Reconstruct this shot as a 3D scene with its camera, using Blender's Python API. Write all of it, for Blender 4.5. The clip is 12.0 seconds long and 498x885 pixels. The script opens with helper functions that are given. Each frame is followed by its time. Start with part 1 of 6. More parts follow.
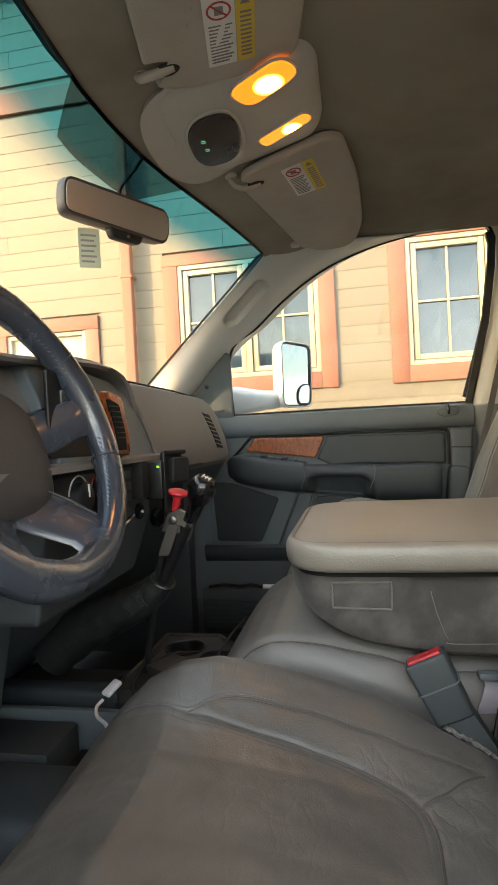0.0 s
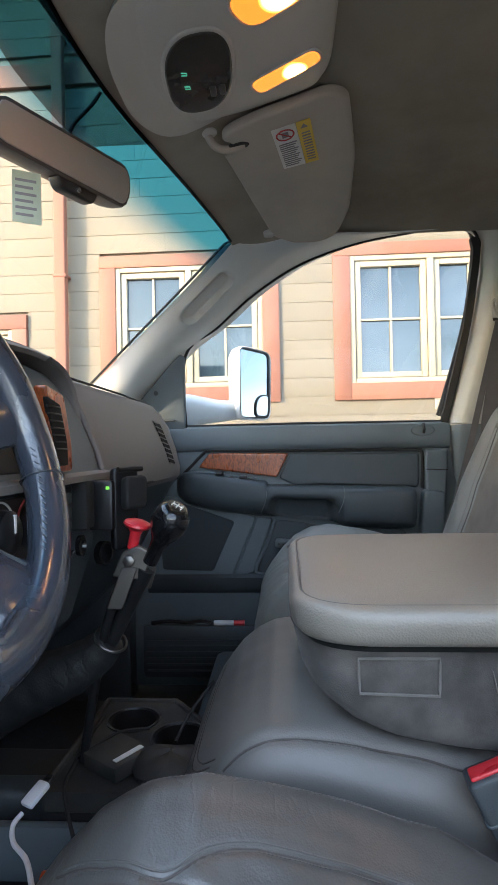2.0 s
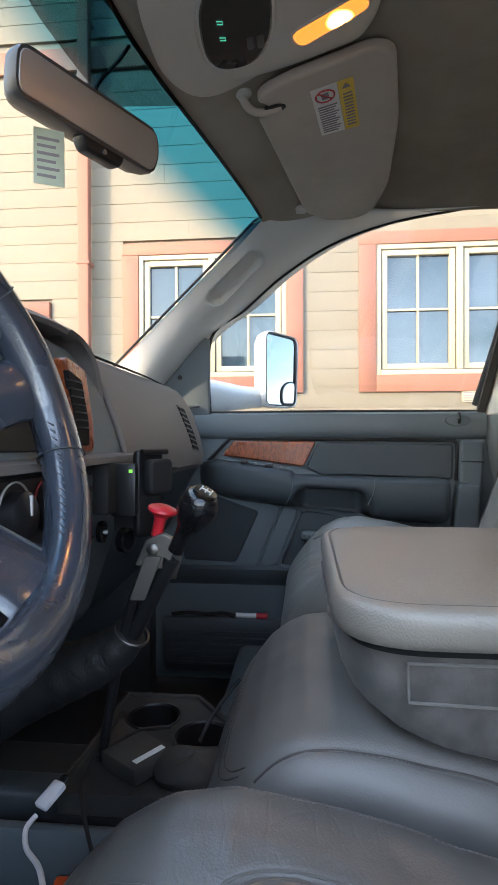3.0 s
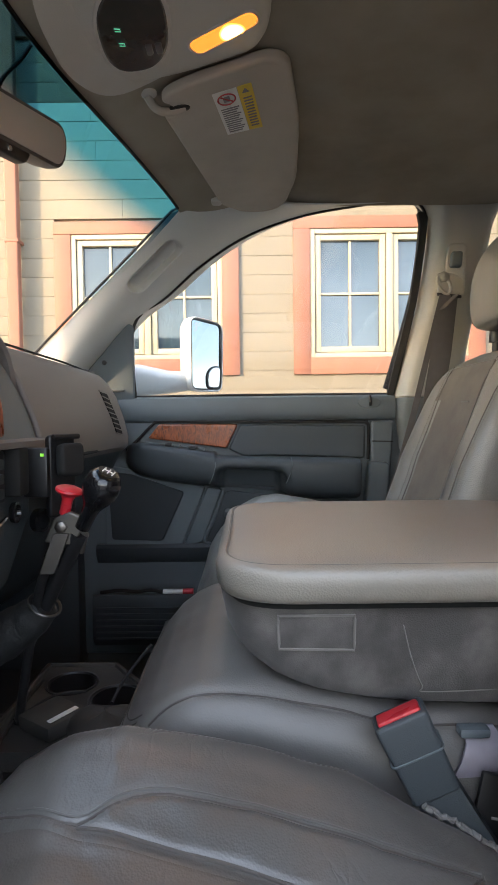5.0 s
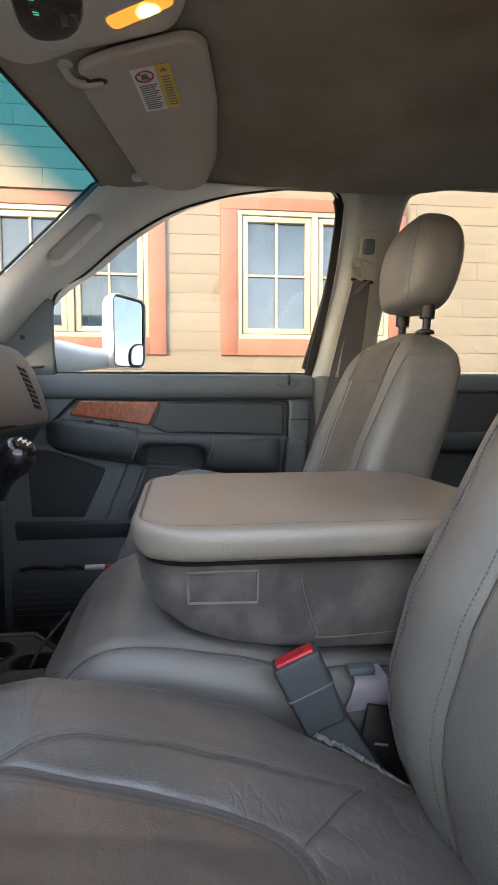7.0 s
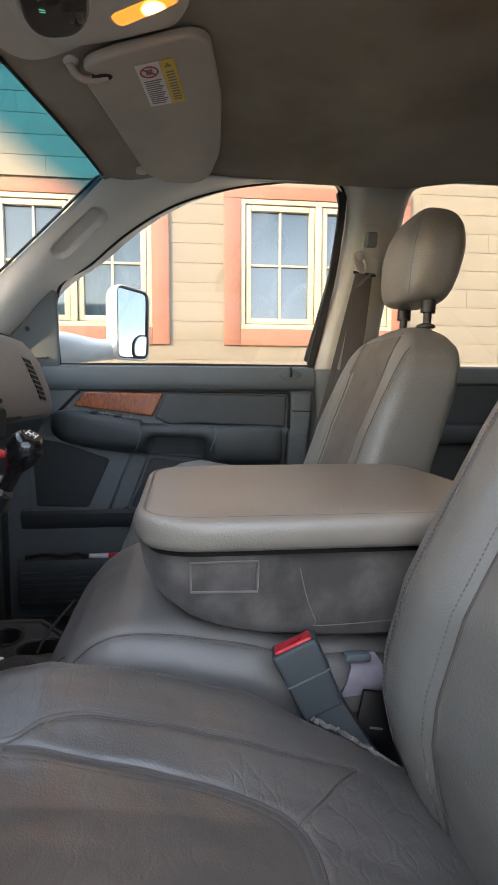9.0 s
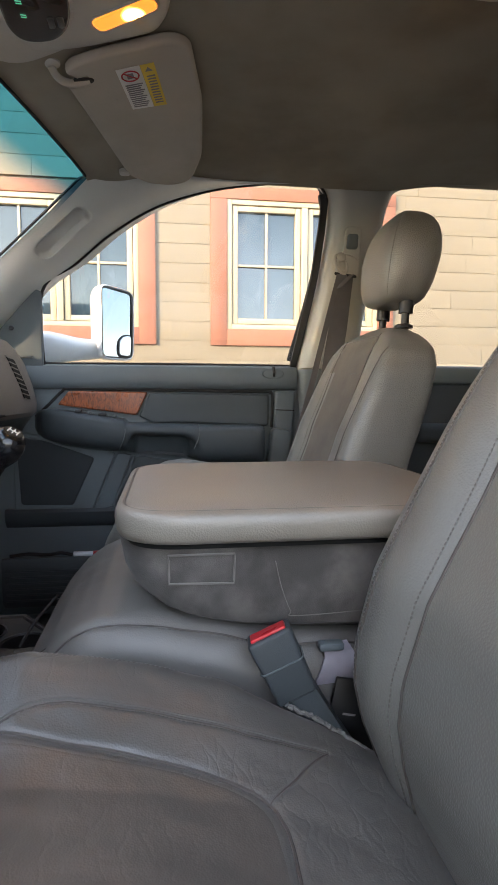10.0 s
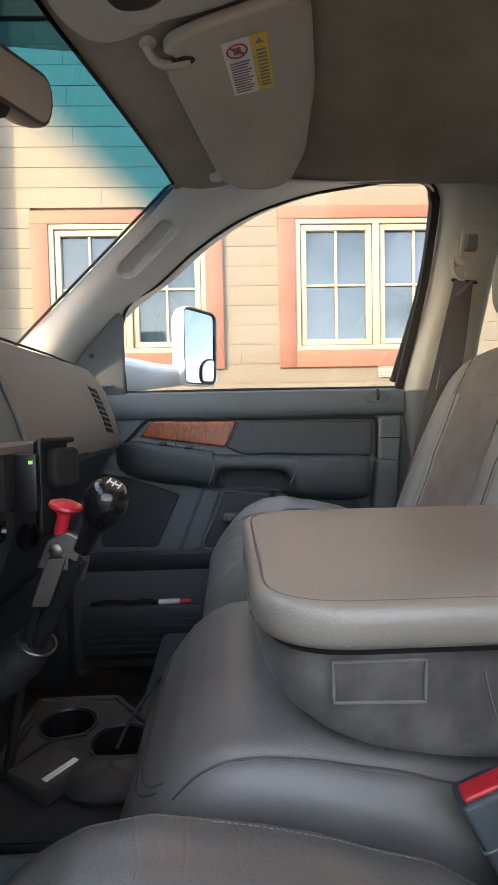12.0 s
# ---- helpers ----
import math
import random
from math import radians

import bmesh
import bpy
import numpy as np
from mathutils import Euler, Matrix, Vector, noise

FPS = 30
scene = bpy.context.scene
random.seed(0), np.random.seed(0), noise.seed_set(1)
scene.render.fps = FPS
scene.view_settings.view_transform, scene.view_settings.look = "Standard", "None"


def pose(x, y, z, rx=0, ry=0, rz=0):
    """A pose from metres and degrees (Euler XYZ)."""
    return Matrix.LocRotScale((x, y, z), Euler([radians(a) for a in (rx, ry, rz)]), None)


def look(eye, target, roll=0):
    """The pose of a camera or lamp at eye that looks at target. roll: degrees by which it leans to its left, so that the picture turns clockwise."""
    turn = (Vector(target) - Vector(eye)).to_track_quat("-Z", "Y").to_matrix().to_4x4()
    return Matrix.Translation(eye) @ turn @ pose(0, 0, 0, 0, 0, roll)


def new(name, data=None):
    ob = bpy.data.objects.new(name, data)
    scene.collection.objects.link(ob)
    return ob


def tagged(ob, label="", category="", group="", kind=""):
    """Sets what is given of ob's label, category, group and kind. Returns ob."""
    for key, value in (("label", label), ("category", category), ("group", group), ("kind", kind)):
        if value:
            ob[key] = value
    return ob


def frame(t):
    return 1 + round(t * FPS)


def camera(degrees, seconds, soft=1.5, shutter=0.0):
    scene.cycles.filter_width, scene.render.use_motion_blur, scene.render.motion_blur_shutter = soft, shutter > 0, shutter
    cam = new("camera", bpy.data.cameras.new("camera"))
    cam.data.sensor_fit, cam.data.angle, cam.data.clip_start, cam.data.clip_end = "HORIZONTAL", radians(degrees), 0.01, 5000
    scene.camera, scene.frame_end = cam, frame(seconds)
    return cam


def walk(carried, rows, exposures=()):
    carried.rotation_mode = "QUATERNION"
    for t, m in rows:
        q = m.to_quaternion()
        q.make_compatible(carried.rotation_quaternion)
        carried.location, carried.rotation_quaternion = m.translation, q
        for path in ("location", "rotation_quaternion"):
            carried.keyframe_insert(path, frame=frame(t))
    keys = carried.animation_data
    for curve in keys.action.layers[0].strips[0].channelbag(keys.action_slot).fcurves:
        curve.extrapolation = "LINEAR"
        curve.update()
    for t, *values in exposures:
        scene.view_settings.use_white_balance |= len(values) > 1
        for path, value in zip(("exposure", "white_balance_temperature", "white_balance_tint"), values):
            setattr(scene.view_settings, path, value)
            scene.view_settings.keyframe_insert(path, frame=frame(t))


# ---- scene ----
cam = camera(47.4, 12.0)
PATH = [
    (0, (0.267, -0.944, 1.438), (-0.105, 1.021, 1.413), -2.9),
    (0.2, (0.220, -0.877, 1.442), (-0.027, 1.108, 1.445), -2.0),
    (0.5, (0.149, -0.829, 1.451), (0.094, 1.17, 1.475), -1.2),
    (1, (0.157, -0.782, 1.448), (0.205, 1.218, 1.449), -0.7),
    (1.5, (0.176, -0.758, 1.444), (0.204, 1.242, 1.44), -1.1),
    (2, (0.161, -0.745, 1.443), (0.034, 1.251, 1.459), -1.1),
    (2.5, (0.142, -0.699, 1.438), (-0.05, 1.292, 1.446), -0.7),
    (2.7, (0.139, -0.691, 1.431), (-0.05, 1.3, 1.431), -0.2),
    (4.3, (0.165, -0.698, 1.438), (-0.053, 1.289, 1.382), -0.5),
    (4.5, (0.174, -0.709, 1.441), (-0.004, 1.282, 1.378), -0.4),
    (5, (0.199, -0.754, 1.434), (0.201, 1.244, 1.357), -0.7),
    (5.5, (0.219, -0.779, 1.431), (0.402, 1.211, 1.346), -0.4),
    (6, (0.226, -0.78, 1.426), (0.475, 1.202, 1.324), -0.2),
    (6.5, (0.213, -0.787, 1.421), (0.468, 1.193, 1.296), -0.3),
    (7, (0.217, -0.797, 1.423), (0.468, 1.182, 1.28), -0.1),
    (9, (0.216, -0.815, 1.43), (0.458, 1.162, 1.25), 0.2),
    (9.5, (0.22, -0.822, 1.431), (0.46, 1.155, 1.249), 0.1),
    (10, (0.227, -0.837, 1.427), (0.51, 1.134, 1.248), 0.2),
    (10.5, (0.234, -0.841, 1.43), (0.511, 1.133, 1.264), -0.5),
    (10.8, (0.227, -0.794, 1.415), (0.372, 1.195, 1.262), -3.0),
    (11, (0.216, -0.767, 1.4), (0.26, 1.228, 1.269), -4.4),
    (11.2, (0.203, -0.745, 1.412), (0.211, 1.254, 1.344), -3.7),
    (11.5, (0.194, -0.72, 1.433), (0.23, 1.28, 1.413), -2.5),
    (12, (0.147, -0.644, 1.441), (0.218, 1.352, 1.342), -1.2),
]
walk(cam, [(t, look(eye, target, roll)) for t, eye, target, roll in PATH], [(0.0, 2.95, 8500, 12), (0.5, 2.95, 7600, 12), (1.5, 2.95, 6550, 12), (2.5, 2.95, 6250, 13), (4.4, 2.95, 6900, 15), (5.5, 2.95, 7150, 17), (12.0, 2.95, 7100, 17)])

from mathutils.bvhtree import BVHTree

# ---- sky, sun ----
SUN_AZ, SUN_EL = radians(50), radians(14)          # azimuth measured from -y towards -x
sun_from = Vector((-math.sin(SUN_AZ) * math.cos(SUN_EL), -math.cos(SUN_AZ) * math.cos(SUN_EL), math.sin(SUN_EL)))
world = bpy.data.worlds.new("sky")
scene.world = world
world.use_nodes = True
wn, wl = world.node_tree.nodes, world.node_tree.links
bg = wn["Background"]
sky = wn.new("ShaderNodeTexSky")
sky.sky_type, sky.sun_disc = "NISHITA", False
sky.sun_elevation, sky.sun_rotation = SUN_EL, math.atan2(sun_from.x, sun_from.y)
sky.air_density, sky.dust_density = 1.0, 1.2
coord = wn.new("ShaderNodeTexCoord")
cmap = wn.new("ShaderNodeMapping")
cmap.inputs["Scale"].default_value = (1.0, 1.0, 3.2)
cloud = wn.new("ShaderNodeTexNoise")
cloud.inputs["Scale"].default_value, cloud.inputs["Detail"].default_value = 2.6, 7.0
ramp = wn.new("ShaderNodeValToRGB")
ramp.color_ramp.elements[0].position, ramp.color_ramp.elements[1].position = 0.42, 0.66
ramp.color_ramp.elements[1].color = (0.55, 0.55, 0.55, 1)
cmix = wn.new("ShaderNodeMixRGB")
cmix.inputs["Color2"].default_value = (9.6, 11.6, 14.4, 1)
wl.new(coord.outputs["Generated"], cmap.inputs["Vector"])
wl.new(cmap.outputs["Vector"], cloud.inputs["Vector"])
wl.new(cloud.outputs["Fac"], ramp.inputs["Fac"])
wl.new(ramp.outputs["Color"], cmix.inputs["Fac"])
wl.new(sky.outputs["Color"], cmix.inputs["Color1"])
wl.new(cmix.outputs["Color"], bg.inputs["Color"])
bg.inputs["Strength"].default_value = 0.113

sun = new("sun", bpy.data.lights.new("sun", "SUN"))
sun.data.energy, sun.data.angle, sun.data.color = 1.1, radians(0.6), (1.0, 0.77, 0.5)
sun.matrix_world = look(sun_from * 50, (0, 0, 0))


# ---- materials ----
def mat(name, base, rough=0.6, metal=0.0, vary=0.12, scale=6.0, grain=0.0, grain_scale=300.0, stain=None, stain_scale=3.0,
        stain_amount=0.5, spec=0.5, coat=0.0, sheen=0.0, random_tone=0.0, cell=False, crease=0.0, crease_scale=26.0):
    """A surface with a tone that drifts at two scales, fine relief, stains and worn gloss."""
    m = bpy.data.materials.new(name)
    m.use_nodes = True
    n, l = m.node_tree.nodes, m.node_tree.links
    b = n["Principled BSDF"]
    tc = n.new("ShaderNodeTexCoord")
    a = n.new("ShaderNodeTexNoise")
    a.inputs["Scale"].default_value, a.inputs["Detail"].default_value = scale, 6.0
    l.new(tc.outputs["Object"], a.inputs["Vector"])
    hsv = n.new("ShaderNodeHueSaturation")
    hsv.inputs["Color"].default_value = (*base, 1)
    mr = n.new("ShaderNodeMapRange")
    mr.inputs["From Min"].default_value, mr.inputs["From Max"].default_value = 0.25, 0.75
    mr.inputs["To Min"].default_value, mr.inputs["To Max"].default_value = 1 - vary, 1 + vary
    l.new(a.outputs["Fac"], mr.inputs["Value"])
    value = mr.outputs["Result"]
    if random_tone:
        info = n.new("ShaderNodeObjectInfo")
        r2 = n.new("ShaderNodeMapRange")
        r2.inputs["To Min"].default_value, r2.inputs["To Max"].default_value = 1 - random_tone, 1 + random_tone
        l.new(info.outputs["Random"], r2.inputs["Value"])
        mul = n.new("ShaderNodeMath")
        mul.operation = "MULTIPLY"
        l.new(value, mul.inputs[0]), l.new(r2.outputs["Result"], mul.inputs[1])
        value = mul.outputs["Value"]
    l.new(value, hsv.inputs["Value"])
    colour = hsv.outputs["Color"]
    if stain:
        s = n.new("ShaderNodeTexNoise")
        s.inputs["Scale"].default_value, s.inputs["Detail"].default_value, s.inputs["Roughness"].default_value = stain_scale, 6.0, 0.55
        l.new(tc.outputs["Object"], s.inputs["Vector"])
        sr = n.new("ShaderNodeMapRange")
        sr.inputs["From Min"].default_value, sr.inputs["From Max"].default_value = 0.4, 0.8
        sr.inputs["To Max"].default_value = stain_amount
        sr.interpolation_type = "SMOOTHSTEP"
        l.new(s.outputs["Fac"], sr.inputs["Value"])
        mx = n.new("ShaderNodeMixRGB")
        mx.inputs["Color2"].default_value = (*stain, 1)
        l.new(sr.outputs["Result"], mx.inputs["Fac"]), l.new(colour, mx.inputs["Color1"])
        colour = mx.outputs["Color"]
    l.new(colour, b.inputs["Base Color"])
    rr = n.new("ShaderNodeMapRange")
    rr.inputs["From Min"].default_value, rr.inputs["From Max"].default_value = 0.3, 0.7
    rr.inputs["To Min"].default_value, rr.inputs["To Max"].default_value = max(rough - 0.05, 0.02), min(rough + 0.05, 1)
    l.new(a.outputs["Fac"], rr.inputs["Value"])
    l.new(rr.outputs["Result"], b.inputs["Roughness"])
    b.inputs["Metallic"].default_value = metal
    b.inputs["Specular IOR Level"].default_value = spec
    b.inputs["Coat Weight"].default_value = coat
    b.inputs["Coat Roughness"].default_value = 0.08
    b.inputs["Sheen Weight"].default_value = sheen
    if grain:
        g = n.new("ShaderNodeTexVoronoi" if cell else "ShaderNodeTexNoise")
        g.inputs["Scale"].default_value = grain_scale
        l.new(tc.outputs["Object"], g.inputs["Vector"])
        bp = n.new("ShaderNodeBump")
        bp.inputs["Strength"].default_value, bp.inputs["Distance"].default_value = grain, 0.0012
        l.new(g.outputs["Distance" if cell else "Fac"], bp.inputs["Height"])
        l.new(bp.outputs["Normal"], b.inputs["Normal"])
        if crease:
            # folds that wander across the skin, in patches
            wob = n.new("ShaderNodeTexNoise")
            wob.inputs["Scale"].default_value, wob.inputs["Detail"].default_value = 16.0, 3.0
            add = n.new("ShaderNodeVectorMath")
            add.operation = "MULTIPLY_ADD"
            add.inputs[1].default_value = (0.06, 0.06, 0.06)
            l.new(tc.outputs["Object"], wob.inputs["Vector"])
            l.new(wob.outputs["Color"], add.inputs[0]), l.new(tc.outputs["Object"], add.inputs[2])
            stretch = n.new("ShaderNodeMapping")
            stretch.inputs["Scale"].default_value = (1.6, 0.6, 1.0)
            stretch.inputs["Rotation"].default_value = (0, 0, 0.5)
            l.new(add.outputs["Vector"], stretch.inputs["Vector"])
            vc = n.new("ShaderNodeTexVoronoi")
            vc.feature = "DISTANCE_TO_EDGE"
            vc.inputs["Scale"].default_value = crease_scale
            l.new(stretch.outputs["Vector"], vc.inputs["Vector"])
            cr = n.new("ShaderNodeMapRange")
            cr.inputs["From Max"].default_value = 0.11
            l.new(vc.outputs["Distance"], cr.inputs["Value"])
            pn = n.new("ShaderNodeMapRange")
            pn.inputs["From Min"].default_value, pn.inputs["From Max"].default_value = 0.4, 0.65
            l.new(a.outputs["Fac"], pn.inputs["Value"])
            bc = n.new("ShaderNodeBump")
            bc.inputs["Distance"].default_value = 0.0022
            sc = n.new("ShaderNodeMath")
            sc.operation = "MULTIPLY"
            sc.inputs[1].default_value = crease
            l.new(pn.outputs["Result"], sc.inputs[0]), l.new(sc.outputs["Value"], bc.inputs["Strength"])
            l.new(cr.outputs["Result"], bc.inputs["Height"]), l.new(bc.outputs["Normal"], bp.inputs["Normal"])
    return m


def wood_mat():
    """Glossy red-brown burl with dark streaks."""
    m = mat("burl_wood", (0.2, 0.045, 0.014), 0.3, coat=0.35, vary=0.3, scale=30)
    n, l = m.node_tree.nodes, m.node_tree.links
    tc = n.new("ShaderNodeTexCoord")
    mp = n.new("ShaderNodeMapping")
    mp.inputs["Scale"].default_value = (70, 70, 26)
    mp.inputs["Rotation"].default_value = (0, 0.7, 0)
    ns = n.new("ShaderNodeTexNoise")
    ns.inputs["Scale"].default_value, ns.inputs["Detail"].default_value, ns.inputs["Distortion"].default_value = 1.6, 8, 1.8
    cr = n.new("ShaderNodeValToRGB")
    cr.color_ramp.elements[0].position, cr.color_ramp.elements[0].color = 0.3, (0.07, 0.014, 0.005, 1)
    cr.color_ramp.elements[1].position, cr.color_ramp.elements[1].color = 0.6, (0.36, 0.085, 0.024, 1)
    l.new(tc.outputs["Object"], mp.inputs["Vector"]), l.new(mp.outputs["Vector"], ns.inputs["Vector"])
    l.new(ns.outputs["Fac"], cr.inputs["Fac"]), l.new(cr.outputs["Color"], n["Principled BSDF"].inputs["Base Color"])
    return m


def glow_mat(name, colour, strength, core=None):
    """A lit plastic lens, brighter where the bulb sits behind it."""
    m = bpy.data.materials.new(name)
    m.use_nodes = True
    n, l = m.node_tree.nodes, m.node_tree.links
    b = n["Principled BSDF"]
    b.inputs["Base Color"].default_value = (*colour, 1)
    b.inputs["Roughness"].default_value = 0.2
    b.inputs["Emission Color"].default_value = (*colour, 1)
    b.inputs["Emission Strength"].default_value = strength
    if core:
        place, radius, hot, peak = core
        geo = n.new("ShaderNodeTexCoord")
        sub = n.new("ShaderNodeVectorMath")
        sub.operation = "DISTANCE"
        sub.inputs[1].default_value = place
        l.new(geo.outputs["Object"], sub.inputs[0])
        mr = n.new("ShaderNodeMapRange")
        mr.interpolation_type = "SMOOTHSTEP"
        mr.inputs["From Min"].default_value, mr.inputs["From Max"].default_value = radius, 0.0
        l.new(sub.outputs["Value"], mr.inputs["Value"])
        st = n.new("ShaderNodeMapRange")
        st.inputs["To Min"].default_value, st.inputs["To Max"].default_value = strength, peak
        l.new(mr.outputs["Result"], st.inputs["Value"])
        l.new(st.outputs["Result"], b.inputs["Emission Strength"])
        mx = n.new("ShaderNodeMixRGB")
        mx.inputs["Color1"].default_value, mx.inputs["Color2"].default_value = (*colour, 1), (*hot, 1)
        l.new(mr.outputs["Result"], mx.inputs["Fac"]), l.new(mx.outputs["Color"], b.inputs["Emission Color"])
    return m


def glass_mat(name, tint=(0.93, 0.96, 0.95), gloss=0.05, band=None):
    """A thin pane: clear with a faint mirror; band: (colour, low z, high z) of a sun strip that fades in with height."""
    m = bpy.data.materials.new(name)
    m.use_nodes = True
    n, l = m.node_tree.nodes, m.node_tree.links
    n.remove(n["Principled BSDF"])
    out = n["Material Output"]
    tr, gl, mx = n.new("ShaderNodeBsdfTransparent"), n.new("ShaderNodeBsdfGlossy"), n.new("ShaderNodeMixShader")
    gl.inputs["Roughness"].default_value = 0.015
    tr.inputs["Color"].default_value = (*tint, 1)
    mx.inputs["Fac"].default_value = gloss
    l.new(tr.outputs["BSDF"], mx.inputs[1]), l.new(gl.outputs["BSDF"], mx.inputs[2]), l.new(mx.outputs["Shader"], out.inputs["Surface"])
    if band:
        colour, low, high = band
        tc, sep, mr, cm = n.new("ShaderNodeTexCoord"), n.new("ShaderNodeSeparateXYZ"), n.new("ShaderNodeMapRange"), n.new("ShaderNodeMixRGB")
        mr.inputs["From Min"].default_value, mr.inputs["From Max"].default_value = low, high
        mr.interpolation_type = "SMOOTHSTEP"
        cm.inputs["Color1"].default_value, cm.inputs["Color2"].default_value = (*tint, 1), (*colour, 1)
        l.new(tc.outputs["Object"], sep.inputs["Vector"]), l.new(sep.outputs["Z"], mr.inputs["Value"])
        l.new(mr.outputs["Result"], cm.inputs["Fac"]), l.new(cm.outputs["Color"], tr.inputs["Color"])
    return m


LEATHER = mat("taupe_leather", (0.172, 0.17, 0.156), 0.385, vary=0.14, scale=5, grain=0.34, grain_scale=420, cell=True, spec=0.75)
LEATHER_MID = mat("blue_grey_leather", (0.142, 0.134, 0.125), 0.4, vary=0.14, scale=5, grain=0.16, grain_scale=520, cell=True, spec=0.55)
# lid leather lightened and warmed, the reflected sunlight is in its colour
LEATHER_LID = mat("lid_leather_warm_lit", (0.235, 0.21, 0.178), 0.36, vary=0.13, scale=6, grain=0.22, grain_scale=460, cell=True, spec=0.75)
LEATHER_WORN = mat("worn_brown_leather", (0.1, 0.096, 0.09), 0.36, vary=0.16, scale=7, crease=0.22, crease_scale=34, grain=0.15, grain_scale=520, cell=True, spec=0.8)
SUEDE = mat("grey_suede", (0.062, 0.057, 0.054), 0.92, vary=0.3, scale=11, grain=0.4, grain_scale=700, sheen=0.1, stain=(0.19, 0.172, 0.16), stain_scale=13, stain_amount=0.85)
SUEDE_LIGHT = mat("scuffed_suede_edge", (0.17, 0.158, 0.147), 0.9, vary=0.15, scale=40)
# near-black that paints the shade inside the vents and under the lid
DEEP = mat("recess_shade_black", (0.003, 0.003, 0.003), 0.9, vary=0.1, scale=20)
FRAME_GREY = mat("grey_mirror_frame", (0.055, 0.053, 0.05), 0.5, vary=0.1, scale=20)
STITCH = mat("taupe_thread", (0.155, 0.146, 0.134), 0.8, vary=0.2, scale=200)
SLATE = mat("slate_plastic", (0.103, 0.127, 0.139), 0.5, vary=0.08, scale=4, grain=0.35, grain_scale=900, stain=(0.08, 0.082, 0.082), stain_scale=5, stain_amount=0.25)
SLATE_PALE = mat("pale_slate_plastic", (0.13, 0.15, 0.155), 0.5, vary=0.08, scale=4, grain=0.35, grain_scale=900)
# dark slate, its tone lowered further to carry shade low on the door
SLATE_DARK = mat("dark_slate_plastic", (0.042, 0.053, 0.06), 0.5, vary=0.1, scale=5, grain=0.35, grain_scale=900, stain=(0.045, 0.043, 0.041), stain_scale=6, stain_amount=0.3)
DASH = mat("dash_vinyl", (0.178, 0.16, 0.147), 0.62, vary=0.08, scale=4, grain=0.5, grain_scale=700, stain=(0.14, 0.126, 0.112), stain_scale=4, stain_amount=0.25)
SLATE_CLOTH = mat("slate_speaker_cloth", (0.03, 0.037, 0.042), 0.8, vary=0.12, scale=9, grain=0.8, grain_scale=1400)
BLACK = mat("black_plastic", (0.009, 0.009, 0.01), 0.45, vary=0.15, scale=12)
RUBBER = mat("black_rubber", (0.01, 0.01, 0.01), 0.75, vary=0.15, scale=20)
PILLAR = mat("grey_pillar_plastic", (0.6, 0.6, 0.565), 0.45, vary=0.06, scale=5, grain=0.3, grain_scale=900, stain=(0.53, 0.52, 0.49), stain_scale=5, stain_amount=0.3)
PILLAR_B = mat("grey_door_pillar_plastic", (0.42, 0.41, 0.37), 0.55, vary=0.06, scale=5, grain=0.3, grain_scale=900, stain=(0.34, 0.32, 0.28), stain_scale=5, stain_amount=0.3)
GLOSS_BLACK = mat("gloss_black_plastic", (0.008, 0.008, 0.009), 0.17, vary=0.1, scale=12, coat=0.15)
HEADLINER = mat("headliner_cloth", (0.31, 0.268, 0.208), 0.95, vary=0.16, scale=4, grain=0.5, grain_scale=1100, stain=(0.17, 0.135, 0.09), stain_scale=3.4, stain_amount=0.8)
VISOR = mat("visor_vinyl", (0.45, 0.395, 0.325), 0.8, vary=0.08, scale=6, grain=0.4, grain_scale=800, stain=(0.19, 0.165, 0.14), stain_scale=5, stain_amount=0.35)
CONSOLE = mat("console_plastic", (0.52, 0.48, 0.42), 0.6, vary=0.06, scale=6, grain=0.3, grain_scale=900, stain=(0.25, 0.22, 0.19), stain_scale=6, stain_amount=0.3)
CARPET = mat("black_carpet", (0.028, 0.034, 0.037), 0.95, vary=0.35, scale=60, grain=1.0, grain_scale=500, stain=(0.045, 0.04, 0.034), stain_scale=9, stain_amount=0.5)
DUSTY = mat("dusty_dark_plastic", (0.024, 0.022, 0.02), 0.75, vary=0.2, scale=12, grain=0.3, grain_scale=500, stain=(0.085, 0.07, 0.052), stain_scale=14, stain_amount=0.55)
WHEEL = mat("worn_wheel_leather", (0.04, 0.052, 0.074), 0.26, coat=0.8, vary=0.2, scale=14, spec=0.8, grain=0.1, grain_scale=420, cell=True, stain=(0.05, 0.04, 0.033), stain_scale=12, stain_amount=0.5)
CHROME = mat("chrome", (0.75, 0.75, 0.76), 0.12, metal=1.0, vary=0.05)
STEEL = mat("scratched_steel", (0.18, 0.168, 0.155), 0.42, metal=1.0, vary=0.2, scale=30, stain=(0.18, 0.15, 0.12), stain_scale=30, stain_amount=0.6)
RED = mat("red_plastic", (0.55, 0.02, 0.03), 0.3, vary=0.08, scale=20)
WHITE = mat("white_plastic", (0.75, 0.76, 0.78), 0.35, vary=0.04, scale=20)
PAPER = mat("white_label", (0.72, 0.7, 0.66), 0.6, vary=0.05, scale=30)
YELLOW = mat("yellow_label", (0.72, 0.5, 0.06), 0.6, vary=0.05, scale=30)
INK = mat("dark_print", (0.22, 0.2, 0.2), 0.7, vary=0.1, scale=30)
INK_RED = mat("red_print", (0.45, 0.05, 0.05), 0.7, vary=0.1, scale=30)
WOOD = wood_mat()
BELT = mat("grey_webbing", (0.13, 0.122, 0.12), 0.8, vary=0.12, scale=30, grain=0.6, grain_scale=900)
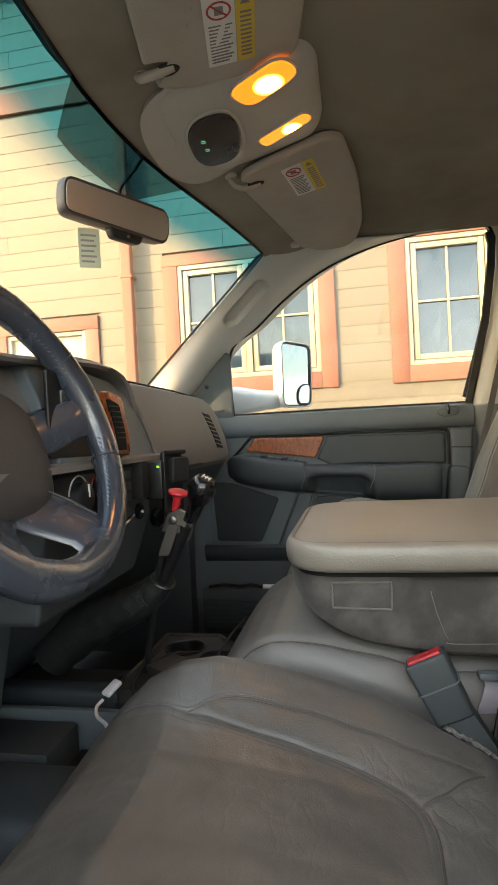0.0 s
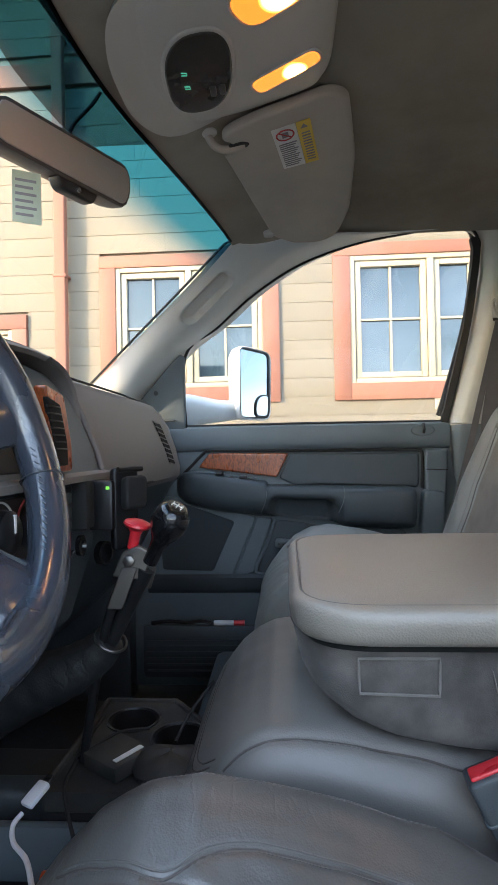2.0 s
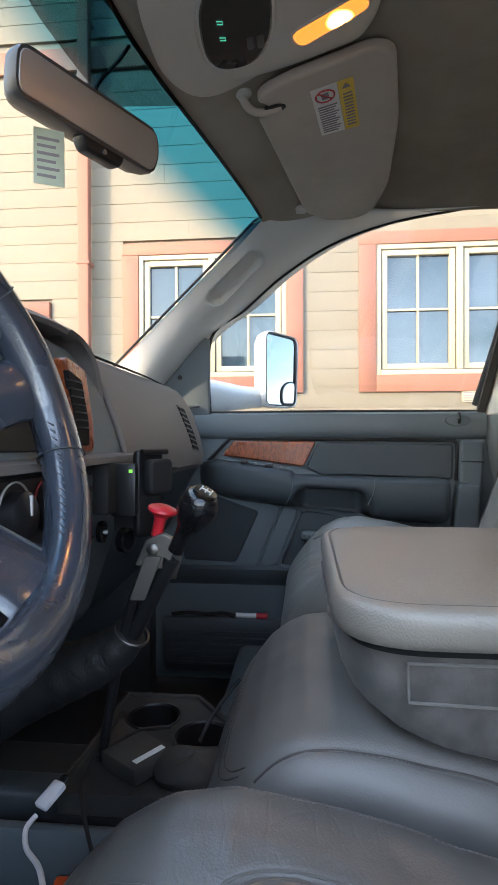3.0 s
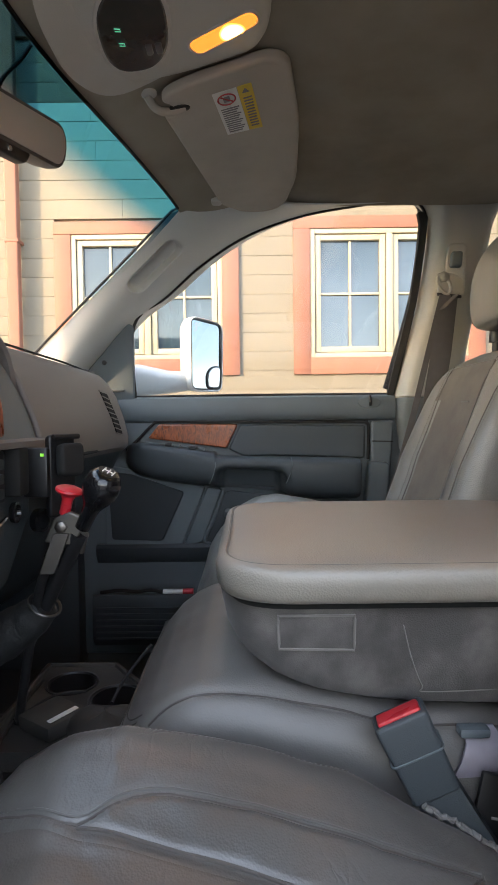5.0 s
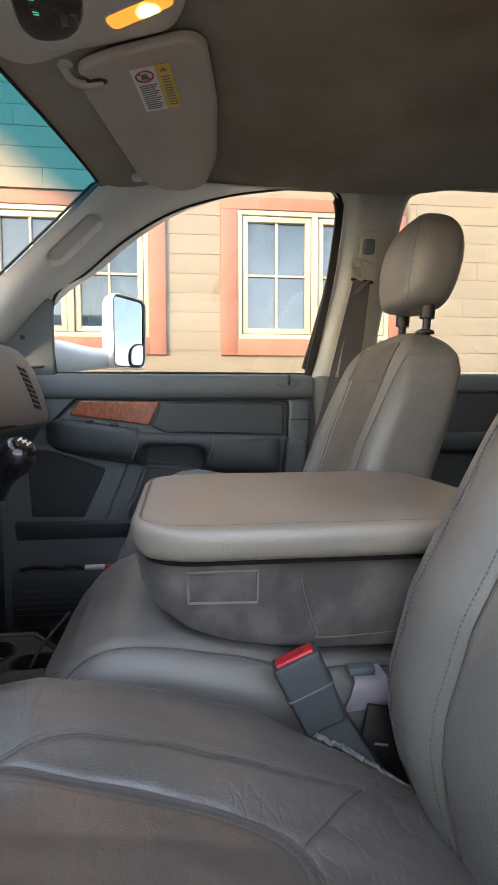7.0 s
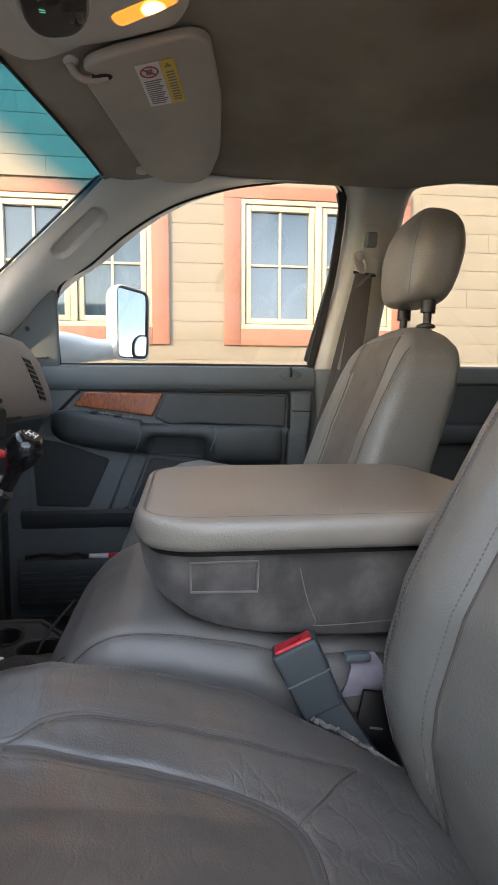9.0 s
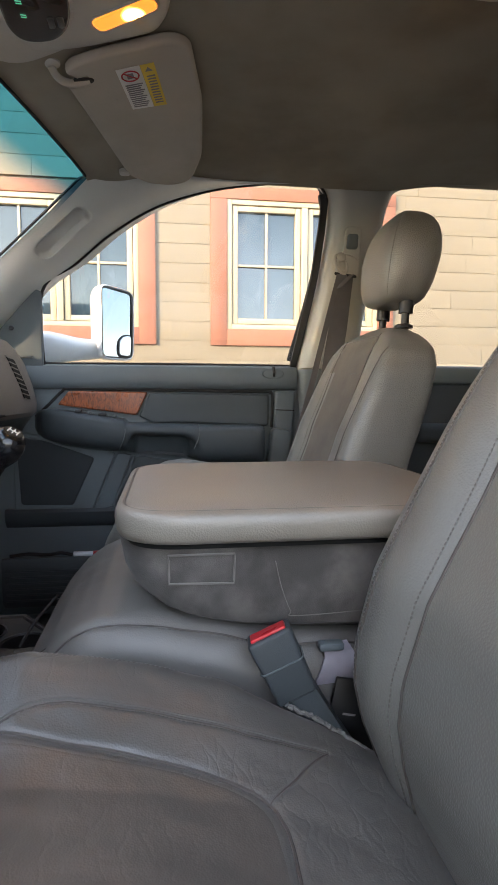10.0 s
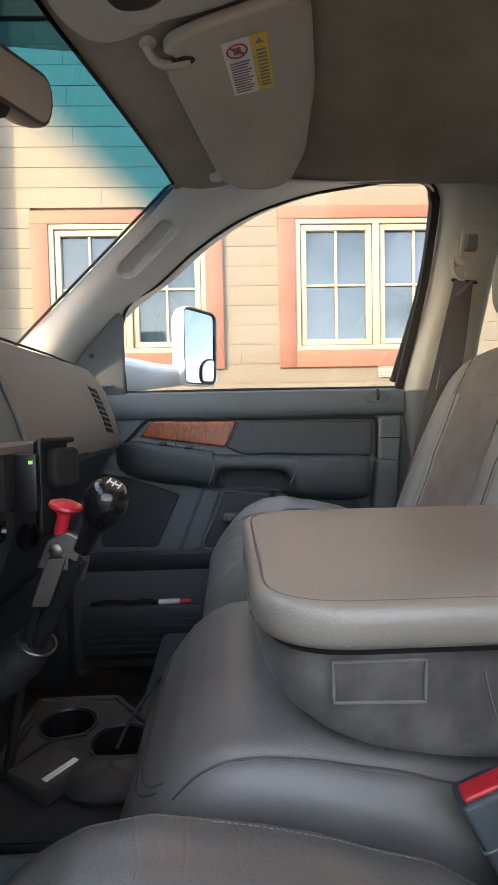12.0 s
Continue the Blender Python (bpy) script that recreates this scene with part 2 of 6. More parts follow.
PAINT = mat("white_truck_paint", (0.62, 0.65, 0.69), 0.22, vary=0.03, scale=3, coat=0.6)
MIRROR = mat("mirror_glass", (0.26, 0.285, 0.32), 0.02, metal=1.0, vary=0.01)
# half-metal grey, its diffuse share painting the reflected headliner
MIRROR_DIM = mat("mirror_glass_grey_reflection", (0.42, 0.4, 0.37), 0.4, metal=0.5, vary=0.02)
SMOKE = mat("smoked_plastic", (0.036, 0.031, 0.024), 0.2, vary=0.1, spec=0.6, stain=(0.06, 0.048, 0.035), stain_scale=40, stain_amount=0.5)
LEATHER_SEAT = mat("creased_dark_leather", (0.095, 0.084, 0.074), 0.375, vary=0.2, scale=8, crease=0.16, crease_scale=24, grain=0.15, grain_scale=520, cell=True, spec=0.75)
SCREEN = mat("dusty_screen", (0.1, 0.11, 0.1), 0.25, vary=0.1, scale=20, spec=0.7)
SIDING = mat("cream_siding_paint", (0.215, 0.187, 0.142), 0.7, vary=0.05, scale=1.5, grain=0.4, grain_scale=60, random_tone=0.035, stain=(0.203, 0.169, 0.125), stain_scale=1.2, stain_amount=0.25)
TRIM = mat("terracotta_trim_paint", (0.27, 0.113, 0.074), 0.65, vary=0.07, scale=2, grain=0.4, grain_scale=80, random_tone=0.04, stain=(0.26, 0.115, 0.077), stain_scale=2, stain_amount=0.3)
VINYL = mat("cream_window_vinyl", (0.4, 0.355, 0.26), 0.45, vary=0.03, scale=3)
DOORPAINT = mat("cream_door_paint", (0.48, 0.42, 0.31), 0.5, vary=0.04, scale=3)
BIN_BLACK = mat("black_bin_plastic", (0.026, 0.03, 0.033), 0.6, vary=0.2, scale=14, grain=0.3, grain_scale=500)
PANE = mat("window_glass", (0.02, 0.04, 0.06), 0.0, vary=0.02, scale=1.0, spec=1.0, coat=0.5)
ASPHALT = mat("asphalt", (0.13, 0.128, 0.12), 0.9, vary=0.25, scale=0.8, grain=1.0, grain_scale=90, stain=(0.17, 0.165, 0.155), stain_scale=0.4, stain_amount=0.6)
ROOFING = mat("dark_roofing", (0.08, 0.07, 0.065), 0.9, vary=0.2, scale=2, grain=0.6, grain_scale=40)
PANE.node_tree.nodes["Principled BSDF"].inputs["IOR"].default_value = 1.52
CLEAR = glass_mat("door_glass", (0.95, 0.97, 0.96), 0.07)
WINDSHIELD = glass_mat("windshield_glass", (0.94, 0.97, 0.95), 0.04, band=((0.045, 0.31, 0.5), 1.845, 1.905))
LAMP_A = glow_mat("amber_lens", (1.0, 0.27, 0.03), 0.2, ((0.165, -0.105, 1.95), 0.026, (1.0, 0.6, 0.2), 24.0))
LAMP_B = glow_mat("amber_lens_pale", (1.0, 0.29, 0.04), 0.2, ((0.185, 0.03, 1.95), 0.02, (1.0, 0.64, 0.24), 20.0))
LAMP_C = glow_mat("warm_dome_lens", (1.0, 0.55, 0.2), 1.2)
DIGIT = glow_mat("green_digits", (0.15, 0.9, 0.55), 0.05)
GREEN_LED = glow_mat("green_indicator", (0.3, 1.0, 0.1), 0.08)


# ---- mesh tools ----
def part(name, bm, material, parent=None, label="", sharp=40, kind=""):
    """Links a bmesh as one mesh object, under a thing or part when one is given."""
    bmesh.ops.recalc_face_normals(bm, faces=bm.faces)
    me = bpy.data.meshes.new(name)
    bm.to_mesh(me)
    bm.free()
    me.materials.append(material)
    me.polygons.foreach_set("use_smooth", [True] * len(me.polygons))
    me.set_sharp_from_angle(angle=radians(sharp))
    ob = new(name, me)
    ob.parent = parent
    return tagged(ob, label, kind=kind)


def empty(name, label, category, at=(0, 0, 0), group="", kind=""):
    ob = new(name)
    ob.location = at
    ob.empty_display_size = 0.05
    return tagged(ob, label, category, group, kind)


def own(ob, parent):
    """Puts a part with world coordinates under a thing that stands elsewhere."""
    ob.parent = parent
    ob.matrix_parent_inverse = Matrix.Translation(parent.location).inverted()
    return ob


def lerp(a, b, t):
    return a + (b - a) * t


def smooth(t):
    t = min(max(t, 0.0), 1.0)
    return t * t * (3 - 2 * t)


def table(x, xs, ys):
    return float(np.interp(x, xs, ys))


def spline(pts, n=8, closed=False):
    """Catmull-Rom curve through pts."""
    p = [Vector(q) for q in pts]
    k = len(p)
    out = []
    for i in range(k if closed else k - 1):
        if closed:
            a, b, c, d = p[i - 1], p[i], p[(i + 1) % k], p[(i + 2) % k]
        else:
            a, b, c, d = p[max(i - 1, 0)], p[i], p[i + 1], p[min(i + 2, k - 1)]
        for j in range(n):
            t = j / n
            out.append(0.5 * (2 * b + (c - a) * t + (2 * a - 5 * b + 4 * c - d) * t * t + (3 * b - a - 3 * c + d) * t ** 3))
    if not closed:
        out.append(p[-1])
    return out


def fillet(pts, r, n=5):
    """Rounds the corners of a closed 2D outline."""
    out = []
    k = len(pts)
    for i in range(k):
        a, b, c = (Vector(pts[j % k]).to_2d() for j in (i - 1, i, i + 1))
        u, v = (a - b), (c - b)
        d = min(r, u.length * 0.48, v.length * 0.48)
        p, q = b + u.normalized() * d, b + v.normalized() * d
        for j in range(n + 1):
            t = j / n
            out.append((1 - t) ** 2 * p + 2 * t * (1 - t) * b + t * t * q)
    return out


def resample(pts, n):
    """n evenly spaced points on a closed 2D outline."""
    p = [Vector(q).to_2d() for q in pts]
    p.append(p[0])
    cum = [0.0]
    for a, b in zip(p, p[1:]):
        cum.append(cum[-1] + (b - a).length)
    xs, ys = [q.x for q in p], [q.y for q in p]
    s = [cum[-1] * i / n for i in range(n)]
    return [Vector((float(np.interp(v, cum, xs)), float(np.interp(v, cum, ys)))) for v in s]


def inset(pts, d):
    """Moves a closed 2D outline inwards by d."""
    k = len(pts)
    area = sum(pts[i - 1].x * pts[i].y - pts[i].x * pts[i - 1].y for i in range(k))
    sign = 1 if area > 0 else -1
    out = []
    for i in range(k):
        t = (pts[(i + 1) % k] - pts[i - 1])
        nrm = Vector((-t.y, t.x)).normalized() * sign
        out.append(pts[i] + nrm * d)
    return out


def loft(rings, caps=True, closed=True, bm=None):
    """Skins rings of equally many points."""
    bm = bm or bmesh.new()
    vs = [[bm.verts.new(p) for p in ring] for ring in rings]
    k = len(rings[0])
    for a, b in zip(vs, vs[1:]):
        for i in range(k if closed else k - 1):
            j = (i + 1) % k
            bm.faces.new((a[i], a[j], b[j], b[i]))
    if caps and closed:
        for ring in (vs[0], vs[-1]):
            if k <= 6:
                bm.faces.new(ring)
                continue
            hub = bm.verts.new(sum((q.co for q in ring), Vector()) / k)
            for i in range(k):
                bm.faces.new((ring[i], ring[(i + 1) % k], hub))
    return bm


def slab(outline, thick, to, r=0.003, steps=3, n=None, bm=None):
    """A plate of that outline with rounded edges; to(u, v, w) places it, w from 0 to thick."""
    o = [Vector(p).to_2d() for p in outline]
    if n:
        o = resample(o, n)
    rings = []
    for w, s in ((0, 1), (thick, -1)):
        block = [[to(p.x, p.y, w) for p in inset(o, r * 1.35)]]
        for i in range(steps + 1):
            a = math.pi / 2 * i / steps
            block.append([to(p.x, p.y, w + s * r * (1 - math.cos(a))) for p in inset(o, r * (1 - math.sin(a)))])
        rings += block if s == 1 else list(reversed(block))
    return loft(rings, bm=bm)


def pad(outline, low, top, r=0.03, n=220, rings=46, centre=None, power=2.2):
    """A closed cushion: sides from low up, then a top that follows top(x, y) with an edge rounded by r."""
    o = resample(outline, n)
    c = centre or sum(o, Vector((0, 0))) / n
    out = [[(p.x, p.y, low) for p in o]]
    edge = [top(p.x, p.y) - r for p in o]
    for f in (0.35, 0.7):
        out.append([(p.x, p.y, lerp(low, e, f)) for p, e in zip(o, edge)])
    for k in range(rings):
        s = 1 - (k / rings) ** 1.15
        ring = []
        for p in o:
            q = c + (p - c) * s
            d = (p - q).length
            drop = r * (1 - (1 - (1 - min(d / r, 1)) ** power) ** (1 / power))
            ring.append((q.x, q.y, top(q.x, q.y) - drop))
        out.append(ring)
    bm = bmesh.new()
    vs = [[bm.verts.new(p) for p in ring] for ring in out]
    for a, b in zip(vs, vs[1:]):
        for i in range(n):
            j = (i + 1) % n
            bm.faces.new((a[i], a[j], b[j], b[i]))
    mid = bm.verts.new((c.x, c.y, top(c.x, c.y)))
    for i in range(n):
        bm.faces.new((vs[-1][i], vs[-1][(i + 1) % n], mid))
    bm.faces.new(list(reversed(vs[0])))
    return bm


def plate(outline, thick, to, r=0.004, steps=3, n=80, rings=8):
    """Like slab, for curved plates: its faces are built of shrinking rings, so that they can follow a bent to()."""
    o = resample(outline, n)
    c = sum(o, Vector((0, 0))) / n
    out = [[c + (p - c) * k for p in inset(o, r)] for k in [0.01] + [q / rings for q in range(1, rings)]]
    body = [[to(p.x, p.y, 0) for p in ring] for ring in out]
    for w, s in ((0, 1), (thick, -1)):
        block = []
        for i in range(steps + 1):
            a = math.pi / 2 * i / steps
            block.append([to(p.x, p.y, w + s * r * (1 - math.cos(a))) for p in inset(o, r * (1 - math.sin(a)))])
        body += block if s == 1 else list(reversed(block))
    body += [[to(p.x, p.y, thick) for p in ring] for ring in reversed(out)]
    return loft(body)


def tube(pts, r, sides=10, closed=False, flat=1.0, bm=None, up=(0, 0, 1), caps=True):
    """A round (or flattened) bar along pts; r is a number or one radius a point."""
    p = [Vector(q) for q in pts]
    k = len(p)
    radii = r if isinstance(r, (list, tuple)) else [r] * k
    rings = []
    ref = Vector(up)
    for i in range(k):
        t = (p[(i + 1) % k] - p[i - 1]) if closed else (p[min(i + 1, k - 1)] - p[max(i - 1, 0)])
        t.normalize()
        a = ref - t * ref.dot(t)
        if a.length < 1e-4:
            a = t.orthogonal()
        a.normalize()
        ref = a
        b = t.cross(a)
        rings.append([p[i] + (a * math.cos(th) * flat + b * math.sin(th)) * radii[i] for th in (2 * math.pi * j / sides for j in range(sides))])
    if closed:
        rings.append(rings[0])
    return loft(rings, caps=caps and not closed, bm=bm)


def box(lo, hi, bevel=0.0, seg=2, m=None, bm=None):
    """A box between two corners, its edges rounded."""
    b = bmesh.new()
    bmesh.ops.create_cube(b, size=1)
    lo, hi = Vector(lo), Vector(hi)
    bmesh.ops.transform(b, matrix=Matrix.LocRotScale((lo + hi) / 2, None, hi - lo), verts=b.verts)
    if bevel:
        bmesh.ops.bevel(b, geom=b.edges[:], offset=bevel, segments=seg, profile=0.5, affect="EDGES")
    if m is not None:
        bmesh.ops.transform(b, matrix=m, verts=b.verts)
    if bm is not None:
        me = bpy.data.meshes.new("tmp")
        b.to_mesh(me), b.free()
        bm.from_mesh(me)
        bpy.data.meshes.remove(me)
        return bm
    return b


def lathe(profile, m=None, sides=28):
    """Turns (radius, height) pairs round z."""
    rings = [[(r * math.cos(2 * math.pi * i / sides), r * math.sin(2 * math.pi * i / sides), z) for i in range(sides)] for r, z in profile]
    bm = loft(rings)
    if m is not None:
        bmesh.ops.transform(bm, matrix=m, verts=bm.verts)
    return bm


def ring_section(cx, cy, hx, hy, z, n=40, power=3.0, skew=0.0):
    """A superellipse ring at height z; skew moves x with the local y."""
    out = []
    for i in range(n):
        a = 2 * math.pi * i / n
        c, s = math.cos(a), math.sin(a)
        x = hx * math.copysign(abs(c) ** (2 / power), c)
        y = hy * math.copysign(abs(s) ** (2 / power), s)
        out.append((cx + x, cy + y, z))
    return out


def axes(origin, ux, uy, uz):
    """A matrix from an origin and three directions."""
    m = Matrix.Identity(4)
    for i, v in enumerate((ux, uy, uz)):
        v = Vector(v).normalized()
        for j in range(3):
            m[j][i] = v[j]
    for j in range(3):
        m[j][3] = origin[j]
    return m


# ---- outside: ground ----
part("ground", loft([[(-400, -400, 0), (400, -400, 0), (400, 400, 0), (-400, 400, 0)], [(-400, -400, -0.3), (400, -400, -0.3), (400, 400, -0.3), (-400, 400, -0.3)]]), ASPHALT, None, "grey asphalt parking lot", kind="structure")

# ---- outside: building with lap siding ----
WALL_Y = 4.68
COURSE, FIRST = 0.1802, 0.108
building = empty("building", "cream lap-sided building with terracotta window trim", "building", (0, WALL_Y, 0))
HOLES = [(-1.45, -0.03, 2.025, 3.2), (0.8, 2.3, 2.025, 3.23), (-3.41, -2.49, 0.62, 2.64)]   # two windows and a door


def wall_core():
    """The wall behind the boards, with the openings left free."""
    xs = sorted({-10.0, 11.0, *(h[0] for h in HOLES), *(h[1] for h in HOLES)})
    zs = sorted({0.0, 6.6, *(h[2] for h in HOLES), *(h[3] for h in HOLES)})
    bm = bmesh.new()
    for x0, x1 in zip(xs, xs[1:]):
        for z0, z1 in zip(zs, zs[1:]):
            cx, cz = (x0 + x1) / 2, (z0 + z1) / 2
            if not any(h[0] < cx < h[1] and h[2] < cz < h[3] for h in HOLES):
                box((x0, WALL_Y + 0.02, z0), (x1, WALL_Y + 0.22, z1), bm=bm)
    return bm


wall = own(part("wall", wall_core(), SIDING), building)
# added dark sheet that stands in for the unlit room behind the openings
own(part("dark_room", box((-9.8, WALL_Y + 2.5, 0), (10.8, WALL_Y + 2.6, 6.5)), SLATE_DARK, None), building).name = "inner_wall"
own(part("roof", loft([[(-10.3, WALL_Y - 0.55, 6.5), (11.3, WALL_Y - 0.55, 6.5), (11.3, WALL_Y + 5, 8.6), (-10.3, WALL_Y + 5, 8.6)], [(-10.3, WALL_Y - 0.55, 6.68), (11.3, WALL_Y - 0.55, 6.68), (11.3, WALL_Y + 5, 8.8), (-10.3, WALL_Y + 5, 8.8)]]), ROOFING), building)
own(part("fascia", box((-10.3, WALL_Y - 0.6, 6.42), (11.3, WALL_Y - 0.56, 6.72), 0.006), TRIM), building)
own(part("belly_band", box((-10, WALL_Y - 0.035, 5.02), (11, WALL_Y + 0.015, 5.24), 0.005), TRIM), building)


def trim_frame(x0, x1, z0, z1, w, head):
    """Four boards round an opening, the head and sill between or over the legs."""
    y0, y1 = WALL_Y - 0.042, WALL_Y + 0.02
    for lo, hi in (((x0 - w, y0, z0 - w), (x0, y1, z1)), ((x1, y0, z0 - w), (x1 + w, y1, z1)), ((x0 - w, y0 - 0.003, z1), (x1 + w, y1, z1 + head)), ((x0, y0 - 0.002, z0 - w), (x1, y1, z0))):
        own(part("trim_board", box(lo, hi, 0.004), TRIM), building)


def build_window(x0, x1, z0, z1):
    """A twin casement: outer frame, mullion, two sashes with four panes each."""
    # dark backing sheet, the room's shade put into its colour
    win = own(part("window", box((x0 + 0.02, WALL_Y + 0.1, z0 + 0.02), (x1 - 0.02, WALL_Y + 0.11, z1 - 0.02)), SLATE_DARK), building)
    f = 0.045
    mid = (x0 + x1) / 2
    y0, y1 = WALL_Y - 0.03, WALL_Y + 0.1
    for lo, hi in (((x0, y0, z0), (x0 + f, y1, z1)), ((x1 - f, y0, z0), (x1, y1, z1)), ((x0 + f, y0, z1 - f), (x1 - f, y1, z1)), ((x0 + f, y0, z0), (x1 - f, y1, z0 + f)), ((mid - 0.03, y0 - 0.004, z0 + f), (mid + 0.03, y1, z1 - f))):
        own(part("window_frame", box(lo, hi, 0.005), VINYL), win)
    for a, b in ((x0 + f, mid - 0.03), (mid + 0.03, x1 - f)):
        s = 0.052
        c, d, e, g = a + 0.006, b - 0.006, z0 + f + 0.006, z1 - f - 0.006
        ys, ye = WALL_Y - 0.012, WALL_Y + 0.07
        for lo, hi in (((c, ys, e), (c + s, ye, g)), ((d - s, ys, e), (d, ye, g)), ((c + s, ys, g - s), (d - s, ye, g)), ((c + s, ys, e), (d - s, ye, e + s))):
            own(part("sash", box(lo, hi, 0.006), VINYL), win)
        mx, mz = (c + d) / 2, (e + g) / 2
        own(part("muntin", box((mx - 0.011, ys + 0.016, e + s), (mx + 0.011, ys + 0.05, g - s), 0.003), VINYL), win)
        own(part("muntin", box((c + s, ys + 0.018, mz - 0.011), (d - s, ys + 0.048, mz + 0.011), 0.003), VINYL), win)
        for p, q in ((c + s, mx), (mx, d - s)):
            for u, v in ((e + s, mz), (mz, g - s)):
                own(part("pane", box((p, WALL_Y + 0.034, u), (q, WALL_Y + 0.042, v)), PANE), win)
    return win


for x0, x1, z0, z1 in HOLES[:2]:
    trim_frame(x0, x1, z0, z1, 0.158, 0.115)
    build_window(x0, x1, z0, z1)
x0, x1, z0, z1 = HOLES[2]
trim_frame(x0, x1, z0, z1, 0.15, 0.14)
own(part("door", box((x0 + 0.045, WALL_Y + 0.02, z0 + 0.01), (x1 - 0.045, WALL_Y + 0.065, z1 - 0.045), 0.004), DOORPAINT, None, "cream panelled entrance door"), building)
for lo, hi in (((x0, WALL_Y - 0.02, z0), (x0 + 0.045, WALL_Y + 0.12, z1)), ((x1 - 0.045, WALL_Y - 0.02, z0), (x1, WALL_Y + 0.12, z1)), ((x0 + 0.045, WALL_Y - 0.02, z1 - 0.045), (x1 - 0.045, WALL_Y + 0.12, z1))):
    own(part("door_frame", box(lo, hi, 0.004), VINYL), building)
for dx in (0.14, 0.52):
    for dz, hz in ((0.25, 0.62), (1.05, 0.75)):
        own(part("door_panel", box((x0 + dx, WALL_Y + 0.008, z0 + dz), (x0 + dx + 0.27, WALL_Y + 0.024, z0 + dz + hz), 0.006), DOORPAINT), building)

# downspout, standing off the wall on brackets
pipe_x = -1.953
own(part("downspout", slab(fillet([(pipe_x - 0.055, WALL_Y - 0.16), (pipe_x + 0.055, WALL_Y - 0.16), (pipe_x + 0.055, WALL_Y - 0.075), (pipe_x - 0.055, WALL_Y - 0.075)], 0.015), 6.3, lambda u, v, w: (u, v, 0.15 + w), 0.002), TRIM, None, "terracotta metal downspout"), building)
for z in (1.2, 3.1, 5.4):
    own(part("pipe_bracket", box((pipe_x - 0.065, WALL_Y - 0.165, z), (pipe_x + 0.065, WALL_Y - 0.03, z + 0.03), 0.003), TRIM), building)

# siding boards, course by course, cut at openings and at butt joints
rnd = random.Random(5)
blocks = [(h[0] - 0.157, h[1] + 0.157, h[2] - 0.157, h[3] + 0.13) for h in HOLES] + [(-10.0, 11.0, 5.02, 5.24)]


def board(x0, x1, z):
    """One lapped board: proud at its lower edge, thin at the top."""
    yb, yt = WALL_Y - 0.013, WALL_Y + 0.004
    top = z + COURSE + 0.012
    rings = [[(x, yb, z), (x, yb - 0.001, z + 0.003), (x, yt - 0.011, top), (x, yt, top), (x, WALL_Y + 0.018, z)] for x in (x0 + 0.0012, x1 - 0.0012)]
    return own(part("siding_board", loft(rings), SIDING, sharp=25), wall)


for k in range(36):
    z = FIRST + k * COURSE
    spans = []
    x = -10.0 + rnd.uniform(-2.5, -0.5)
    cuts = []
    while x < 11:
        cuts.append(x)
        x += 3.66
    cuts.append(x)
    for a, b in zip(cuts, cuts[1:]):
        spans.append((max(a, -10.0), min(b, 11.0)))
    for bx0, bx1, bz0, bz1 in blocks:
        if z + COURSE * 0.55 > bz0 and z + COURSE * 0.45 < bz1:
            nxt = []
            for a, b in spans:
                if b <= bx0 or a >= bx1:
                    nxt.append((a, b))
                else:
                    nxt += [(a, bx0)] * (a < bx0) + [(bx1, b)] * (b > bx1)
            spans = nxt
    for a, b in spans:
        if b - a > 0.03:
            board(a, b, z)

# small utility plate with two rows of print
notice = empty("notice_plate", "small cream notice plate fixed to the siding", "sign", (1.645, WALL_Y - 0.03, 1.82))
own(part("plate", box((1.565, WALL_Y - 0.034, 1.765), (1.725, WALL_Y - 0.026, 1.875), 0.002), VINYL), notice)
for z, w in ((1.855, 0.13), (1.828, 0.11), (1.805, 0.12), (1.782, 0.09)):
    own(part("print_bar", box((1.58, WALL_Y - 0.036, z - 0.006), (1.58 + w, WALL_Y - 0.0335, z + 0.004)), INK), notice)


# ---- the cab: shell ----
def lean(z):
    """The y of the passenger's side glass at a height."""
    return 0.88 - 0.28 * (z - 1.5)


def roof_z(x, y):
    return 1.988 + 0.022 * smooth((x - 0.78) / 0.2) - 0.026 * (abs(y) / 0.65) ** 4 * smooth((x - header_x(y)) / 0.3) - (0.05 + 0.02 * (y / 0.65) ** 4) * (1 - smooth((x - header_x(y)) / 0.24))


def header_x(y):
    return table(y, [-0.72, -0.4, -0.2, -0.1, 0.0, 0.1, 0.2, 0.3, 0.4, 0.5, 0.615, 0.72], [0.04, -0.058, -0.075, -0.073, -0.064, -0.046, -0.023, 0.0, 0.022, 0.045, 0.068, 0.09])


def headliner():
    rows = []
    for i in range(49):
        y = lerp(-0.72, 0.665, i / 48)
        rows.append([(header_x(y) - 0.016, y, 1.934 - 0.03 * (y / 0.7) ** 4)] + [(x, y, roof_z(x, y)) for x in (lerp(header_x(y), 2.1, (j / 40) ** 1.5) for j in range(41))])
    bm = loft(rows, caps=False, closed=False)
    top = [[(x, y, 2.09 - 0.05 * (abs(y) / 0.75) ** 3 - 0.12 * (1 - smooth((x + 0.25) / 0.4))) for x in (lerp(header_x(y) - 0.06, 2.2, j / 12) for j in range(13))] for y in (lerp(-0.8, 0.8, i / 16) for i in range(17))]
    return loft(top, caps=False, closed=False, bm=bm)


part("ceiling", headliner(), HEADLINER, None, "stained taupe cloth headliner of a pickup cab", kind="structure")

